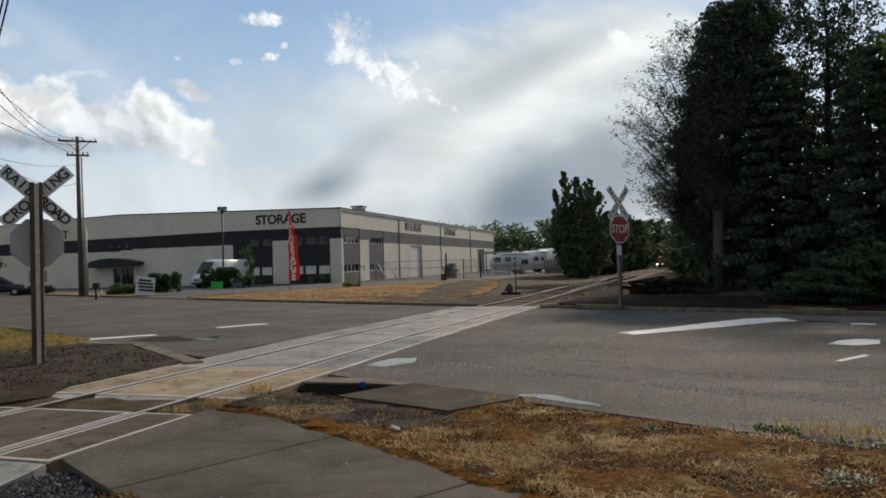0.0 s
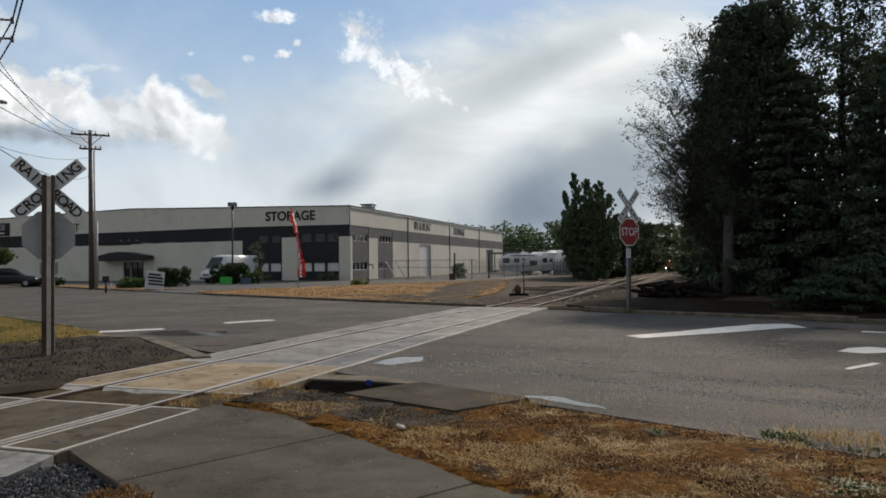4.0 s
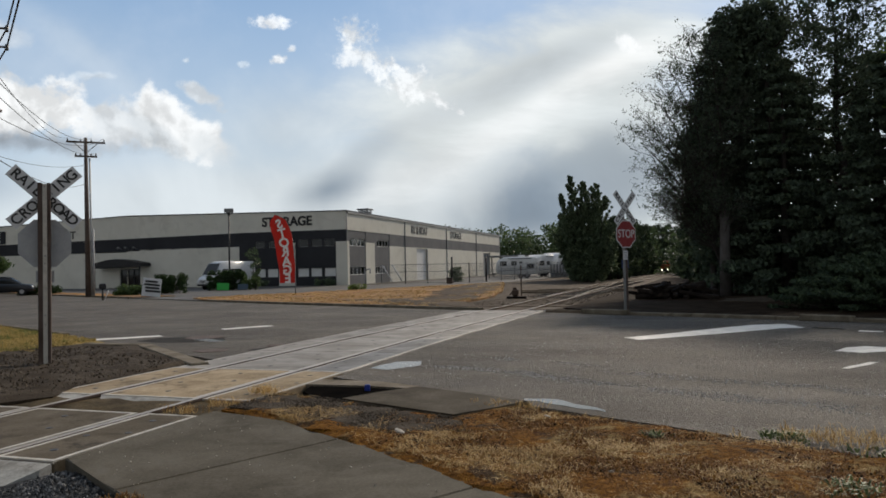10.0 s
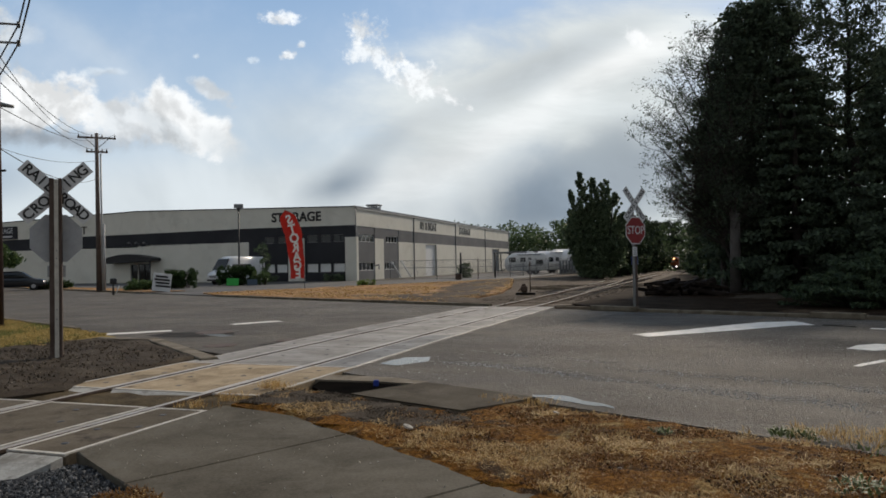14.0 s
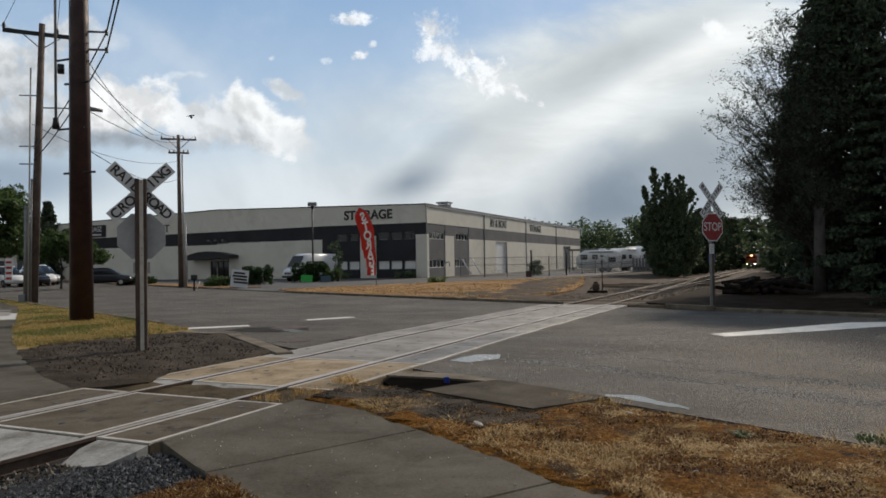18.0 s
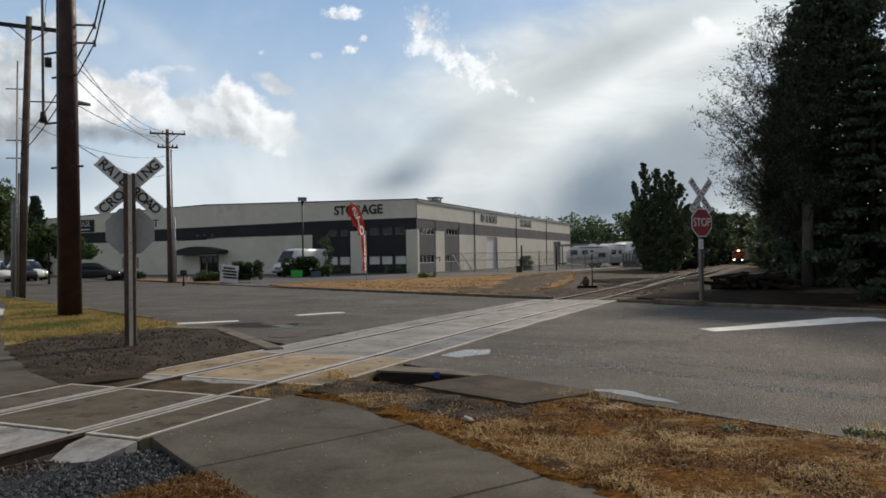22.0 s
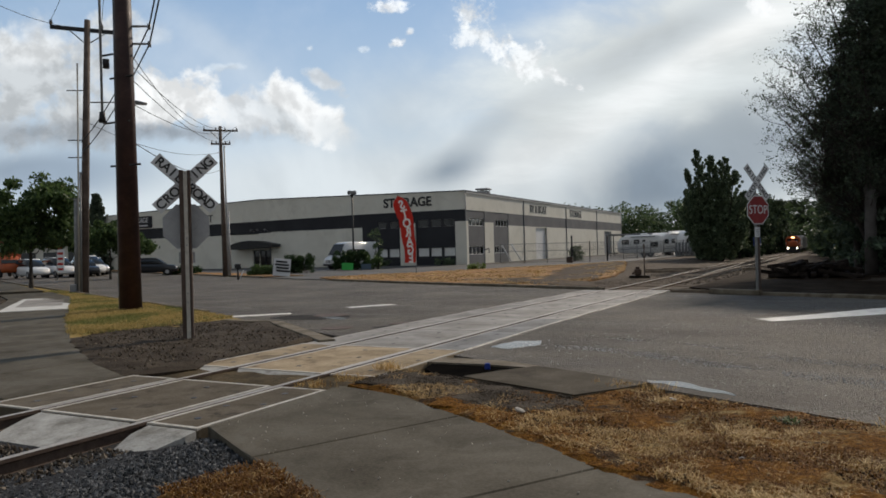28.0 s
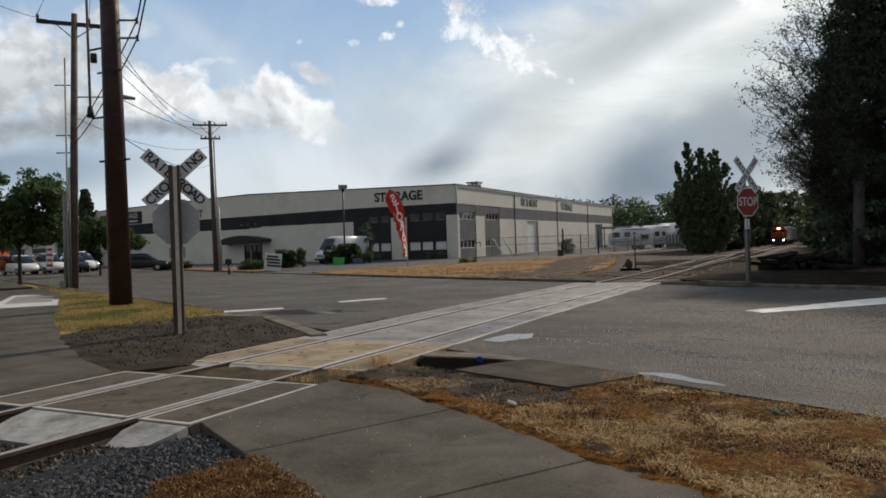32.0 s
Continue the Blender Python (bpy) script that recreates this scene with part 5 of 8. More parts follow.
def trunk_mesh(h, r, seed, limbs=10, spread=2.5, lean=0.0, first=0.25, rise=0.5, twigs=0, fork=0.6):
    """A tapered crooked trunk with limbs; returns the bmesh and the limb ends."""
    rnd = random.Random(seed)
    bm = bmesh.new()
    pts = [Vector((0, 0, -0.2))]
    n = 7
    for i in range(1, n + 1):
        f = i / n
        pts.append(Vector((rnd.uniform(-.12, .12) * h * 0.1 + lean * f * f, rnd.uniform(-.12, .12) * h * 0.1, h * f)))
    for i in range(n):
        rod(bm, pts[i], pts[i + 1], r * (1 - 0.85 * i / n) * (1.25 if i == 0 else 1), r * (1 - 0.85 * (i + 1) / n), 9, caps=False)
    ends = [pts[-1]]
    for i in range(limbs):
        f = first + (0.95 - first) * (i + rnd.random()) / limbs
        k = min(n - 1, int(f * n))
        p = pts[k].lerp(pts[k + 1], f * n - k)
        ang = rnd.uniform(0, 2 * math.pi)
        ln = spread * (1 - 0.55 * f) * rnd.uniform(0.7, 1.2)
        q = p + Vector((math.cos(ang) * ln, math.sin(ang) * ln, ln * rise * rnd.uniform(0.5, 1.4)))
        mid = p.lerp(q, 0.5) + Vector((0, 0, -0.1 * ln))
        rr = r * 0.38 * (1 - 0.6 * f)
        rod(bm, p, mid, rr, rr * 0.7, 6, caps=False)
        rod(bm, mid, q, rr * 0.7, rr * 0.25, 6, caps=False)
        ends += [mid.lerp(q, 0.5), q]
        for j in range(twigs):
            a = mid.lerp(q, rnd.random())
            dirv = Vector((rnd.gauss(0, 1), rnd.gauss(0, 1), rnd.uniform(-0.1, 1.3))).normalized()
            b = a + dirv * ln * fork * rnd.uniform(0.4, 1.0)
            m2 = a.lerp(b, 0.5) + Vector((rnd.uniform(-1, 1), rnd.uniform(-1, 1), rnd.uniform(-1, 1))) * ln * 0.06
            rod(bm, a, m2, rr * 0.3, rr * 0.2, 4, caps=False)
            rod(bm, m2, b, rr * 0.2, rr * 0.06, 4, caps=False)
            for _ in range(4):
                c0 = a.lerp(b, rnd.uniform(0.3, 1))
                dv = Vector((rnd.gauss(0, 1), rnd.gauss(0, 1), rnd.uniform(-0.3, 1.2))).normalized()
                rod(bm, c0, c0 + dv * ln * 0.28 * rnd.uniform(0.5, 1.2), rr * 0.10, rr * 0.03, 3, caps=False)
            ends.append(b)
    return bm, ends


def broadleaf(label, x, y, h, spread, crown, material, seed, per=90, leaf=0.14, clumps=60, crown_from=0.3, trunk_r=0.18, clump_r=0.75, squash=1.0, group=""):
    """A tree with an uneven crown: crown = list of (dx, dy, z, rx, rz) lobes."""
    t = thing("tree", label, "tree", pose(x, y, terrain(x, y)), group)
    bm, ends = trunk_mesh(h * 0.8, trunk_r, seed, 9, spread * 0.8, first=crown_from, rise=0.7)
    part("trunk", bm, M["bark"], t)
    rnd = random.Random(seed + 1)
    cl = []
    for i in range(clumps):
        dx, dy, z, rx, rz = crown[i % len(crown)]
        while True:
            v = Vector((rnd.uniform(-1, 1), rnd.uniform(-1, 1), rnd.uniform(-1, 1)))
            if 0.3 < v.length < 1:
                break
        cl.append((dx + v.x * rx, dy + v.y * rx, z + v.z * rz, clump_r * rnd.uniform(0.55, 1.25)))
    leaves("crown", t, M[material], cl, per, leaf, seed + 2, 0.25)
    return t


def cone_tree(label, x, y, h, r, material, seed, clumps=260, per=90, leaf=0.14, clump_r=0.6, trunk_r=0.25, low=0.04):
    """A dense tree, broad below and drawn up to ragged leaning points."""
    t = thing("tree", label, "tree", pose(x, y, terrain(x, y)))
    bm, ends = trunk_mesh(h * 0.9, trunk_r, seed, 14, r, first=0.15, rise=1.2)
    part("trunk", bm, M["bark"], t)
    rnd = random.Random(seed + 1)
    tips = [(rnd.uniform(-0.45, 0.45) * r, rnd.uniform(-0.4, 0.4) * r, h * rnd.uniform(0.78, 1.0)) for _ in range(6)]
    cl = []
    for i in range(clumps):
        f = low + (1 - low) * rnd.random() ** 1.25
        tip = tips[i % len(tips)]
        rr = r * (1 - f) ** 0.62 * (0.35 + 0.65 * rnd.random() ** 0.5)
        ang = rnd.uniform(0, 2 * math.pi)
        z = f * tip[2]
        cl.append((tip[0] * f + math.cos(ang) * rr * 0.85, tip[1] * f + math.sin(ang) * rr * 0.85, z, clump_r * rnd.uniform(0.5, 1.1) * (1.1 - 0.5 * f)))
    leaves("crown", t, M[material], cl, per, leaf, seed + 2, -0.2)
    return t


def conifer(label, x, y, h, r, seed, material="leaf_dark", per=70, tiers=26, base=0.06, leaf=0.2, group="", around=9):
    """A dense dark evergreen: drooping branch sprays round a straight trunk."""
    t = thing("tree", label, "tree", pose(x, y, terrain(x, y)), group)
    bm = bmesh.new()
    rod(bm, (0, 0, -0.2), (0, 0, h * 0.96), r * 0.09, 0.02, 9)
    rnd = random.Random(seed)
    cl = []
    for i in range(tiers):
        f = base + (1 - base) * i / tiers
        rr = r * (1 - f) ** 0.7 * rnd.uniform(0.75, 1.12) + 0.15
        k = max(4, int(around * (1 - 0.6 * f)))
        for j in range(k):
            ang = 2 * math.pi * (j + rnd.random()) / k
            ln = rr * rnd.uniform(0.6, 1.12)
            q = (math.cos(ang) * ln, math.sin(ang) * ln, h * f - 0.12 * ln)
            rod(bm, (0, 0, h * f), q, 0.05 * (1 - f) + 0.015, 0.01, 4, caps=False)
            for g_ in (0.45, 0.75, 1.0):
                cl.append((q[0] * g_, q[1] * g_, h * f + (q[2] - h * f) * g_, (0.24 + 0.2 * g_) * (0.5 + rr * 0.28)))
    part("trunk", bm, M["bark"], t)
    leaves("crown", t, M[material], cl, per, leaf, seed + 2, 0.45, 1.0, 0.4)
    return t


# the dark stand on the right of the line
conifer("huge dark evergreen with drooping sprays", 4.9, 43.0, 12.6, 4.4, 11, per=84, leaf=0.12, group="evergreens")
conifer("huge dark evergreen with drooping sprays", 9.5, 44.0, 12.8, 5.0, 12, per=84, leaf=0.12, group="evergreens")
conifer("huge dark evergreen with drooping sprays", 15.0, 42.0, 13, 5.0, 13, per=70, leaf=0.13, group="evergreens")
conifer("broad dark evergreen reaching down to the ground", 8.4, 36.5, 11, 3.6, 14, per=84, leaf=0.12, tiers=18, group="evergreens")
conifer("broad dark evergreen reaching down to the ground", 13.4, 35.0, 12, 3.6, 15, per=70, leaf=0.13, tiers=18, group="evergreens")
conifer("broad dark evergreen reaching down to the ground", 4.4, 38.6, 11, 3.0, 16, per=84, leaf=0.12, tiers=18, group="evergreens")
broadleaf("tall dark-leaved tree with sky showing through its top", 4.0, 40.4, 17, 4.5, [(-0.9, 0, 11.2, 2.2, 2.4), (0.6, 0, 14.0, 2.6, 2.6), (-2.2, 0, 8.5, 2.2, 2.6), (0.6, 0, 8.0, 2.6, 3.0), (2.4, 0, 11.4, 2.4, 2.4)], "leaf_dark", 21, 46, 0.10, 280, trunk_r=0.35, clump_r=0.7)
broadleaf("tall dark-leaved tree with small gaps of sky in its crown", 7.2, 40.8, 18, 4.5, [(-0.6, 0, 13.6, 2.4, 2.0), (0.8, 0, 11.0, 2.4, 2.2), (-0.2, 0, 8.6, 2.6, 2.4), (0.3, 0, 15.8, 2.2, 1.6)], "leaf_dark", 25, 42, 0.10, 190, trunk_r=0.3, clump_r=0.65)
broadleaf("tall dark-leaved tree with sky showing through its top", 11.0, 40.0, 19, 4.5, [(-1.0, 0, 13.5, 3.6, 3.0), (2.4, 0, 16, 3.6, 3.0), (-3.4, 0, 16.5, 3.2, 2.6), (-1.6, 0, 10.2, 2.6, 2.6)], "leaf_dark", 22, 40, 0.11, 170, trunk_r=0.35, clump_r=0.7)
broadleaf("dark dense tree filling the stand's edge", 2.4, 41.5, 13.5, 3.0, [(-0.6, 0, 7.8, 1.6, 1.9), (-0.5, 0, 5.2, 1.8, 2.2), (-0.3, 0, 2.6, 1.8, 1.8), (0.4, 0, 9.8, 1.8, 1.9), (0.6, 0, 12.0, 1.6, 1.7), (1.2, 0, 13.8, 1.4, 1.3)], "leaf_dark", 24, 90, 0.11, 320, trunk_r=0.25, clump_r=0.62)
broadleaf("lime-green tree at the wood's edge, sunlight put into its leaf colour", 9.4, 36.2, 12, 2.6, [(0.2, 0, 5.0, 0.8, 1.6), (0.3, 0, 8.2, 1.0, 1.6), (0.0, 0, 10.2, 1.1, 1.1)], "leaf_bright", 23, 80, 0.11, 80, trunk_r=0.14, clump_r=0.5)
# the half bare tree leaning over the line: several thin stems fanning out
bare = thing("tree", "half bare tree with thin twigs fanning over the line", "tree", pose(1.7, 38.8, terrain(1.7, 38.8)))
rnd = random.Random(5)
for i, (hh, ln_, sp, fi) in enumerate(((12.8, -1.5, 2.6, 0.45), (11.4, -2.4, 3.1, 0.38), (13.6, -0.5, 2.4, 0.5), (10.2, -3.2, 3.1, 0.36), (9.0, -3.7, 3.0, 0.34), (7.6, -3.7, 3.0, 0.34), (6.4, -3.3, 2.9, 0.34), (5.2, -2.6, 2.6, 0.35))):
    bm, ends = trunk_mesh(hh, 0.095, 31 + i, 32, sp, ln_, fi, 0.6, 15, 0.6)
    part("stem", bm, M["bark"], bare)
    leaves("crown", bare, M["leaf_dark"], [(*e, rnd.uniform(0.12, 0.42)) for e in ends if rnd.random() < (0.5 if e.x < -1.3 else 0.7)], 9, 0.055, 33 + i)
broadleaf("dark low tree under the leaning one", 2.2, 43.5, 8.0, 2.8, [(0, 0, 4.5, 2.0, 2.2), (-0.6, 0, 6.2, 1.4, 1.4), (0.6, 0, 2.4, 1.9, 1.6)], "leaf_dark", 34, 80, 0.14, 110, trunk_r=0.2, clump_r=0.65)
broadleaf("dark dense tree behind the bare twigs", 1.2, 40.2, 13.5, 2.0, [(0.5, 0, 2.4, 1.4, 1.6), (0.1, 0, 4.8, 1.5, 1.6), (-0.2, 0, 7.0, 1.5, 1.6), (0.3, 0, 9.2, 1.5, 1.6), (0.9, 0, 11.4, 1.5, 1.6), (1.3, 0, 13.2, 1.3, 1.4)], "leaf_dark", 36, 100, 0.12, 260, trunk_r=0.16, clump_r=0.55)
# trees along the line
def plume_tree(label, x, y, leaders, material, seed, per=34, leaf=0.13, group=""):
    """A wind-combed tree: leafy leaders (dx, z, width) rise to pointed tips that lean one way."""
    t = thing("tree", label, "tree", pose(x, y, terrain(x, y)), group)
    rnd = random.Random(seed)
    bm = bmesh.new()
    cl = []
    for dx, z, wid in leaders:
        dy = rnd.uniform(-1.2, 1.2)
        a, tip = Vector((dx * 0.12, dy * 0.1, 0)), Vector((dx, dy, z))
        rod(bm, a, a.lerp(tip, 0.5) + Vector((0.2, 0, 0)), 0.16, 0.09, 7, caps=False)
        rod(bm, a.lerp(tip, 0.5) + Vector((0.2, 0, 0)), tip, 0.09, 0.02, 6, caps=False)
        n = int(z * 7)
        for i in range(n):
            f = 0.08 + 0.92 * (i + rnd.random()) / n
            c = a.lerp(tip, f)
            r = wid * 1.45 * (1 - f) ** 0.6 * (0.35 + 0.65 * rnd.random()) + 0.06
            ang = rnd.uniform(0, 2 * math.pi)
            sx, sy = math.cos(ang) * r, math.sin(ang) * r
            # a spray: clumps that run outwards and up, smaller to the end
            for k in range(3):
                cl.append((c.x + sx * (0.55 + 0.3 * k), c.y + sy * (0.55 + 0.3 * k), c.z + 0.45 * k * r - 0.25, (0.40 - 0.10 * k) * (0.5 + 0.5 * (1 - f))))
    part("trunk", bm, M["bark"], t)
    leaves("crown", t, M[material], cl, per, leaf, seed + 2, -0.1, 1.1)
    return t


plume_tree("tall grey-green poplar with pointed windblown tops", -10.8, 86.0, [(-2.0, 12.4, 1.2), (-0.6, 11.7, 1.5), (0.9, 11.4, 1.6), (2.0, 9.8, 1.6), (2.9, 7.6, 1.5), (-3.0, 10.3, 1.1), (-3.4, 8.2, 1.4), (-3.9, 5.8, 1.5), (0.0, 9.2, 2.2), (1.2, 7.6, 2.2), (-1.4, 8.2, 2.2), (-2.5, 6.2, 1.9), (3.2, 4.8, 1.4), (0.6, 5.2, 2.3)], "leaf_mid", 41, 54, 0.10)
plume_tree("lower green tree beside the poplar", -12.4, 88.5, [(-2.0, 7.2, 0.7), (-1.0, 6.4, 0.9), (0.2, 7.6, 1.2), (-1.2, 4.8, 0.8)], "leaf_mid", 43, 28)
broadleaf("dark green tree behind the parked trailers", -11.8, 96.0, 8, 3, [(0, 0, 4.4, 2.0, 2.2), (0.6, 0, 2.4, 2.4, 1.8)], "leaf_mid", 42, 100, 0.15, 130, trunk_r=0.22, clump_r=0.7)
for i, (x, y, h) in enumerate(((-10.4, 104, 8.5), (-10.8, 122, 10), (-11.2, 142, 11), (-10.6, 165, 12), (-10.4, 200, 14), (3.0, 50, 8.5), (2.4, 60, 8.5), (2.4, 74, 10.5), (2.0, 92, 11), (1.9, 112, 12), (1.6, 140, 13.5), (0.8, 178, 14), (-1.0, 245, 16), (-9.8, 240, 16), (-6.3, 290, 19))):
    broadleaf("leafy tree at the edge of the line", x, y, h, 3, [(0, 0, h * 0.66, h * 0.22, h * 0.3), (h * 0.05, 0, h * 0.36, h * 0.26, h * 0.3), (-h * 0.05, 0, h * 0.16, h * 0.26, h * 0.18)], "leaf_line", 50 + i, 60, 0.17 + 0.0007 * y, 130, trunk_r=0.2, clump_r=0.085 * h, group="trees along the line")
# far woods
rnd = random.Random(9)
cl = []
for i in range(620):
    az = rnd.uniform(-62, 16)
    dist = rnd.uniform(185, 235)
    x, y = dist * math.sin(radians(az)), dist * math.cos(radians(az))
    if -9.5 < x < -3:
        continue
    top = 11.5 + 3.0 * noise.noise(Vector((az * 0.35, 0, 0))) + 2.2 * noise.noise(Vector((az * 1.4, 5, 0)))
    for k in range(4):
        cl.append((x + rnd.uniform(-3, 3), y + rnd.uniform(-3, 3), terrain(x, y) + top * rnd.uniform(0.1, 1.0) - 1.0, rnd.uniform(1.3, 2.6)))
o = leaves("woods", None, M["leaf_far"], cl, 44, 0.42, 91)
tagged(o, "far band of leafy woods behind the yard", "", "", "stuff")
# left: street trees
broadleaf("round green maple street tree in leaf", -40.9, 27.2, 6.6, 2.6, [(0, 0, 4.6, 2.3, 1.9), (0.7, 0.9, 5.0, 1.7, 1.3), (-1.4, -1.5, 4.2, 2.2, 1.8), (1.0, 1.2, 3.4, 1.6, 1.1), (-0.4, -0.2, 2.9, 2.0, 0.9)], "leaf_maple", 61, 130, 0.12, 150, trunk_r=0.12, clump_r=0.62)
broadleaf("small green street tree", -51.4, 40.9, 4.9, 2.4, [(0, 0, 3.5, 1.9, 1.1), (1.1, 1.4, 2.7, 1.6, 0.9), (-0.9, -1.1, 3.0, 1.6, 1.0)], "leaf_maple", 62, 110, 0.12, 120, trunk_r=0.09, clump_r=0.5)
conifer("slim dark far conifer", -88.6, 68.5, 10.6, 1.9, 63, tiers=30, per=34, leaf=0.26)
broadleaf("green tree beyond the parking", -90, 47.0, 9, 4, [(0, 0, 5, 4, 3)], "leaf_maple", 64, 80, 0.25, 60, clump_r=1.2)
# low spreading juniper at the shaded kerb
jun = thing("juniper_bush", "low spreading dark green juniper bush", "bush", pose(5.9, 25.4, terrain(5.9, 25)))
rnd = random.Random(6)
cl = []
bm = bmesh.new()
for i in range(230):
    ang, rr = rnd.uniform(0, 2 * math.pi), rnd.random() ** 0.6
    px, py = math.cos(ang) * rr * 3.5, math.sin(ang) * rr * 2.1
    hz = (1 - rr ** 2) * 1.25 + 0.30 + rnd.uniform(-0.2, 0.25)
    tip = Vector((px * 1.05, py * 1.05, hz))
    rod(bm, (px * 0.25, py * 0.25, 0), tip, 0.02, 0.006, 4, caps=False)
    for f in (0.55, 0.75, 0.9, 1.0):
        cl.append((px * f, py * f, hz * (f ** 0.6), 0.22))
part("twigwork", bm, M["bark"], jun)
leaves("foliage", jun, M["leaf_juniper"], cl, 70, 0.045, 66, 0.6, 1.7)
# broken trunk
s = bmesh.new()
rod(s, (0, 0, -0.2), (0.05, 0, 3.8), 0.27, 0.22, 12)
for i in range(6):
    rod(s, (0.15 * math.cos(i), 0.15 * math.sin(i), 3.7), (0.16 * math.cos(i), 0.16 * math.sin(i), 3.95 + 0.12 * (i % 3)), 0.06, 0.01, 5)
o = part("dead_trunk", s, M["stump"])
o.matrix_world = pose(1.6, 37.6, terrain(1.6, 37.6))
tagged(o, "pale grey broken trunk standing among dark trees", "dead tree")


# ---- signs at the crossing ----
def octagon(r):
    return [(r * math.cos(radians(22.5 + 45 * i)), r * math.sin(radians(22.5 + 45 * i))) for i in range(8)]


def blade_text(parent, text, length, m, size=0.15):
    """Letters spread evenly along a blade; local x along it, local y up it, facing local z."""
    n = len(text)
    for i, ch in enumerate(text):
        if ch != " ":
            letters(ch, size, M["sign_black"], parent, m @ pose(length * ((i + 0.5) / n - 0.5), 0, 0), 0.002, 1.0, "letter", 0.005)


# near sign: a wooden post, blades beyond it, the back of a stop sign below
near_sign = thing("crossing_sign", "white railroad crossing sign on a brown wood post", "crossing sign", pose(-10.39, 9.89, 0.05, 0, 0, 42.0))
s = bmesh.new()
box(s, -0.055, 0, -0.4, 0.075, 0.16, 3.42, 0, 0.006)
box(s, 0.075, 0, -0.4, 0.05, 0.16, 3.42, 0, 0.006)
part("post", s, M["post"], near_sign, "brown weathered wood post")
s = bmesh.new()
box(s, 0.016, -0.012, -0.3, 0.066, 0.14, 3.3, 0, 0.004)
strip = part("post_strip", s, M["edge_steel"], near_sign, "pale metal strip down the post")
for z_ in (0.62, 0.78, 1.65, 1.78, 2.95):
    s = bmesh.new()
    rod(s, (0.016, -0.078, z_), (0.016, -0.09, z_), 0.014, 0.012, 8)
    part("bolt", s, M["dull_metal"], strip)
BL, BW, BZ = 1.38, 0.235, 2.79
for ang, txt, off in ((-42.5, "RAIL ROAD", 0.11), (42.5, "CROSSING", 0.125)):
    s = bmesh.new()
    box(s, 0, 0, -BW / 2, BL, 0.006, BW)
    o = part("blade", s, M["sign_white"], near_sign, "white lettered crossing blade")
    o.matrix_local = pose(0, off, BZ, 0, -ang, 0)
    blade_text(o, txt, BL * 0.94, pose(0, -0.006, 0) @ RX, 0.235)
s = bmesh.new()
plate(s, octagon(0.44), 0.13, 0.136)
o = part("stop_sign_back", s, M["sign_back"], near_sign, "bare grey back of a stop sign")
o.matrix_local = pose(0, 0, 2.0)
s = bmesh.new()
box(s, 0, 0.133, 1.33, 0.28, 0.006, 0.2)
part("plate_back", s, M["sign_back"], near_sign, "small grey plate back")

# far sign: stop sign under a crossbuck
far_sign = thing("stop_sign", "red stop sign under a railroad crossbuck on a steel post", "stop sign", pose(-2.0, 25.1, terrain(-2, 25) + 0.05, 0, 0, 52.0))
s = bmesh.new()
box(s, -0.03, 0, -0.3, 0.07, 0.06, 3.75, 0, 0.004)
part("post", s, M["grey_metal"], far_sign, "galvanised square post")
s = bmesh.new()
box(s, 0.06, 0.02, -0.3, 0.09, 0.1, 3.3, 0, 0.004)
part("wood_post", s, M["post"], far_sign, "brown wood post behind")
for ang, txt, off in ((-48, "RAIL ROAD", -0.05), (48, "CROSSING", -0.062)):
    s = bmesh.new()
    box(s, 0, 0, -0.115, 1.36, 0.006, 0.23)
    o = part("blade", s, M["sign_white"], far_sign, "white lettered crossing blade")
    o.matrix_local = pose(0, off, 3.36, 0, -ang, 0)
    blade_text(o, txt, 1.25, pose(0, -0.006, 0) @ RX, 0.2)
s = bmesh.new()
plate(s, octagon(0.485), -0.076, -0.07)
o = part("stop_rim", s, M["sign_white"], far_sign, "white rim of the stop sign")
o.matrix_local = pose(0, 0, 2.5)
s = bmesh.new()
plate(s, octagon(0.45), -0.083, -0.077)
o = part("stop_face", s, M["sign_red"], far_sign, "red octagonal stop face")
o.matrix_local = pose(0, 0, 2.5)
letters("STOP", 0.38, M["sign_white"], o, pose(0, -0.088, 0.0) @ RX, 0.002, 0.85)
s = bmesh.new()
box(s, -0.02, -0.05, 1.66, 0.2, 0.012, 0.3)
o = part("notice_plate", s, M["sign_white"], far_sign, "small white notice plate")
s = bmesh.new()
for i in range(4):
    box(s, -0.02, -0.058, 1.71 + 0.06 * i, 0.14, 0.003, 0.02)
part("notice_print", s, M["rv_stripe"], o)
s = bmesh.new()
box(s, 0.1, 0.085, 1.38, 0.3, 0.012, 0.28)
part("blue_plate", s, M["sign_blue"], far_sign, "small blue information plate")

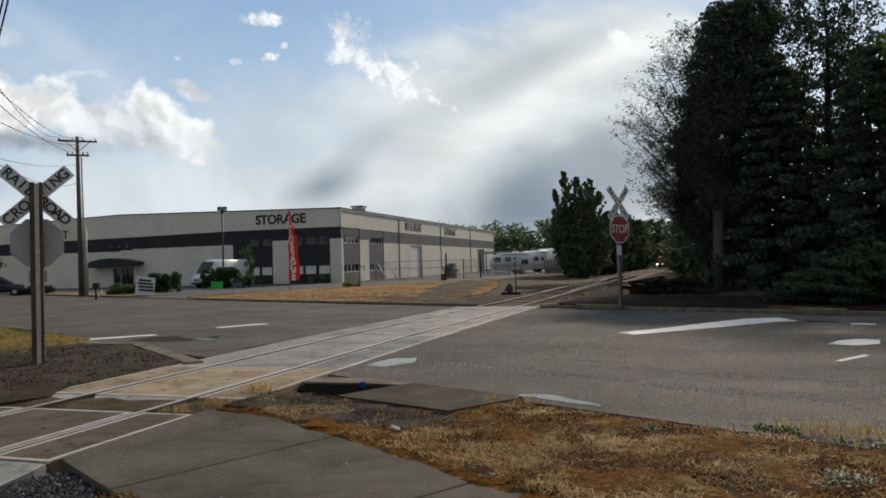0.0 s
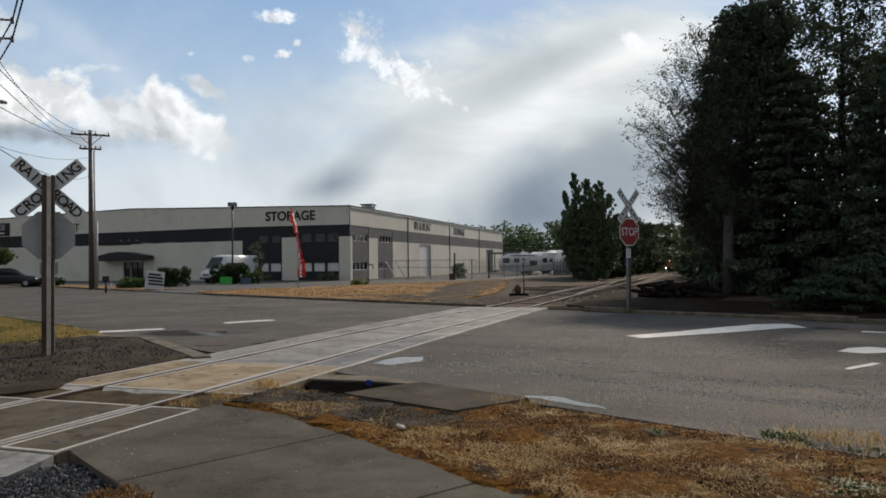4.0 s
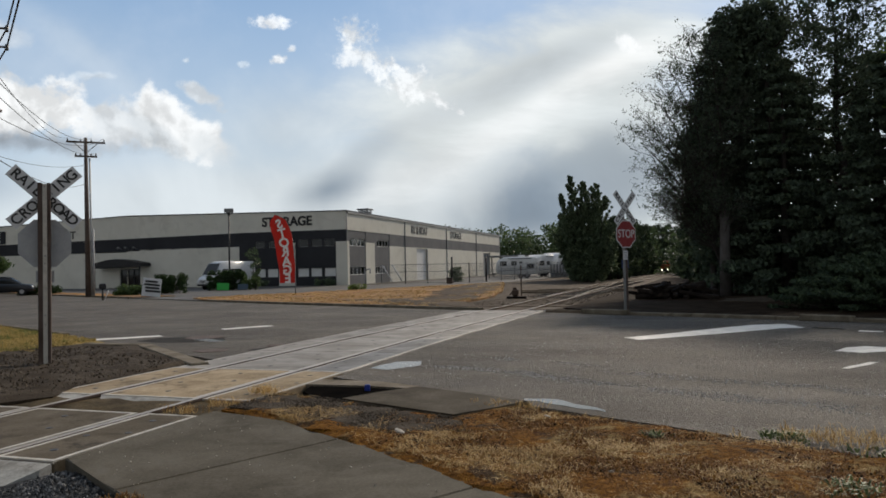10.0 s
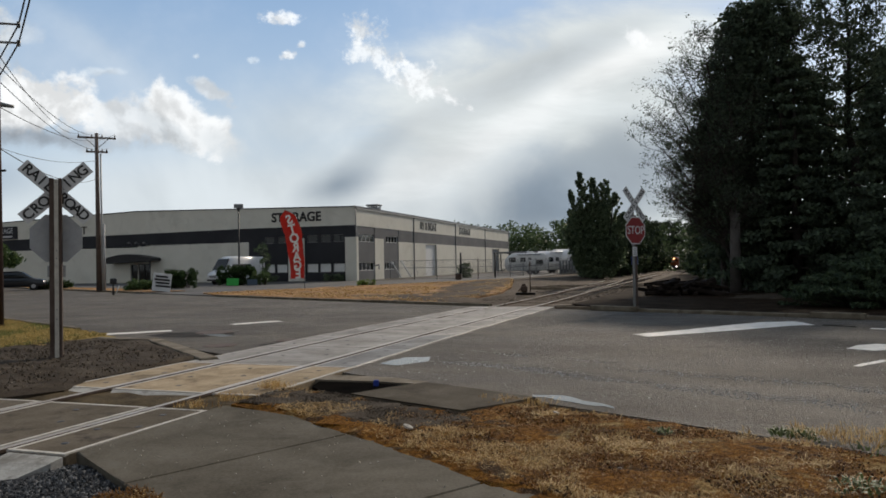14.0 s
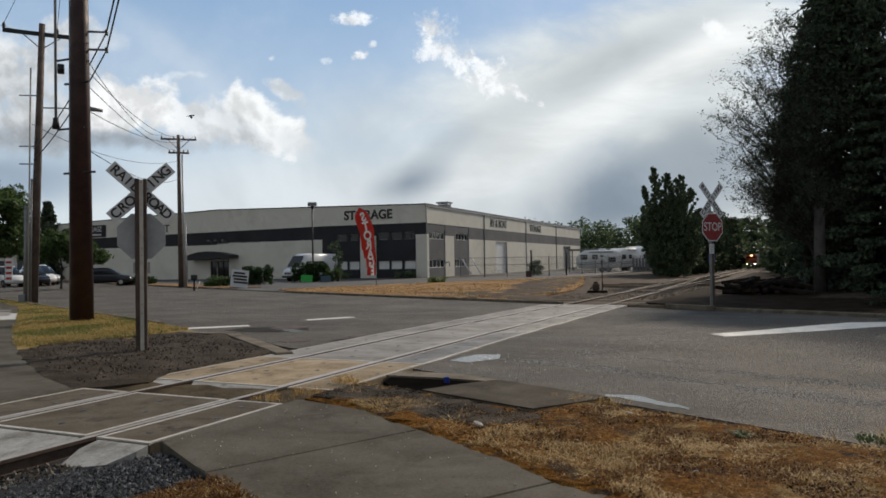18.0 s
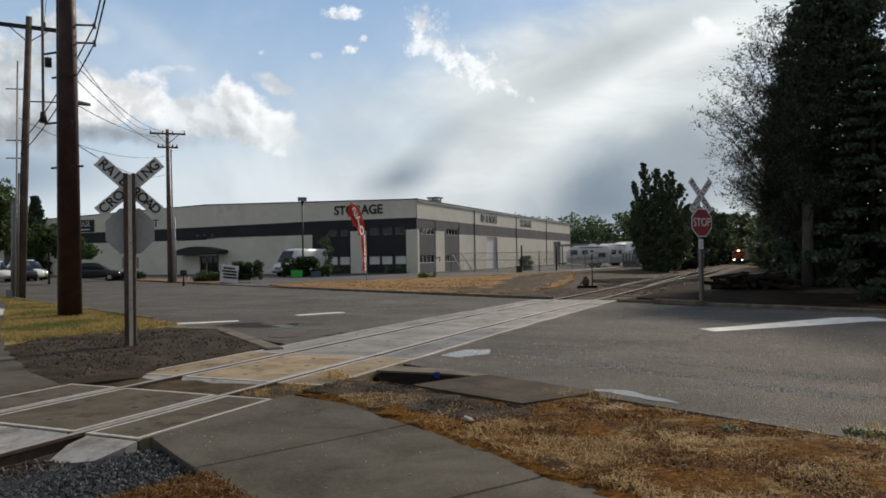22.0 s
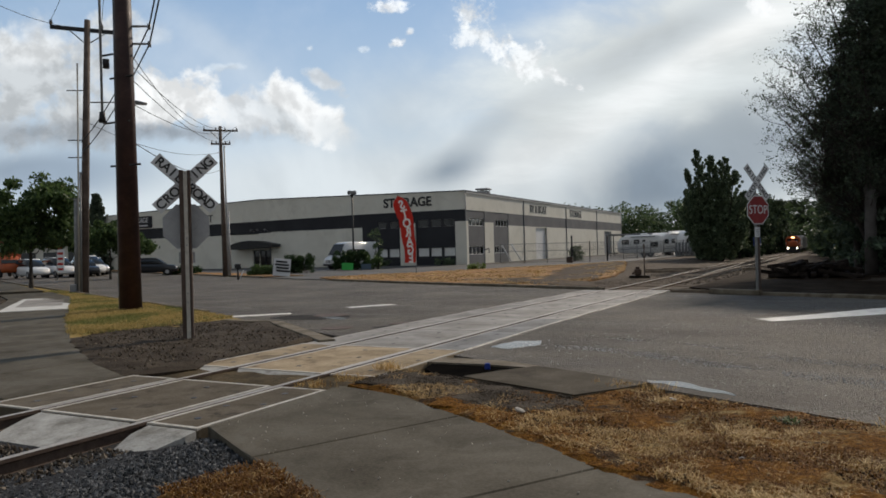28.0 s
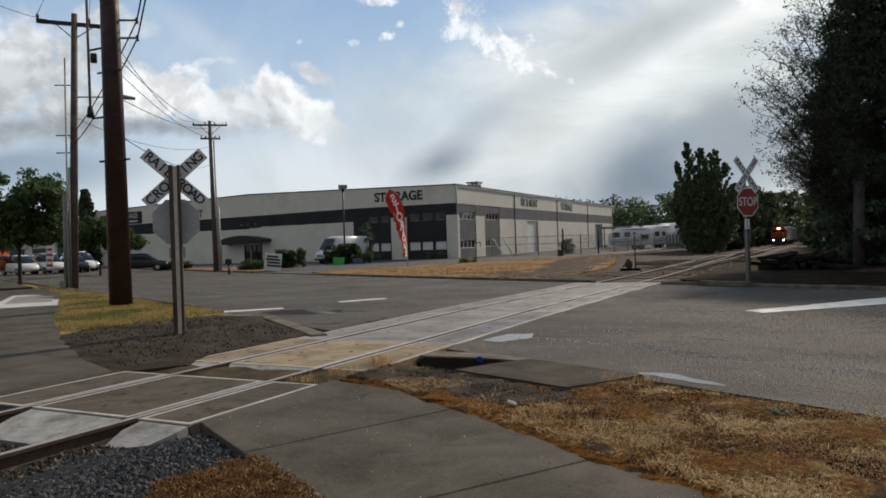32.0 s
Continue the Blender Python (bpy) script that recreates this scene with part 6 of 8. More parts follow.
# ---- utility poles and wires ----
wood = thing("utility_pole", "thick reddish brown creosoted utility pole", "utility pole", pose(-17.63, 14.68, 0.03))
s = bmesh.new()
rod(s, (0, 0, -0.3), (-0.06, 0.02, 14), 0.305, 0.185, 32)
part("shaft", s, M["pole_brown"], wood)
s = bmesh.new()
rod(s, (-0.27, -0.17, 0.0), (-0.22, -0.13, 13.8), 0.02, 0.02, 6)
part("ground_wire", s, M["dull_metal"], wood)
s = bmesh.new()
rod(s, (-0.46, -0.42, 5.3), (-0.46, -0.42, 14), 0.035, 0.035, 8)
part("standpipe", s, M["dull_metal"], wood)
for z_, a_, b_ in ((4.1, -0.55, 0.2), (5.35, -0.8, -0.2), (6.6, -0.5, 0.0), (7.3, -0.85, -0.3), (9.2, -0.9, -0.3)):
    s = bmesh.new()
    c_ = 0.0
    rod(s, (c_ + a_, -0.1, z_), (c_ + b_ + 0.45, -0.1, z_ - 0.02), 0.03, 0.03, 6)
    part("step_bracket", s, M["black"], wood)
for z_ in (7.55, 8.05):
    s = bmesh.new()
    rod(s, (0.0, 0, z_), (0.5, 0.45, z_ + 0.03), 0.035, 0.03, 6)
    rod(s, (0.5, 0.45, z_ - 0.06), (0.5, 0.45, z_ + 0.1), 0.045, 0.045, 8)
    part("cable_arm", s, M["grey_metal"], wood)
s = bmesh.new()
rod(s, (-0.46, -0.42, 5.3), (-0.46, -0.42, 5.6), 0.1, 0.07, 12)
part("insulator", s, M["black"], wood)
s = bmesh.new()
rod(s, (-0.4, -0.3, 6.85), (-0.4, -0.3, 7.1), 0.09, 0.09, 10)
part("insulator", s, M["black"], wood)

arm_pole = thing("utility_pole", "weathered utility pole with a crossarm and grey conduits", "utility pole", pose(-30.6, 22.9, 0.0))
s = bmesh.new()
rod(s, (0, 0, -0.3), (0.38, 0.25, 12.55), 0.2, 0.13, 14)
part("shaft", s, M["pole_grey"], arm_pole)
s = bmesh.new()
box(s, 0.38, 0.25, 12.0, 3.1, 0.12, 0.17, 53)
part("crossarm", s, M["black"], arm_pole, "dark timber crossarm")
for d_ in (-0.55, 0.55):
    s = bmesh.new()
    rod(s, (0.35, 0.22, 11.4), (0.38 + d_ * 0.6 * 1.4, 0.25 + d_ * 0.8 * 1.4, 12.02), 0.025, 0.025, 6)
    part("arm_brace", s, M["dull_metal"], arm_pole)
for d_ in (-1.5, 1.5, 0.6):
    s = bmesh.new()
    cx, cy = 0.38 + d_ * 0.6, 0.25 + d_ * 0.8
    rod(s, (cx, cy, 12.17), (cx, cy, 12.28), 0.05, 0.07, 8)
    rod(s, (cx, cy, 12.28), (cx, cy, 12.42), 0.08, 0.04, 8)
    part("insulator", s, M["black"], arm_pole)
for dx, dy, top, r_, mat_ in ((-0.26, -0.16, 4.3, 0.11, "grey_metal"), (0.02, -0.26, 10.5, 0.035, "edge_steel"), (0.12, -0.22, 5.5, 0.045, "grey_metal")):
    s = bmesh.new()
    rod(s, (dx, dy, -0.1), (dx + 0.02 * top * 0.6, dy + 0.01 * top, top), r_, r_, 10)
    part("conduit", s, M[mat_], arm_pole, "grey riser conduit strapped to the pole")
s = bmesh.new()
box(s, -0.28, -0.3, -0.1, 0.3, 0.2, 0.45, 30, 0.02)
part("ground_box", s, M["dull_metal"], arm_pole)
for z_ in (7.0, 9.3, 6.2, 4.3):
    s = bmesh.new()
    rod(s, (-0.45, -0.3, z_), (0.25, 0.2, z_), 0.025, 0.025, 6)
    part("step_bracket", s, M["black"], arm_pole)
s = bmesh.new()
rod(s, (0.22, 0.15, 8.75), (1.42, 1.95, 8.9), 0.035, 0.03, 6)
rod(s, (1.40, 1.92, 8.9), (1.72, 2.36, 8.86), 0.11, 0.07, 8)
part("street_lamp_arm", s, M["grey_metal"], arm_pole, "thin lamp arm with a small lamp head")

far_pole = thing("utility_pole", "weathered utility pole with two crossarms", "utility pole", pose(-41.9, 43.8, terrain(-41.9, 43.8)))
s = bmesh.new()
rod(s, (0, 0, -0.3), (-0.25, 0.1, 11.75), 0.2, 0.12, 12)
part("shaft", s, M["pole_grey"], far_pole)
for z_, hl in ((11.35, 1.3), (10.3, 0.75)):
    s = bmesh.new()
    box(s, -0.22, 0.1, z_, 2 * hl, 0.1, 0.13, 42)
    part("crossarm", s, M["pole_grey"], far_pole)
    for d_ in (-hl + 0.08, -0.35, 0.35, hl - 0.08):
        s = bmesh.new()
        cx, cy = -0.22 + d_ * 0.743, 0.1 + d_ * 0.669
        rod(s, (cx, cy, z_ + 0.12), (cx, cy, z_ + 0.3), 0.05, 0.035, 6)
        part("insulator", s, M["black"], far_pole)
for d_ in (-0.8, 0.8):
    s = bmesh.new()
    rod(s, (-0.2, 0.09, 10.6), (-0.22 + d_ * 0.743, 0.1 + d_ * 0.669, 11.38), 0.03, 0.03, 5)
    part("arm_brace", s, M["dull_metal"], far_pole)
for dx, top in ((0.3, 10.2), (0.48, 5.0)):
    s = bmesh.new()
    rod(s, (dx, 0.05, -0.1), (dx - 0.2 * top / 11, 0.1, top), 0.07, 0.06, 8)
    part("conduit", s, M["sign_back"], far_pole, "pale riser conduit")


def cable(pts, sag, r=0.012, label="thin black overhead cable"):
    """A cable hanging between points, with sag in metres on each span."""
    cu = bpy.data.curves.new("overhead_cable", "CURVE")
    cu.dimensions, cu.bevel_depth, cu.bevel_resolution = "3D", r, 1
    sp = cu.splines.new("POLY")
    co = []
    for a, b in zip(pts, pts[1:]):
        a, b = Vector(a), Vector(b)
        for i in range(15):
            f = i / 14
            p = a.lerp(b, f)
            p.z -= sag * 4 * f * (1 - f)
            co.append(p)
    sp.points.add(len(co) - 1)
    for q, p in zip(sp.points, co):
        q.co = (*p, 1)
    tmp = bpy.data.objects.new("tmp", cu)
    me = bpy.data.meshes.new_from_object(tmp)
    bpy.data.objects.remove(tmp)
    bpy.data.curves.remove(cu)
    me.materials.append(M["wire"])
    o = new("overhead_cable", me)
    tagged(o, label, "cable", "overhead cables")


FP = Vector((-41.9, 43.8, 0))
for d_, z_ in ((-1.2, 11.6), (1.2, 11.6), (0.35, 11.6), (0.7, 10.5)):
    a_ = FP + Vector((-0.22 + d_ * 0.743, 0.1 + d_ * 0.669, z_))
    b_ = Vector((-17.6, 14.9, 7.3 if d_ < 0 else 5.9 if d_ > 1 else 6.6 if d_ > 0.5 else 7.0))
    cable([(*b_,), (*a_,)], 0.7, 0.012)
cable([(-17.8, 14.7, 5.0), (FP.x, FP.y, 8.3)], 0.7, 0.014)
for z_ in (7.6, 8.1):
    cable([(-17.13, 15.13, z_), (-4.5, 6.0, z_ + 3.6)], 0.25, 0.022, "thick black overhead cable")
    cable([(-30.5, 22.9, z_ - 1.2), (-17.13, 15.13, z_)], 0.3, 0.022, "thick black overhead cable")
for d_ in (-1.5, 0.6, 1.5):
    a_ = Vector((-30.22 + d_ * 0.6, 23.15 + d_ * 0.8, 12.4))
    cable([(*a_,), (-17.8, 14.6, 13.4 + 0.2 * d_)], 0.3, 0.012)
cable([(-30.9, 22.5, 12.2), (-29.0, 15.0, 12.6), (-16, -9, 12)], 0.4, 0.012)
cable([(-30.6, 22.9, 8.0), (FP.x, FP.y, 9.6)], 0.8, 0.014)

# ---- yard in front of the warehouse ----
lamp = thing("parking_lamp", "tall black parking lot lamp with a box head", "lamp post", pose(-40.6, 59.6, terrain(-40, 59)))
s = bmesh.new()
rod(s, (0, 0, -0.1), (0, 0, 6.9), 0.09, 0.07, 10)
part("pole", s, M["black"], lamp)
s = bmesh.new()
box(s, 0, 0, 7.15, 0.85, 0.55, 0.36, 34, 0.04)
part("head", s, M["dull_metal"], lamp, "grey box lamp head")
s = bmesh.new()
rod(s, (0, 0, 6.85), (0, 0, 7.2), 0.1, 0.16, 8)
part("neck", s, M["black"], lamp)


def hedge(x, y, rz, lx, ly, h, seed, label, leafm="leaf_hedge", per=60):
    """A clipped bush: stems inside, a rounded crown of small leaves."""
    t = thing("hedge", label, "hedge", pose(x, y, terrain(x, y), 0, 0, rz), "hedges")
    rnd = random.Random(seed)
    bm = bmesh.new()
    for i in range(14):
        px, py = rnd.uniform(-.4, .4) * lx, rnd.uniform(-.4, .4) * ly
        rod(bm, (px * 0.7, py * 0.7, -0.1), (px, py, h * 0.8), 0.03, 0.01, 5, caps=False)
    part("twigwork", bm, M["bark"], t)
    cl = []
    for i in range(int(26 * lx * h)):
        px, py, pz = rnd.uniform(-1, 1), rnd.uniform(-1, 1), rnd.uniform(0.1, 1)
        k = (abs(px) ** 4 + abs(py) ** 4 + pz ** 4) ** 0.25
        cl.append((px * lx * 0.46, py * ly * 0.46, pz * h * 0.93 * min(1, 1.1 / max(k, .6)), 0.25))
    leaves("foliage", t, M[leafm], cl, per, 0.075, seed + 1, 0.1)
    return t


hedge(-39.15, 49.5, 38, 2.5, 1.2, 1.6, 71, "clipped dark green hedge by the entrance drive")
hedge(-39.1, 56.9, 34.5, 3.4, 1.2, 1.75, 72, "clipped dark green hedge before the white van")
hedge(-39.4, 45.6, 40, 3.0, 1.0, 0.75, 73, "low loose shrubs beside the entrance", "leaf_maple")
hedge(-37.0, 57.6, 36, 1.5, 1.0, 1.2, 74, "loose green shrub at the hedge's end", "leaf_maple", 30)
hedge(-53.4, 50.3, 45, 3.4, 0.9, 0.7, 75, "row of small shrubs under the warehouse wall")
hedge(-35.8, 69.3, 10, 2.4, 0.9, 0.7, 76, "low grey-green shrub under the windows", "leaf_mid", 26)
hedge(-43.6, 68.6, 10, 3.0, 0.9, 0.6, 77, "low grey-green shrub under the windows", "leaf_mid", 26)
broadleaf("thin young tree beside the warehouse windows", -38.6, 60.5, 3.8, 1.2, [(0, 0, 2.8, 0.8, 1.0), (0.3, 0, 1.7, 0.6, 0.8)], "leaf_far", 78, 34, 0.09, 18, trunk_r=0.05, clump_r=0.35)

board_ = thing("sandwich_board", "leaning white sandwich board with dark unreadable writing", "sign board", pose(-34.8, 42.0, terrain(-34.8, 42), 0, 0, 42))
s = bmesh.new()
box(s, 0, -0.1, 0.05, 1.2, 0.03, 1.25, 0, 0.01, -9, 7)
face = part("front_panel", s, M["sign_white"], board_)
s = bmesh.new()
box(s, 0, 0.22, 0.05, 1.2, 0.03, 1.2, 0, 0.01, 10, 4)
part("rear_panel", s, M["wall_grey2"], board_)
for i, (w_, z_) in enumerate(((0.8, 1.0), (1.0, 0.78), (0.9, 0.56), (0.95, 0.34))):
    s = bmesh.new()
    box(s, 0.02 * i, -0.135 + 0.155 * (z_ - 0.65), z_, w_, 0.012, 0.14, 0, 0, -9, 7)
    part("writing_bar", s, M["sign_black"], face)
mailb = thing("mailbox", "black mailbox on a leaning post", "mailbox", pose(-35.6, 38.4, terrain(-35.6, 38.4), 0, 0, 42))
s = bmesh.new()
rod(s, (0, 0, -0.1), (0, 0, 0.75), 0.06, 0.06, 8)
part("post", s, M["black"], mailb)
s = bmesh.new()
box(s, 0, 0, 0.7, 0.42, 0.55, 0.34, 0, 0.05)
part("box", s, M["black"], mailb)
s = bmesh.new()
rod(s, (0.12, 0, 0.0), (0.35, 0, 0.6), 0.035, 0.035, 6)
part("prop", s, M["sign_white"], mailb, "pale leaning prop")
gb = thing("green_board", "small bright green board on short legs", "sign board", pose(-36.2, 52.2, terrain(-36.2, 52.2), 0, 0, 36))
s = bmesh.new()
box(s, 0, 0, 0.12, 0.95, 0.03, 0.6, 0, 0.005, 0, 3)
part("panel", s, M["green_board"], gb)
for x_ in (-0.35, 0.35):
    s = bmesh.new()
    rod(s, (x_, 0, -0.05), (x_, 0, 0.15), 0.015, 0.015, 6)
    part("leg", s, M["dull_metal"], gb)

sb = thing("slate_board", "small slate blue board leaning beside the hedge", "sign board", pose(-36.3, 55.2, terrain(-36.3, 55.2), 0, 0, 36))
s = bmesh.new()
box(s, 0, 0, 0.06, 0.85, 0.03, 0.5, 0, 0.005, -12, 0)
part("panel", s, M["slate"], sb)
for x_ in (-0.3, 0.3):
    s = bmesh.new()
    rod(s, (x_, 0.02, -0.05), (x_, 0.02, 0.12), 0.015, 0.015, 6)
    part("leg", s, M["dull_metal"], sb)

# chain-link fence before the side wall
fence = thing("chain_link_fence", "grey chain-link fence with dark posts and a white-braced gate", "fence", pose(0, 0, 0))
FENCE = [(-31.0, 73.0), (-28.2, 72.8), (-25.6, 72.5), (-22.9, 72.2), (-21.6, 74.0), (-21.0, 78.5), (-20.4, 83.0), (-19.9, 87.5), (-19.3, 92.0), (-18.6, 96.5), (-16.6, 99.0), (-14.4, 101.0)]
wire_m = surface("chain_link_wire", [(0.2, 0.2, 0.2), (0.32, 0.32, 0.32)], 5, 50, bump=0.0)
for i, (x_, y_) in enumerate(FENCE):
    z_ = terrain(x_, y_)
    s = bmesh.new()
    hh = 2.7 if i in (3, 5) else 2.1
    rod(s, (x_, y_, z_ - 0.1), (x_, y_, z_ + hh), 0.09 if i in (3, 5) else 0.045, None, 8)
    part("post", s, M["black"] if i in (1, 3, 4, 5) else M["dull_metal"], fence)
    if i:
        xa, ya = FENCE[i - 1]
        za = terrain(xa, ya)
        for h_ in (0.1, 1.25, 2.0):
            s = bmesh.new()
            rod(s, (xa, ya, za + h_), (x_, y_, z_ + h_), 0.022, None, 5)
            part("rail", s, M["dull_metal"], fence)
        s = bmesh.new()
        a, b = Vector((xa, ya, za)), Vector((x_, y_, z_))
        ln = (b - a).length
        n_ = int((ln + 1.9) / 0.28)
        for k in range(n_):
            for sg in (1, -1):
                u0 = -1.9 + 0.28 * k if sg > 0 else 0.28 * k
                lo_, hi_ = max(0.0, u0 if sg > 0 else u0 - 1.9), min(ln, u0 + 1.9 if sg > 0 else u0)
                if hi_ - lo_ < 0.1:
                    continue
                zz = (lambda q_: q_ - u0) if sg > 0 else (lambda q_: u0 - q_)
                p0, p1 = a.lerp(b, lo_ / ln), a.lerp(b, hi_ / ln)
                p0.z += 0.1 + zz(lo_)
                p1.z += 0.1 + zz(hi_)
                rod(s, p0, p1, 0.006, None, 3, caps=False)
        part("mesh", s, wire_m, fence)
for a, b in (((-30.7, 72.7, 1.8), (-29.6, 72.6, 0.1)), ((-29.6, 72.6, 1.9), (-28.5, 72.6, 0.15))):
    s = bmesh.new()
    rod(s, a, b, 0.07, None, 6)
    part("gate_brace", s, M["sign_white"], fence, "white diagonal gate brace")
s = bmesh.new()
for i in range(9):
    box(s, -17.6 + 0.38 * i, 99.6 + 0.17 * i, terrain(-16, 100), 0.3, 0.03, 1.8, 24)
part("privacy_slat_panel", s, M["dull_metal"], fence, "grey slatted fence panel")
bol = thing("hoop_bollard", "pale bent pipe hoop by the warehouse corner", "bollard", pose(-29.9, 67.0, terrain(-29.9, 67)))
s = bmesh.new()
rod(s, (-0.25, 0, -0.1), (-0.25, 0, 1.5), 0.05, None, 8)
rod(s, (-0.25, 0, 1.5), (0.25, 0, 1.65), 0.05, None, 8)
rod(s, (0.25, 0, 1.65), (0.25, 0, 1.2), 0.05, None, 8)
part("pipe", s, M["dull_metal"], bol)
bin_ = thing("dark_bin", "small dark rusty bin beside the fence", "bin", pose(-22.9, 71.4, terrain(-22.9, 71.4)))
s = bmesh.new()
box(s, 0, 0, 0, 0.6, 0.45, 0.55, 10, 0.05)
part("body", s, M["rail"], bin_)
s = bmesh.new()
box(s, 0, 0, 0.55, 0.64, 0.5, 0.07, 10, 0.02)
part("lid", s, M["black"], bin_)
hedge(-24.1, 77.5, 0, 1.6, 1.0, 1.6, 79, "dry grey bush behind the fence", "leaf_far", 25)
hedge(-24.0, 51.9, 30, 1.3, 0.7, 0.45, 80, "yellow-green weed tuft on the dry island", "leaf_bright", 40)


# ---- vehicles ----
def shell(bm, stations, mi=0):
    """A closed body lofted through cross-sections: each station is (x, [(y, z), ...]) with equal counts."""
    rings = [[bm.verts.new((x, y, z)) for y, z in sec] for x, sec in stations]
    n = len(rings[0])
    fs = []
    for a, b in zip(rings, rings[1:]):
        for i in range(n):
            j = (i + 1) % n
            fs.append(bm.faces.new((a[i], a[j], b[j], b[i])))
    fs.append(bm.faces.new(rings[0][::-1]))
    fs.append(bm.faces.new(rings[-1]))
    for f in fs:
        f.material_index = mi
        f.smooth = True
    bmesh.ops.recalc_face_normals(bm, faces=fs)
    return fs


def section(w, z0, z1, r=0.12, tuck=0.0):
    """A rounded box section, w half width, narrowing by tuck at the top."""
    return [(-w, z0 + r), (-w, z1 - r - 0.25 * (z1 - z0)), (-w + tuck, z1 - r), (-w + tuck + r, z1), (w - tuck - r, z1), (w - tuck, z1 - r), (w, z1 - r - 0.25 * (z1 - z0)), (w, z0 + r), (w - r, z0), (-w + r, z0)]


def wheel(parent, x, y, r, wid=0.22):
    side = 1 if y > 0 else -1
    s = bmesh.new()
    rod(s, (x, y - wid / 2, r), (x, y + wid / 2, r), r, None, 20)
    o = part("wheel", s, M["tyre"], parent)
    s = bmesh.new()
    rod(s, (x, y + side * (wid / 2 - 0.02), r), (x, y + side * (wid / 2 + 0.012), r), r * 0.62, r * 0.5, 14)
    part("rim", s, M["rim"], o)


def glass_quad(parent, pts, name="window"):
    s = bmesh.new()
    f = s.faces.new([s.verts.new(p) for p in pts])
    s.faces.ensure_lookup_table()
    bmesh.ops.recalc_face_normals(s, faces=[f])
    r = bmesh.ops.extrude_face_region(s, geom=[f])
    nn = f.normal.copy()
    for v in [g for g in r["geom"] if isinstance(g, bmesh.types.BMVert)]:
        v.co += nn * 0.012
    bmesh.ops.recalc_face_normals(s, faces=s.faces[:])
    return part(name, s, M["glass"], parent)


def van(x, y, rz):
    t = thing("van", "tall white high-roof van parked by the hedge", "van", pose(x, y, terrain(x, y), 0, 0, rz))
    s = bmesh.new()
    shell(s, [(-2.9, section(0.85, 0.45, 2.5, 0.15, 0.1)), (-2.8, section(0.97, 0.35, 2.62, 0.15, 0.14)), (0.9, section(0.99, 0.33, 2.66, 0.15, 0.15)), (1.45, section(0.99, 0.33, 2.45, 0.18, 0.17)), (1.95, section(0.98, 0.33, 1.75, 0.16, 0.14)), (2.15, section(0.97, 0.33, 1.32, 0.14, 0.08)), (2.75, section(0.93, 0.36, 1.12, 0.14, 0.08)), (2.9, section(0.84, 0.42, 0.9, 0.12, 0.05))])
    part("body", s, M["car_white"], t)
    glass_quad(t, [(1.53, -0.74, 2.43), (1.53, 0.74, 2.43), (2.22, 0.86, 1.40), (2.22, -0.86, 1.40)], "windscreen")
    for sg in (-1, 1):
        glass_quad(t, [(1.80, sg * 1.0, 1.3), (1.40, sg * 1.0, 1.88), (0.75, sg * 1.0, 1.9), (0.75, sg * 1.0, 1.3)], "side_window")
        glass_quad(t, [(0.5, sg * 1.0, 1.35), (0.5, sg * 1.0, 1.9), (-0.9, sg * 1.0, 1.9), (-0.9, sg * 1.0, 1.35)], "side_window")
        for x_ in (1.85, -1.75):
            wheel(t, x_, sg * 0.88, 0.34)
        s = bmesh.new()
        box(s, 1.75, sg * 1.12, 1.25, 0.12, 0.2, 0.3, 0, 0.03)
        part("mirror", s, M["black"], t)
        s = bmesh.new()
        box(s, 2.78, sg * 0.68, 0.82, 0.16, 0.28, 0.2, 0, 0.04)
        part("headlight", s, M["sign_white"], t)
    s = bmesh.new()
    box(s, 2.86, 0, 0.62, 0.08, 1.0, 0.3, 0, 0.03)
    part("grille", s, M["black"], t)
    s = bmesh.new()
    box(s, 2.84, 0, 0.36, 0.14, 1.7, 0.2, 0, 0.04)
    part("bumper", s, M["black"], t)
    return t


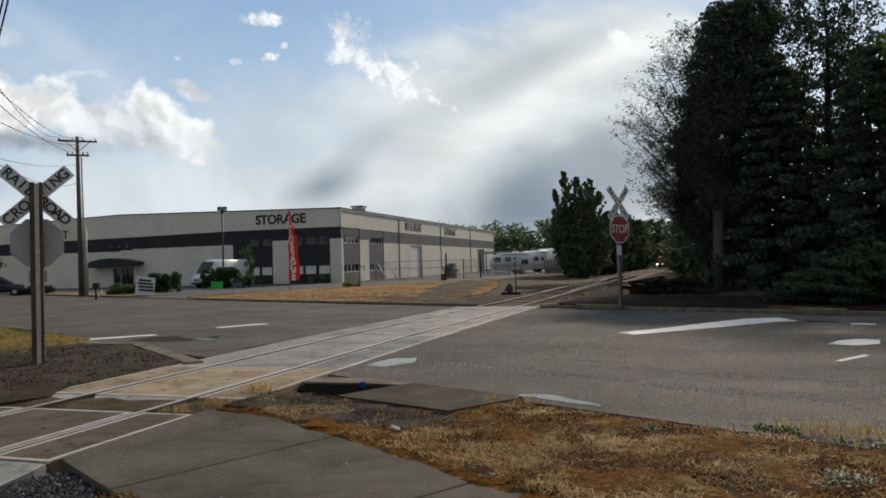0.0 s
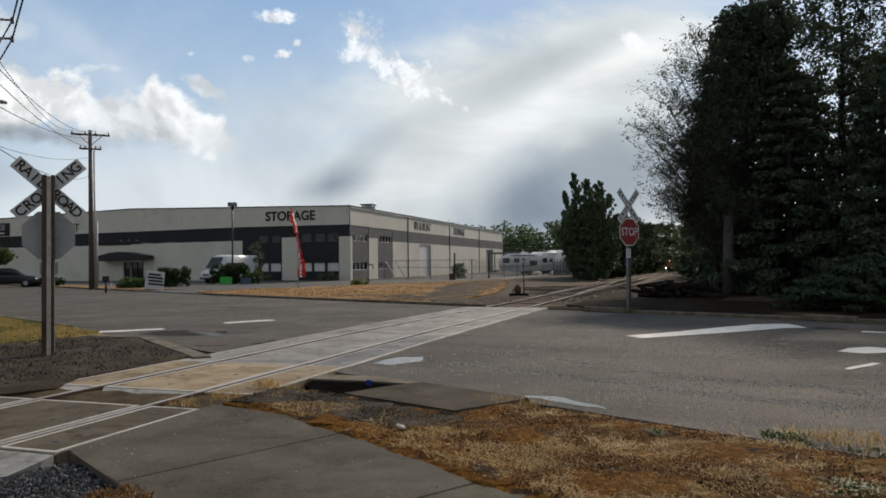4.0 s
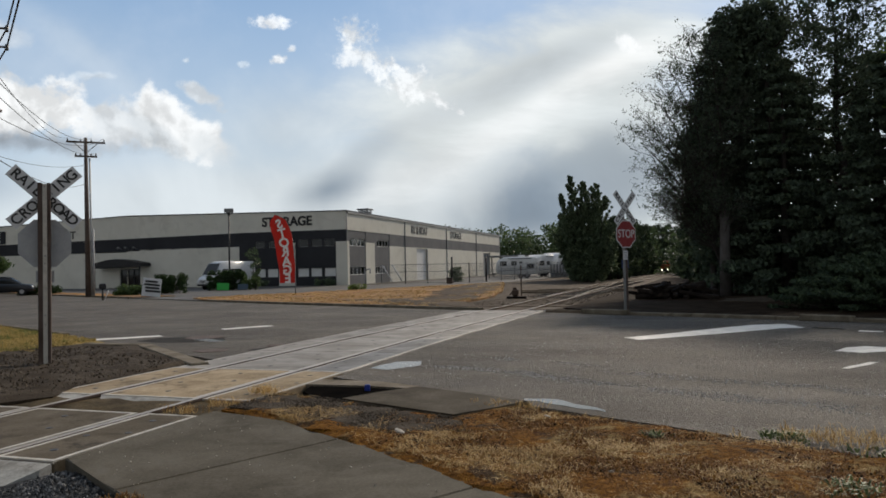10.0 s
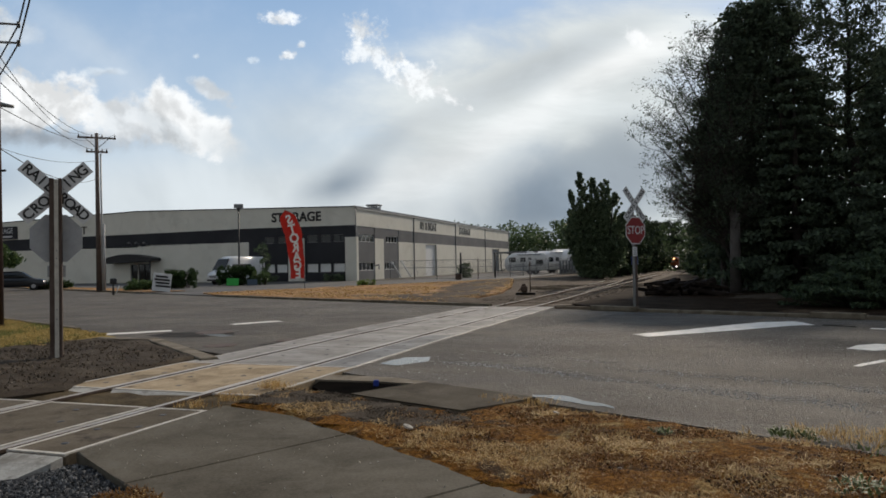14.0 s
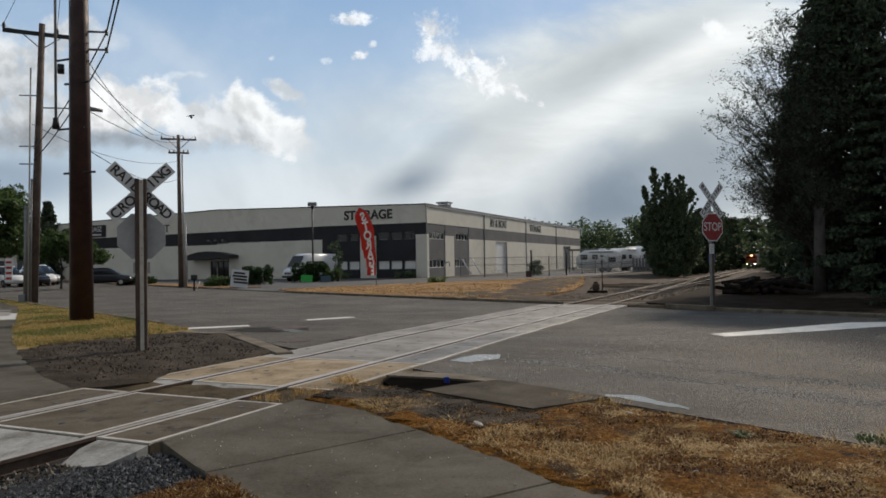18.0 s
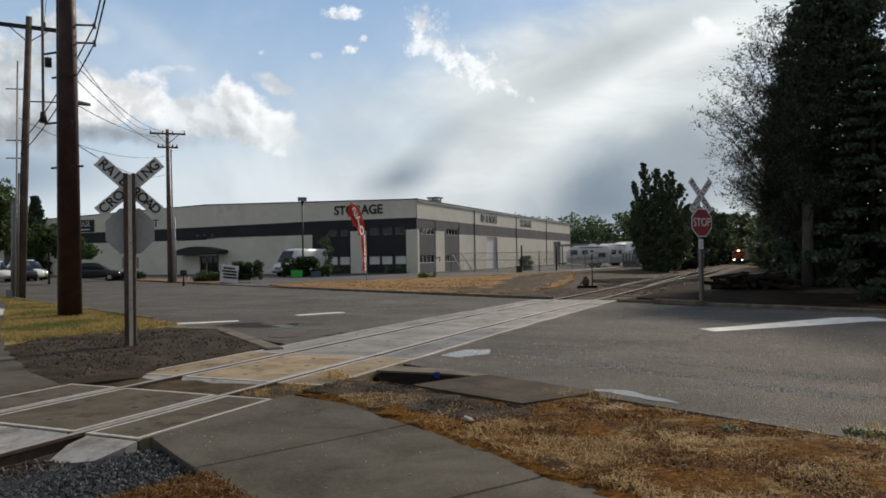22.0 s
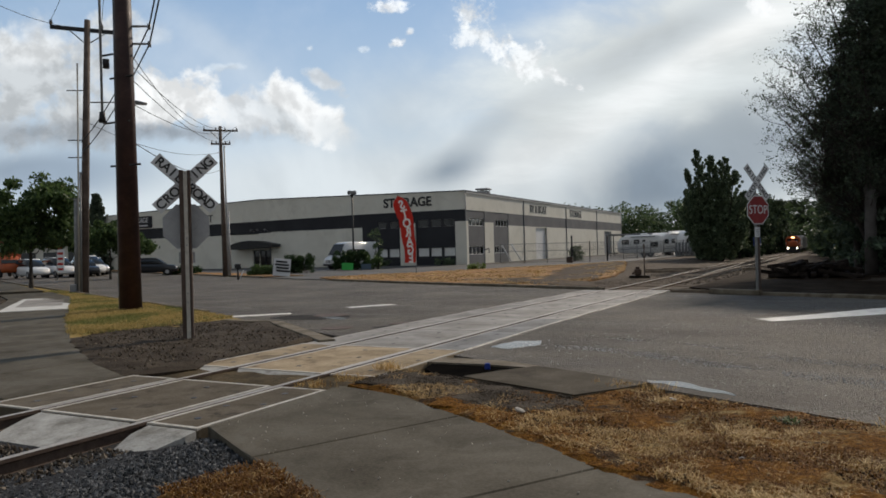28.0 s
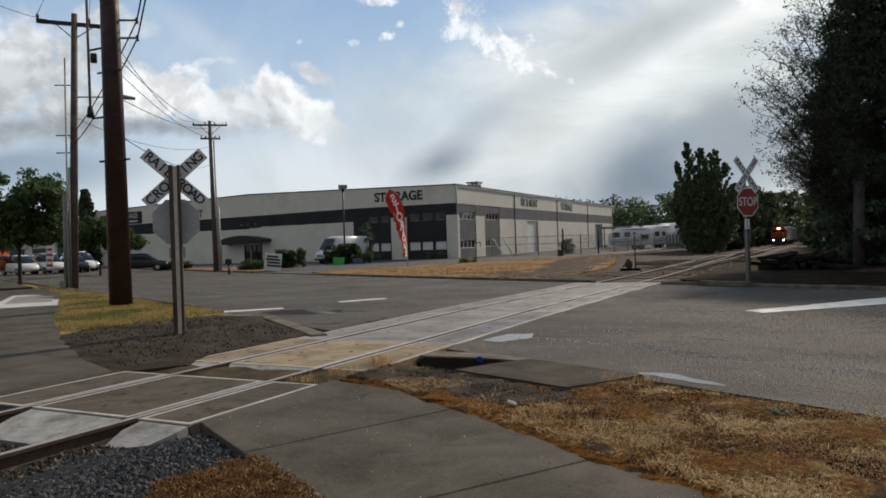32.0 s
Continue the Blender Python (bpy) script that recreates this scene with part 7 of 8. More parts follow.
def car(x, y, rz, material, label, tall=0.0, group="parked cars"):
    t = thing("car", label, "car", pose(x, y, terrain(x, y), 0, 0, rz), group)
    h = 1.45 + tall
    s = bmesh.new()
    shell(s, [(-2.25, section(0.72, 0.42, 0.85, 0.1)), (-2.15, section(0.86, 0.32, 0.98 + tall * 0.3, 0.12, 0.03)), (-0.9, section(0.9, 0.26, 1.0 + tall * 0.3, 0.1, 0.03)), (0.9, section(0.9, 0.26, 0.98 + tall * 0.3, 0.1, 0.03)), (1.9, section(0.86, 0.3, 0.86 + tall * 0.3, 0.12, 0.04)), (2.25, section(0.74, 0.36, 0.72 + tall * 0.2, 0.12, 0.03))])
    part("body", s, M[material], t)
    zc = 0.92 + tall * 0.3
    s = bmesh.new()
    shell(s, [(-1.85 - tall, section(0.72, zc, zc + 0.12, 0.03)), (-1.3 - tall, section(0.76, zc, h - 0.05, 0.06, 0.14)), (0.05, section(0.77, zc, h, 0.06, 0.15)), (0.55, section(0.76, zc, h - 0.08, 0.06, 0.14)), (1.2, section(0.72, zc, zc + 0.1, 0.03))])
    part("cabin", s, M["glass"], t, "dark glazed cabin")
    s = bmesh.new()
    shell(s, [(-1.35 - tall, section(0.6, h - 0.04, h + 0.0, 0.01)), (0.0, section(0.63, h - 0.03, h + 0.03, 0.01)), (0.45, section(0.6, h - 0.08, h - 0.03, 0.01))])
    part("roof_panel", s, M[material], t)
    for sg in (-1, 1):
        for x_ in (1.38, -1.38):
            wheel(t, x_, sg * 0.8, 0.32, 0.2)
        s = bmesh.new()
        box(s, 2.14, sg * 0.6, 0.58, 0.16, 0.3, 0.14, 0, 0.03)
        part("headlight", s, M["sign_white"], t)
        s = bmesh.new()
        box(s, -2.18, sg * 0.62, 0.72, 0.1, 0.26, 0.14, 0, 0.02)
        part("tail_light", s, M["sign_red"], t)
    return t


van(-42.0, 61.2, 258)
car(-54.6, 47.9, 40, "car_dark", "dark hatchback parked before the warehouse wall", 0.12)
car(-65.2, 43.4, -12, "car_white", "white car parked beyond the lawn", 0.3)
car(-64.2, 45.4, -12, "car_white", "white car with a dark bonnet shadow parked beyond the lawn", 0.4)
car(-64.6, 48.9, -14, "car_white", "white pickup-like car parked beyond the lawn", 0.5)
car(-66.2, 50.6, -14, "car_silver", "silver car parked beyond the lawn", 0.3)
car(-63.0, 47.2, -20, "car_dark", "dark car parked beyond the lawn", 0.2)
truck = thing("box_truck", "white and orange rental box truck parked across the road", "truck", pose(-69.5, 43.6, 0, 0, 0, -20))
s = bmesh.new()
box(s, -1.0, 0, 0.7, 4.6, 2.2, 2.1, 0, 0.06)
part("cargo_box", s, M["car_white"], truck)
s = bmesh.new()
box(s, -1.0, 0, 1.75, 4.62, 2.22, 0.75, 0, 0.03)
part("orange_band", s, M["loco_orange"], truck, "orange upper band")
s = bmesh.new()
shell(s, [(1.35, section(0.95, 0.45, 2.0, 0.12, 0.1)), (2.1, section(0.95, 0.45, 1.9, 0.12, 0.12)), (2.6, section(0.95, 0.45, 1.25, 0.12, 0.06)), (3.3, section(0.9, 0.45, 1.1, 0.12, 0.05))])
part("cab", s, M["loco_orange"], truck)
glass_quad(truck, [(2.14, -0.75, 1.82), (2.14, 0.75, 1.82), (2.6, 0.85, 1.3), (2.6, -0.85, 1.3)], "windscreen")
for sg in (-1, 1):
    for x_ in (2.5, -2.2):
        wheel(truck, x_, sg * 0.9, 0.4)
shop = thing("shop_building", "far low shop with a dark red roof edge", "building", pose(-105, 72, 0, 0, 0, 30))
s = bmesh.new()
box(s, 0, 0, -0.3, 26, 10, 4.2)
part("wall", s, M["wall_white"], shop)
s = bmesh.new()
box(s, 0, 0, 3.9, 28, 12, 0.7, 0, 0.1)
part("roof", s, M["clay"], shop)
for i in range(7):
    s = bmesh.new()
    box(s, -10.5 + 3.5 * i, -5.03, 0.6, 2.4, 0.1, 2.0)
    part("window", s, M["glass"], shop)


def trailer(x, y, rz, ln, h, label, nose=True):
    """A travel trailer: rounded shell, windows, decal stripe, awning, wheels."""
    z = terrain(x, y)
    t = thing("travel_trailer", label, "trailer", pose(x, y, z, 0, 0, rz), "parked trailers")
    a = ln / 2
    s = bmesh.new()
    st = [(-a, section(1.1, 0.9, h * 0.66, 0.2)), (-a + 0.35, section(1.2, 0.55, h * 0.86, 0.2)), (-a + 1.1, section(1.22, 0.5, h, 0.14)), (a - 0.5, section(1.22, 0.5, h, 0.12)), (a, section(1.2, 0.6, h - 0.25, 0.14))]
    shell(s, st)
    part("body", s, M["rv"], t)
    for px, w_, z_, h_ in ((-a + 1.0, 0.9, 1.65, 0.62), (-a + 2.4, 0.7, 1.7, 0.55), (-a + 3.3, 0.4, 1.95, 0.25), (a - 1.0, 0.9, 1.3, 0.6)):
        for sg in (-1, 1):
            s = bmesh.new()
            box(s, px, sg * 1.225, z_, w_, 0.03, h_, 0, 0.01)
            part("window", s, M["glass"], t)
    for z_, hh in ((1.05, 0.1), (1.32, 0.05)):
        s = bmesh.new()
        box(s, -0.2, -1.226, z_, ln * 0.8, 0.02, hh, 0, 0, 0, -3)
        part("stripe", s, M["rv_stripe"], t)
    s = bmesh.new()
    box(s, 0.4, -1.26, h - 0.28, ln * 0.55, 0.1, 0.1, 0, 0.02)
    part("awning_tube", s, M["dull_metal"], t)
    s = bmesh.new()
    box(s, 0.6, 0, h, 0.9, 0.7, 0.22, 0, 0.06)
    part("roof_unit", s, M["rv"], t)
    for sg in (-1, 1):
        for x_ in (0.5, 1.3):
            wheel(t, x_, sg * 1.05, 0.34)
    s = bmesh.new()
    box(s, -a - 0.5, 0, 0.5, 1.1, 0.12, 0.1)
    box(s, -a - 0.9, 0, 0.0, 0.1, 0.1, 0.6)
    part("hitch", s, M["black"], t)
    return t


trailer(-21.9, 97.8, 14, 5.6, 2.85, "white travel trailer with grey swoosh decals behind the fence")
trailer(-19.6, 106.0, 62, 6.4, 3.15, "tall white travel trailer parked askew")
trailer(-17.2, 108.5, 66, 6.8, 3.4, "tall white travel trailer parked askew")
trailer(-24.8, 112.0, 20, 6.0, 2.9, "white travel trailer in the yard row")
car(-15.3, 106.5, 70, "car_silver", "silver car among the trailers", 0.4)
shelter = thing("open_shelter", "low dark open shelter behind the trailers", "shelter", pose(-27.5, 121, 0, 0, 0, 5))
s = bmesh.new()
box(s, 0, 0, 3.0, 9, 6, 0.25, 0, 0.03)
part("roof", s, M["dull_metal"], shelter)
for x_ in (-4.2, 0, 4.2):
    for y_ in (-2.7, 2.7):
        s = bmesh.new()
        box(s, x_, y_, -0.3, 0.15, 0.15, 3.4)
        part("post", s, M["black"], shelter)

# ---- switch stand and tie pile ----
stand = thing("switch_stand", "rusty railway switch stand with a tall target mast", "switch stand", pose(-8.35, 38.0, terrain(-8.35, 38)))
s = bmesh.new()
box(s, -0.2, 0, -0.1, 1.0, 0.5, 0.2, 8, 0.02)
part("base", s, M["tie"], stand)
s = bmesh.new()
box(s, -0.28, 0, 0.1, 0.34, 0.3, 0.36, 20, 0.06)
box(s, -0.30, 0, 0.44, 0.2, 0.2, 0.12, 20, 0.04)
rod(s, (-0.35, 0, 0.4), (-0.6, 0.1, 0.16), 0.035, None, 6)
part("lever_box", s, M["rail"], stand, "dark rusty lever box")
s = bmesh.new()
rod(s, (0.05, 0, 0.0), (0.05, 0, 1.7), 0.03, 0.025, 8)
box(s, 0.05, 0, 1.45, 0.10, 0.03, 0.26, 60, 0.01)
part("mast", s, M["rail"], stand)

rnd = random.Random(17)
base_tie = None
for i in range(51):
    lay = i // 17
    f = (i % 17) / 16
    x_ = -2.0 + (2.9 - 0.5 * lay) * f + rnd.uniform(-.35, .35) + 0.2 * lay
    y_ = 34.6 + rnd.uniform(-0.9, 0.9) + 0.2 * lay
    z_ = terrain(x_, y_) + 0.14 + 0.19 * lay + rnd.uniform(-.04, .12)
    m_ = pose(x_, y_, z_, rnd.uniform(-14, 14), rnd.uniform(-16, 16), rnd.choice((rnd.uniform(-35, 35), rnd.uniform(40, 110))))
    if base_tie is None:
        s = bmesh.new()
        box(s, 0, 0, -0.08, 1.45, 0.2, 0.15, 0, 0.02)
        base_tie = part("old_tie", s, M["tie"])
        base_tie.matrix_world = m_
        tagged(base_tie, "old dark tie thrown on a heap beside the line", "railway tie", "heap of ties")
    else:
        copy_thing(base_tie, m_)

# ---- the train ----
LOCO = thing("locomotive", "orange diesel locomotive with three lit headlamps", "locomotive", pose(XC, 225, terrain(XC, 225)))
s = bmesh.new()
box(s, 0, 9.0, 0.95, 2.9, 18.0, 0.55, 0, 0.04)
part("frame", s, M["loco_black"], LOCO)
s = bmesh.new()
box(s, 0, 1.1, 1.5, 2.0, 2.0, 1.35, 0, 0.22)
part("nose", s, M["loco_orange"], LOCO)
s = bmesh.new()
plate(s, [(-1.5, 1.5), (1.5, 1.5), (1.5, 3.35), (0.95, 3.95), (-0.95, 3.95), (-1.5, 3.35)], 2.1, 4.6)
cab = part("cab", s, M["loco_orange"], LOCO)
for sg in (-1, 1):
    s = bmesh.new()
    box(s, sg * 0.75, 2.08, 2.75, 0.85, 0.05, 0.55, 0, 0.03)
    part("windscreen", s, M["glass"], cab)
    s = bmesh.new()
    box(s, sg * 1.5, 3.3, 2.5, 0.05, 1.4, 0.65, 0, 0.02)
    part("cab_window", s, M["glass"], cab)
s = bmesh.new()
box(s, 0, 10.8, 1.5, 1.9, 12.2, 2.3, 0, 0.15)
part("engine_hood", s, M["loco_orange"], LOCO)
s = bmesh.new()
box(s, 0, 0.25, 0.2, 2.7, 0.5, 0.9, 0, 0.05)
part("pilot", s, M["loco_black"], LOCO)
s = bmesh.new()
rod(s, (0, -0.2, 0.85), (0, 0.3, 0.85), 0.14, None, 8)
part("coupler", s, M["rail"], LOCO)
s = bmesh.new()
rod(s, (-0.14, 2.02, 3.62), (-0.14, 2.1, 3.62), 0.2, None, 12)
rod(s, (0.14, 2.02, 3.62), (0.14, 2.1, 3.62), 0.2, None, 12)
part("headlamp", s, M["headlamp_warm"], LOCO, "lit warm headlamp above the windscreens")
for sg in (-1, 1):
    s = bmesh.new()
    rod(s, (sg * 0.95, -0.06, 1.2), (sg * 0.95, 0.1, 1.2), 0.17, None, 12)
    part("ditch_lamp", s, M["headlamp"], LOCO, "bright lit ditch lamp")
    s = bmesh.new()
    for y_ in (0.4, 4.8, 8.0, 11.0, 14.0, 17.0):
        rod(s, (sg * 1.38, y_, 1.5), (sg * 1.38, y_, 2.5), 0.02, None, 5)
    rod(s, (sg * 1.38, 0.4, 2.5), (sg * 1.38, 17.0, 2.5), 0.02, None, 5)
    part("handrail", s, M["sign_white"], LOCO)
for y_ in (2.4, 5.0, 13.0, 15.6):
    for sg in (-1, 1):
        s = bmesh.new()
        rod(s, (sg * 0.68, y_, 0.5), (sg * 0.8, y_, 0.5), 0.5, None, 18)
        part("wheel", s, M["rail"], LOCO)
for y_ in (3.7, 14.3):
    s = bmesh.new()
    box(s, 0, y_, 0.35, 2.3, 4.0, 0.55, 0, 0.05)
    part("truck", s, M["loco_black"], LOCO)
TRAIN = [(LOCO, 0.0)]
for i in range(3):
    c = thing("freight_car", "pale grey covered freight car behind the engine", "freight car", pose(XC, 225 + 19 + 17.2 * i, 0), "freight cars")
    s = bmesh.new()
    box(s, 0, 8.0, 1.0, 3.0, 15.4, 3.3, 0, 0.12)
    part("body", s, M["boxcar"], c)
    for k in range(12):
        for sg in (-1, 1):
            s = bmesh.new()
            box(s, sg * 1.53, 0.8 + 1.3 * k, 1.05, 0.08, 0.1, 3.15)
            part("rib", s, M["boxcar"], c)
    for y_ in (2.0, 14.0):
        s = bmesh.new()
        box(s, 0, y_, 0.3, 2.2, 2.6, 0.5, 0, 0.05)
        part("truck", s, M["loco_black"], c)
        for dy in (-0.85, 0.85):
            for sg in (-1, 1):
                s = bmesh.new()
                rod(s, (sg * 0.68, y_ + dy, 0.45), (sg * 0.8, y_ + dy, 0.45), 0.45, None, 16)
                part("wheel", s, M["rail"], c)
    TRAIN.append((c, 19 + 17.2 * i))

for c, _ in TRAIN:
    c.scale = (0.86, 1.0, 0.85)      # a small branch-line engine and its cars

# ---- the feather flag ----
FLAG_SEAT = pose(-27.1, 47.9, terrain(-27.1, 47.9) + 0.02, 0, 0, 30.6)
FLAG = thing("feather_flag", "tall red feather flag with white mirrored lettering", "flag", FLAG_SEAT)
s = bmesh.new()
rod(s, (0, 0, -0.1), (0, 0, 1.0), 0.03, 0.025, 8)
PB = [(0.0, 1.0), (-0.02, 2.0), (-0.08, 3.0), (-0.18, 4.0), (-0.32, 4.6), (-0.62, 5.25), (-1.0, 5.52), (-1.42, 5.65)]
for (xa, za), (xb, zb) in zip(PB, PB[1:]):
    rod(s, (xa, 0, za), (xb, 0, zb), 0.02, 0.016, 6)
part("pole", s, M["dull_metal"], FLAG, "thin bowed flag pole")


def pole_x(z):
    for (xa, za), (xb, zb) in zip(PB, PB[1:]):
        if za <= z <= zb:
            return xa + (xb - xa) * (z - za) / (zb - za)
    return PB[-1][0]


def free_x(z):
    """The free edge: nearly straight, drawn in to the tip."""
    if z < 4.6:
        return pole_x(z) - 1.14 - 0.07 * (z - 1.0)
    return -1.71 - 0.07 * smooth01(4.6, 5.1, z) + 0.33 * smooth01(5.05, 5.65, z)


FLAG_PARTS = []
ZS = [0.72, 1.32, 1.94, 2.6, 3.26, 3.92, 4.6, 5.64]
for z0, z1, text in zip(ZS, ZS[1:], "EGAROTS"):
    k = 5
    s = bmesh.new()
    ax = pole_x(max(1.0, (z0 + z1) / 2)) if z0 < 4 else pole_x(4.3)
    rows_ = []
    for i in range(k + 1):
        z = z0 + (z1 - z0) * i / k
        a, b = free_x(max(z, 1.0)), pole_x(max(z, 1.0))
        rows_.append([(a + (b - a) * j / 6 - ax, 0.05 * math.sin(3 * z + 5 * j / 6), z) for j in range(7)])
    for off, flip in ((-0.004, False), (0.004, True)):
        vs_ = [[s.verts.new((x, y + off, z)) for x, y, z in r] for r in rows_]
        for i in range(k):
            for j in range(6):
                q = (vs_[i][j], vs_[i][j + 1], vs_[i + 1][j + 1], vs_[i + 1][j])
                f = s.faces.new(q[::-1] if flip else q)
                f.smooth = True
    # the section turns about the pole's own slope
    za, zb = max(1.0, z0), min(5.45, max(1.2, z1))
    slope = math.degrees(math.atan2(pole_x(zb) - pole_x(za), zb - za))
    seat_ = pose(pole_x((za + zb) / 2) - ax, 0, (za + zb) / 2, 0, slope, 0)
    s.transform(seat_.inverted())
    o = part("banner", s, M["flag_red"], FLAG, "red cloth banner section")
    o.matrix_local = pose(ax, 0, 0) @ seat_
    step_ = (z1 - z0) / len(text)
    for i, ch in enumerate(text):
        z = z0 + step_ * (0.5 if z0 < 4.5 else 0.32)
        mid = (free_x(z) + pole_x(z)) / 2 - ax
        tilt = math.degrees(math.atan2(pole_x(min(5.5, z + 0.3)) - pole_x(max(1.0, z - 0.3)), 0.6))
        for y_, turn in ((-0.07, 180), (0.07, 180)):
            letters(ch, 0.9, M["flag_white"], o, seat_.inverted() @ pose(mid, y_, z) @ pose(0, 0, 0, 0, tilt, 0) @ Matrix.Diagonal((-1, 1, 1, 1)) @ RX, 0.004, 1.0, "letter", 0.03)
    FLAG_PARTS.append((o, pose(ax, 0, 0) @ seat_, (z0 + z1) / 2))

s_flag = thing("feather_flag", "slim faded red and white feather flag by the parking", "flag", pose(-54.75, 38.6, 0, 0, 0, 35))
s = bmesh.new()
rod(s, (0, 0, -0.1), (0, 0, 4.0), 0.03, 0.02, 6)
part("pole", s, M["dull_metal"], s_flag)
s = bmesh.new()
plate(s, [(0, 0.5), (0.5, 0.5), (0.62, 2.0), (0.5, 3.0), (0.0, 3.4)], -0.01, 0.01)
o = part("banner", s, M["rv"], s_flag, "pale banner cloth")
for i in range(6):
    s = bmesh.new()
    box(s, 0.28, -0.015, 0.65 + 0.42 * i, 0.42, 0.006, 0.18)
    part("writing_bar", s, M["flag_red"], o)

# ---- a bird ----
BIRD = thing("bird", "small dark bird crossing the sky", "bird", pose(-60, 15, 8))
s = bmesh.new()
bmesh.ops.create_icosphere(s, subdivisions=2, radius=1, matrix=Matrix.Diagonal((0.16, 0.05, 0.05, 1)))
bmesh.ops.create_icosphere(s, subdivisions=1, radius=0.04, matrix=Matrix.Translation((0.17, 0, 0.01)))
part("body", s, M["black"], BIRD, smooth=True)
WINGS = []
for sg in (-1, 1):
    s = bmesh.new()
    prism(s, [(0.08, 0.0), (-0.08, 0.0), (-0.06, sg * 0.2), (-0.02, sg * 0.38), (0.06, sg * 0.22)][::sg], -0.004, 0.004)
    WINGS.append((part("wing", s, M["black"], BIRD), sg))
s = bmesh.new()
prism(s, [(-0.12, -0.02), (-0.26, -0.06), (-0.26, 0.06), (-0.12, 0.02)][::-1], -0.003, 0.003)
part("tail", s, M["black"], BIRD)


# ---- fine ground cover ----
def inside(p, poly):
    x, y = p
    c = False
    n = len(poly)
    for i in range(n):
        x0, y0 = poly[i]
        x1, y1 = poly[(i + 1) % n]
        if (y0 > y) != (y1 > y) and x < (x1 - x0) * (y - y0) / (y1 - y0) + x0:
            c = not c
    return c


def blades(name, label, spots, material, seed, tall=0.09, width=0.006, per=7, lie=1.2, z_add=0.0):
    """Tufts of thin bent blades standing at the spots (x, y, scale)."""
    g = np.random.default_rng(seed)
    vs, fs = [], []
    for x, y, k in spots:
        z = terrain(x, y) + z_add
        for _ in range(per):
            a = g.uniform(0, 2 * math.pi)
            h = tall * k * g.uniform(0.5, 1.3)
            out = h * lie * g.uniform(0.3, 1.2)
            bx, by = x + g.normal(0, 0.03), y + g.normal(0, 0.03)
            dx, dy = math.cos(a), math.sin(a)
            w_ = width * (0.7 + 0.6 * g.random())
            i = len(vs)
            vs += [(bx - dy * w_, by + dx * w_, z), (bx + dy * w_, by - dx * w_, z), (bx + dx * out * 0.5 + dy * w_ * 0.7, by + dy * out * 0.5 - dx * w_ * 0.7, z + h * 0.75), (bx + dx * out * 0.5 - dy * w_ * 0.7, by + dy * out * 0.5 + dx * w_ * 0.7, z + h * 0.75), (bx + dx * out, by + dy * out, z + h * (0.75 if lie > 1 else 1.0))]
            fs += [(i, i + 1, i + 2, i + 3), (i + 3, i + 2, i + 4)]
    me = bpy.data.meshes.new(name)
    me.from_pydata(vs, [], fs)
    me.materials.append(material)
    return tagged(new(name, me), label, "", "", "stuff")


VERGE = [(-4.8, 7.0), (-3.94, 6.65), (-2.57, 5.85), (-1.34, 4.97), (3.6, 2.1), (6.6, 0.3), er(8, R_NEAR - 0.2), er(2.0, R_NEAR - 0.2), (-2.05, 7.75), (-2.3, 6.9), (-3.8, 7.5), (-4.7, 7.95)]
rnd = random.Random(44)
dry, brown, strands = [], [], []
while len(dry) + len(brown) < 15000:
    p = (rnd.uniform(-4.8, 6.6), rnd.uniform(0.3, 8.0))
    if not inside(p, VERGE):
        continue
    f = noise.noise(Vector((p[0] * 1.1, p[1] * 1.1, 2.0))) + 0.6 * noise.noise(Vector((p[0] * 3, p[1] * 3, 9.0)))
    if p[0] < -2.9 and f < 0.35:
        continue
    # pale thatch gathers along the footway, moss and soil lie towards the kerb
    edge = 0.75 * smooth01(0.95, 0.0, (p[0] + 1.34) * 0.5 + (p[1] - 4.9) * 0.866)
    f += edge + rnd.uniform(-.2, .2)
    if f > 0.36:
        dry.append((p[0], p[1], rnd.uniform(0.6, 1.4)))
        if rnd.random() < 0.6:
            strands.append((p[0], p[1], rnd.uniform(0.6, 1.5)))
    elif f > -0.35 or rnd.random() < 0.4:
        brown.append((p[0], p[1], rnd.uniform(0.6, 1.4)))
        if rnd.random() < 0.16:
            strands.append((p[0], p[1], rnd.uniform(0.5, 1.2)))
SHOULDER = [(-3.6, 4.1), (-2.72, 3.6), (-2.1, 3.2), (-2.8, 2.4), (-3.8, 3.4), (-3.72, 3.9)]
for _ in range(2600):
    p = (rnd.uniform(-3.8, -2.1), rnd.uniform(2.4, 4.1))
    if inside(p, SHOULDER):
        brown.append((p[0], p[1], rnd.uniform(0.6, 1.4)))
        if rnd.random() < 0.2:
            strands.append((p[0], p[1], rnd.uniform(0.4, 1.0)))
blades("straw_grass", "short straw-coloured dead grass on the verge", dry, M["straw"], 1, 0.032, 0.0038, 7, 2.2, 0.022)
blades("straw_strands", "long pale dead grass blades lying across the verge", strands, M["straw"], 16, 0.018, 0.0024, 6, 4.5, 0.032)
blades("brown_moss", "matted rusty brown moss and dead grass", brown, M["straw_brown"], 2, 0.024, 0.005, 7, 1.8, 0.022)
tufts = []
for cx, cy, n_, sp in ((-5.0, 7.15, 22, 0.16), (-5.0, 8.0, 26, 0.1), (1.35, 6.75, 60, 0.4), (0.9, 6.95, 20, 0.2), (-5.2, 6.7, 14, 0.12), (-1.9, 7.7, 20, 0.2), (2.4, 6.2, 60, 0.5)):
    for _ in range(n_):
        tufts.append((cx + rnd.gauss(0, sp), cy + rnd.gauss(0, sp * 0.5), rnd.uniform(0.7, 1.4)))
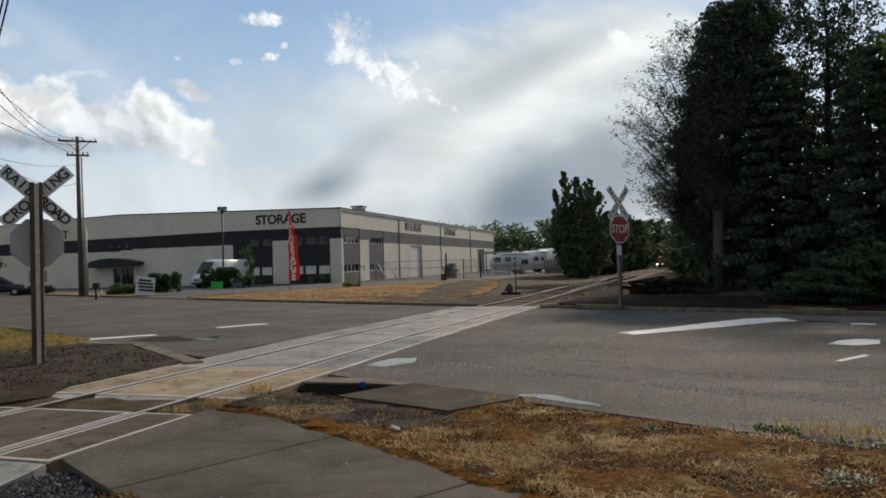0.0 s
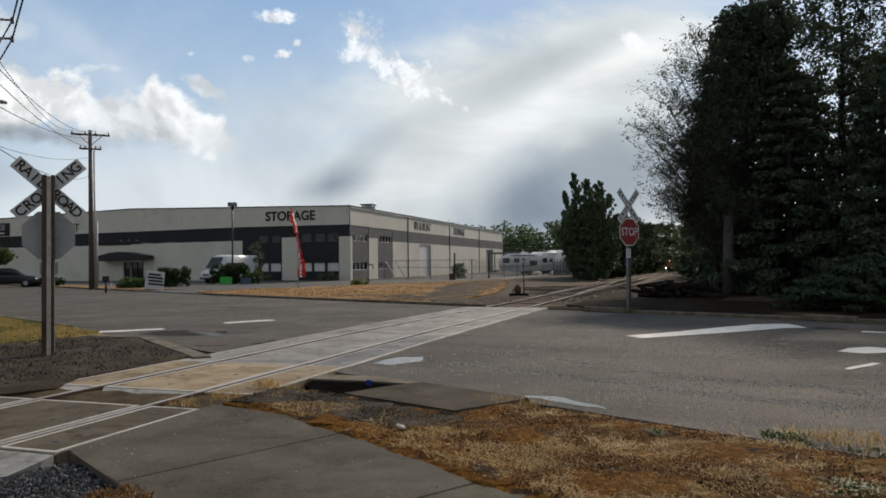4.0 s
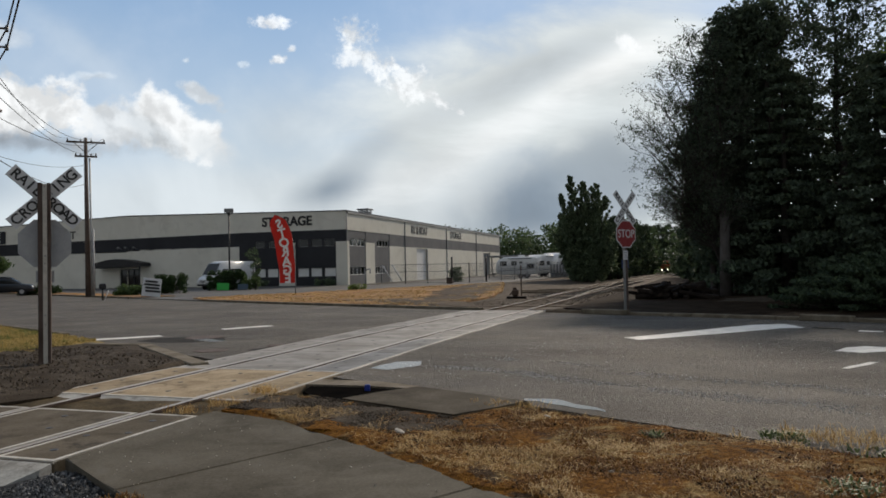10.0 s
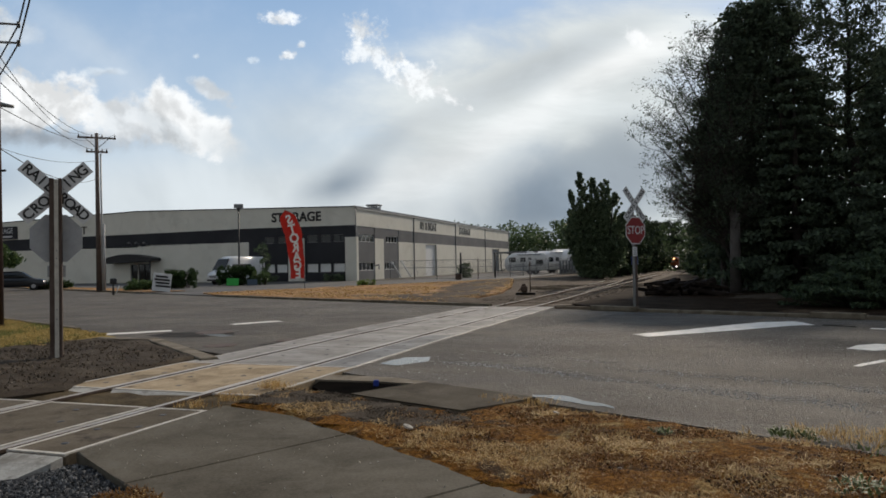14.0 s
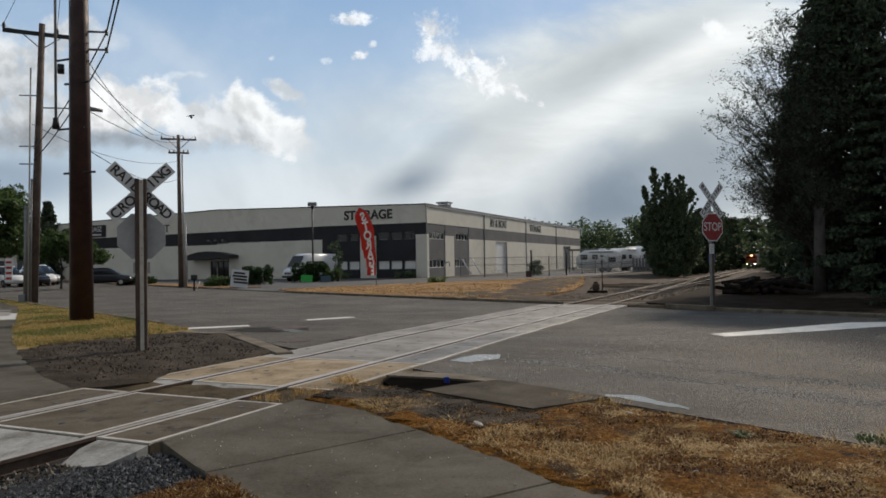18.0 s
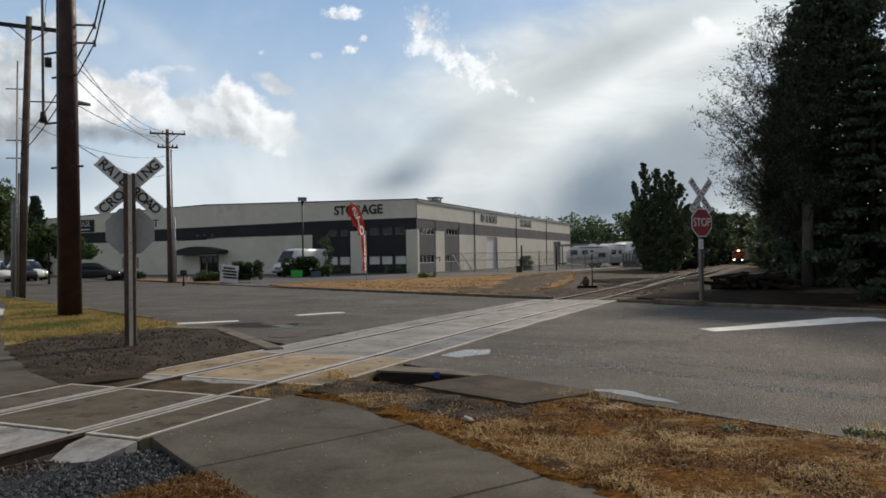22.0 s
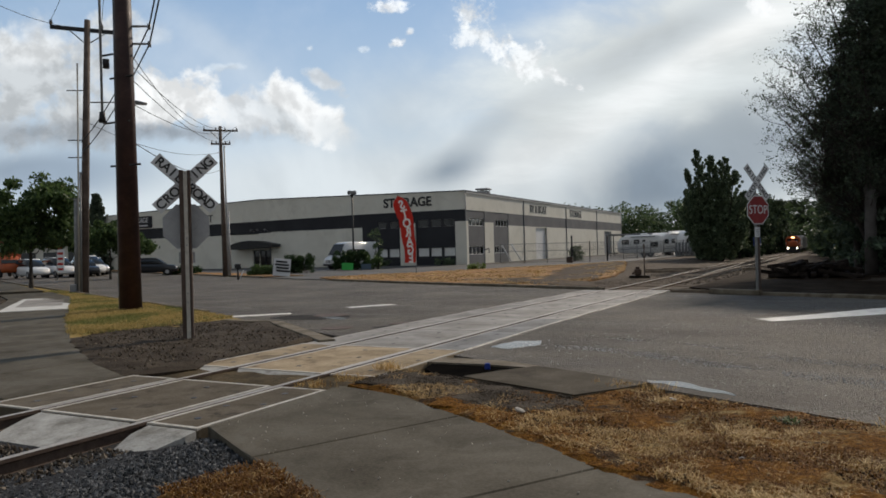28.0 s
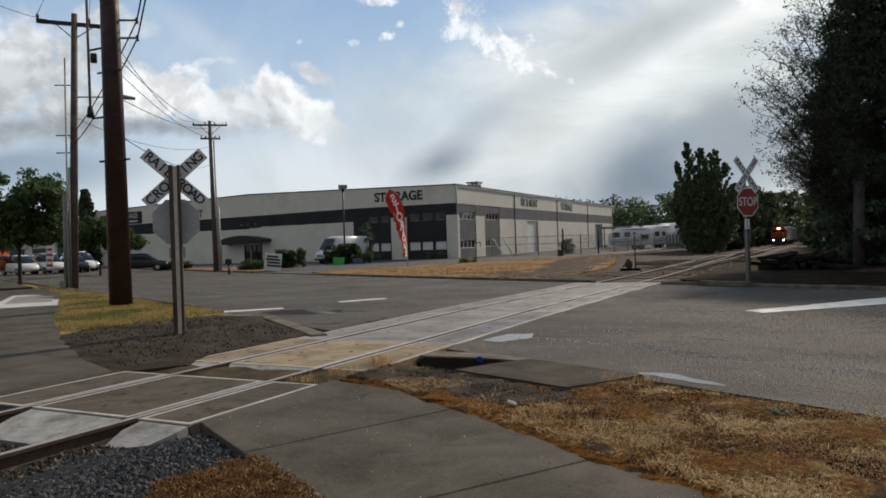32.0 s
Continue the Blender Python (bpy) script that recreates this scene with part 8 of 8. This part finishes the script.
blades("straw_tufts", "tall dry orange straw tufts at the kerb and rails", tufts, M["straw"], 3, 0.085, 0.003, 9, 1.2, 0.01)
green = []
for cx, cy, n_, sp in ((-0.34, 6.6, 10, 0.05), (0.78, 6.8, 20, 0.08), (0.95, 5.35, 26, 0.10), (0.6, 6.9, 10, 0.08), (1.7, 5.4, 24, 0.12), (2.6, 4.4, 24, 0.15), (1.45, 6.35, 40, 0.14), (1.75, 4.15, 46, 0.2), (0.55, 4.2, 8, 0.06)):
    for _ in range(n_):
        green.append((cx + rnd.gauss(0, sp), cy + rnd.gauss(0, sp), rnd.uniform(0.6, 1.3)))
blades("weeds", "low grey-green weeds in the dry verge", green, M["weed"], 4, 0.06, 0.009, 6, 1.5, 0.015)
lawn_spots = []
LAWN = [(-12.95, 9.34), (-16.93, 12.13), (-20.03, 14.5), (-27.33, 19.85), (-34, 23.5), er(-41, R_NEAR - 0.2), er(-17.2, R_NEAR - 0.2), (-12.4, 12.2)]
while len(lawn_spots) < 7500:
    p = (rnd.uniform(-34, -12.3), rnd.uniform(9.6, 24))
    if inside(p, LAWN):
        lawn_spots.append((*p, rnd.uniform(0.6, 1.4)))
lush = [noise.noise(Vector((x * 0.55, y * 0.55, 4.0))) + rnd.uniform(-.25, .25) > 0.12 for x, y, k in lawn_spots]
blades("lawn_grass", "short half dry lawn blades", [q for q, g_ in zip(lawn_spots, lush) if not g_], M["lawn_blade"], 5, 0.05, 0.006, 7, 1.0, 0.025)
blades("lawn_green", "short green lawn blades", [q for q, g_ in zip(lawn_spots, lush) if g_], M["lawn_green"], 6, 0.045, 0.006, 7, 1.0, 0.025)
isl = []
while len(isl) < 4200:
    p = (rnd.uniform(-29, -9.5), rnd.uniform(27, 70))
    if inside(p, ISLAND) and noise.noise(Vector((p[0] * 0.4, p[1] * 0.25, 1))) > -0.15:
        isl.append((*p, rnd.uniform(0.6, 1.5)))
blades("island_grass", "parched orange grass on the island", isl, M["straw"], 7, 0.05, 0.012, 6, 2.4, 0.085)


def pebbles(name, label, spots, material, seed, z_add=0.0):
    """Angular stones: squashed, turned octahedra at (x, y, size)."""
    g = np.random.default_rng(seed)
    base = np.array([(1, 0, 0), (-1, 0, 0), (0, 1, 0), (0, -1, 0), (0, 0, 1), (0, 0, -1)], float)
    tri = np.array([(0, 2, 4), (2, 1, 4), (1, 3, 4), (3, 0, 4), (2, 0, 5), (1, 2, 5), (3, 1, 5), (0, 3, 5)])
    vs, fs = [], []
    for i, (x, y, k) in enumerate(spots):
        q = Euler((g.uniform(0, 6), g.uniform(0, 6), g.uniform(0, 6))).to_matrix()
        b = base * g.uniform(0.6, 1.2, (6, 1)) * np.array([1, 0.8, 0.65]) * k
        b = b @ np.array(q).T + np.array([x, y, terrain(x, y) + (z_add if not callable(z_add) else z_add(x)) + k * 0.3])
        vs.append(b)
        fs.append(tri + 6 * i)
    me = bpy.data.meshes.new(name)
    me.from_pydata(np.concatenate(vs).tolist(), [], np.concatenate(fs).tolist())
    me.materials.append(material)
    return tagged(new(name, me), label, "", "", "stuff")


def stone_material(name, a, b, c):
    m = bpy.data.materials.new(name)
    m.use_nodes = True
    k = Net(m.node_tree)
    bs = m.node_tree.nodes["Principled BSDF"]
    geo = k.n("ShaderNodeNewGeometry")
    f = k.math("ADD", k.math("MULTIPLY", geo.outputs["Random Per Island"], 0.7), k.math("MULTIPLY", k.noise(geo.outputs["Position"], 60, 3.0), 0.3))
    m.node_tree.links.new(k.ramp(f, [(0.15, a), (0.5, b), (0.85, c)]), bs.inputs["Base Color"])
    bs.inputs["Roughness"].default_value = 0.9
    bs.inputs["Specular IOR Level"].default_value = 0.15
    return m


BLUE = stone_material("blue_grey_stones", (0.022, 0.023, 0.024), (0.064, 0.066, 0.069), (0.185, 0.187, 0.188))
BROWN = stone_material("brown_grey_stones", (0.034, 0.025, 0.017), (0.082, 0.064, 0.047), (0.19, 0.16, 0.125))
st_ = []
NEARB = [(-4.86, 4.8), (-4.2, 4.42), (-3.62, 4.1), (-3.72, 3.9), (-3.85, 3.4), (-3.6, 2.4), (-4.2, 1.2), (-5.45, 1.2), (-5.45, 4.1)]
while len(st_) < 13000:
    p = (rnd.uniform(-5.5, -2.9), rnd.uniform(1.2, 4.7))
    if inside(p, NEARB):
        st_.append((*p, rnd.choice((rnd.uniform(0.008, 0.016), rnd.uniform(0.013, 0.027)))))
st_ = [q for q in st_ if not (q[0] < -4.85 and q[1] > 4.27)]
pebbles("ballast_stones", "blue-grey crushed ballast stones", st_, BLUE, 8, lambda x: -0.125 + 0.085 * smooth01(-5.35, -4.3, x))
st_ = [(rnd.uniform(-7.0, -5.75), rnd.uniform(0.5, 4.0), rnd.uniform(0.015, 0.035)) for _ in range(2200)]
st_ += [(rnd.uniform(-5.53, -5.2), rnd.uniform(0.5, 4.3), rnd.uniform(0.012, 0.04)) for _ in range(700)]
st_ += [(rnd.uniform(-8.4, -7.25), rnd.uniform(0.5, 4.6), rnd.uniform(0.015, 0.035)) for _ in range(1500)]
pebbles("ballast_stones", "dusty ballast stones between the rails", st_, BROWN, 9, -0.12)
st_ = []
PATCH = [(-4.8, 6.95), (-3.9, 6.7), (-2.9, 6.2), (-2.3, 6.1), (-1.6, 6.6), (-2.1, 6.95), (-3.2, 7.3), (-3.95, 7.7), (-4.75, 7.9)]
slab("ground_gravel_patch", ragged([(-4.78, 6.98), (-3.9, 6.74), (-2.95, 6.25), (-2.5, 6.2), (-1.9, 6.62), (-2.3, 6.92), (-3.2, 7.3), (-3.95, 7.66), (-4.7, 7.86)], 0.18, 0.07, 33), 0.032, M["dirt"], 0.1, label="dark gritty soil beside the drain", bumpy=0.016, step=0.15)
while len(st_) < 5200:
    p = (rnd.uniform(-4.8, -1.6), rnd.uniform(6.0, 8.0))
    if inside(p, PATCH) and rnd.random() < smooth01(-1.4, -3.6, p[0]) + 0.15 * noise.noise(Vector((p[0] * 3, p[1] * 3, 1))):
        st_.append((*p, rnd.choice((rnd.uniform(0.004, 0.010), rnd.uniform(0.007, 0.015)))))
pebbles("loose_gravel", "grey loose gravel beside the drain", st_, BROWN, 10, 0.04)
st_ = [(rnd.uniform(-12.6, -7.7), 0, rnd.uniform(0.008, 0.03)) for _ in range(2600)]
DIRT = [(-7.7, 7.4), (-8.1, 6.8), (-9.2, 7.2), (-12.2, 9.0), (-13.0, 9.6), (-13.0, 12.2), (-11.0, 12.4), (-8.0, 10.3)]
st_ = [(x, y, k) for x, _, k in st_ for y in (rnd.uniform(6.8, 12.4),) if inside((x, y), DIRT)]
pebbles("dirt_stones", "small stones and bark scraps on the bare dirt", st_, BROWN, 11, 0.03)
st_ = [(rnd.uniform(-9.4, -4.1), rnd.uniform(31.2, 60), rnd.uniform(0.02, 0.05)) for _ in range(6000)]
pebbles("ballast_stones", "dusty ballast stones along the far track", st_, BROWN, 12, -0.05)
# dark crumbs of soil and bark between the grass
SOIL = stone_material("soil_crumbs", (0.012, 0.008, 0.005), (0.030, 0.017, 0.009), (0.075, 0.045, 0.022))
st_ = []
while len(st_) < 5200:
    p = (rnd.uniform(-4.8, 6.6), rnd.uniform(0.3, 8.0))
    if inside(p, VERGE) and noise.noise(Vector((p[0] * 1.3, p[1] * 1.3, 7.0))) + rnd.uniform(-.25, .25) > 0.12:
        st_.append((*p, rnd.uniform(0.005, 0.018)))
pebbles("soil_crumbs", "dark crumbs of soil and bark in the dry verge", st_, SOIL, 15, 0.03)
# pale scraps on the footway and road grit
st_ = []
WALKP = [(-4.8, 4.9), (-2.78, 3.65), (3, 0.1), (3.5, 1.9), (-1.3, 4.8), (-2.5, 5.7), (-3.9, 6.5), (-4.8, 6.75)]
while len(st_) < 260:
    p = (rnd.uniform(-4.8, 3), rnd.uniform(0.2, 6.7))
    if inside(p, WALKP):
        st_.append((*p, rnd.uniform(0.004, 0.013)))
pebbles("pale_scraps", "pale leaf scraps and chips on the footway", st_, M["litter"], 13, 0.013)
GRIT = stone_material("road_grit", (0.25, 0.24, 0.23), (0.5, 0.49, 0.47), (0.75, 0.74, 0.72))
st_ = []
for _ in range(15000):
    q = rnd.uniform(-9, 12)
    band = rnd.choice((0, 0, 0, 1, 1, 2))
    r = R_NEAR + rnd.uniform(0.3, 8) if band == 2 else (8.25 if band == 0 else 9.35) + rnd.gauss(0, 0.14) + 0.25 * noise.noise(Vector((q * 0.5, band * 3.0, 0)))
    if band == 2 or noise.noise(Vector((q * 0.9, r * 2, 4.0))) > -0.1:
        p = er(q, r)
        if p[0] > -4.6:
            st_.append((*p, rnd.uniform(0.005, 0.014)))
pebbles("road_grit", "pale grit swept into bands on the asphalt", st_, GRIT, 14, -0.03)
for i, (x, y, k) in enumerate(((-2.47, 6.16, 0.045), (-1.32, 7.09, 0.03), (-0.1, 6.2, 0.02), (-0.55, 5.3, 0.022))):
    s = bmesh.new()
    bmesh.ops.create_icosphere(s, subdivisions=1, radius=k, matrix=Matrix.Diagonal((1.3, 0.7, 0.35, 1)))
    o = part("litter_scrap", s, M["litter"])
    o.matrix_world = pose(x, y, 0.062, 10, 20, 40 * i)
    tagged(o, "crumpled pale scrap lying in the dry grass", "litter", "litter")


# ---- what moves ----
def motions():
    train = [(0, 225), (3, 222), (6, 218.5), (9, 214), (13, 206), (16, 198), (19, 189), (23, 177), (26, 167), (29, 156), (32, 145)]
    for ob, back in TRAIN:
        walk(ob, [(t, pose(XC, y + back, terrain(XC, y + back) + 0.07)) for t, y in train])
    # flag: how far each banner section has swung from full view, low, middle and top
    swing = [(0, 128, 118, 100), (1, 118, 112, 98), (2, 112, 100, 92), (3, 128, 100, 85), (4.5, 110, 95, 70), (6, 108, 82, 48), (7, 50, 30, 15), (8, 12, 8, 5), (9, 8, 5, 5), (10, 18, 15, 12),
             (11, 30, 25, 15), (12, 32, 25, 12), (13, 38, 30, 15), (14.5, 25, 25, 20), (16, 20, 20, 20), (17, 18, 18, 18), (18, 55, 40, 35), (19, 72, 78, 75), (20, 42, 35, 25), (21, 60, 55, 25),
             (22, 75, 78, 45), (23, 55, 75, 92), (24, 100, 84, 62), (25, 98, 75, 50), (26, 50, 30, 12), (27.5, 40, 35, 25), (29, 48, 52, 35), (30, 55, 66, 35), (31, 25, 22, 18), (32, 72, 58, 35)]
    # the bowed pole turns with its top; each section adds its own twist
    walk(FLAG, [(t, FLAG_SEAT @ pose(0, 0, 0, 0, 0, 0.9 * top)) for t, low, mid_, top in swing])
    for ob, seat, z in FLAG_PARTS:
        f = min(1.0, max(0.0, (z - 1.2) / 3.5))
        rows = []
        for t, low, mid_, top in swing:
            a = low + (mid_ - low) * f * 2 if f < 0.5 else mid_ + (top - mid_) * (f * 2 - 1)
            rows.append((t, seat @ pose(0, 0, 0, 0, 0, a - 0.9 * top)))
        walk(ob, rows)
    fly = [(0, -150, -60, 6), (8, -110, -20, 6), (14, -62, 10, 6), (16.5, -38, 26, 7), (18, -30.66, 32.94, 10.12), (18.5, -29.56, 33.93, 12.27), (19, -28.65, 34.7, 13.9), (19.5, -27.55, 35.58, 15.56), (20, -26.52, 36.35, 16.86),
           (21.3, -23.6, 38.3, 18.6), (22.5, -21.03, 39.78, 16.05), (23, -20.23, 40.19, 14.2), (23.5, -19.15, 40.72, 12.13), (24.2, -17.5, 43, 10.5), (26, -14, 60, 9), (29, -10, 110, 8), (32, -8, 170, 8)]
    walk(BIRD, [(t, pose(x, y, z, 0, -10, 40)) for t, x, y, z in fly])
    for ob, sg in WINGS:
        walk(ob, [(0.25 * i, pose(0, 0, 0, (28 if i % 2 else -18) * sg, 0, 0)) for i in range(129)])


motions()
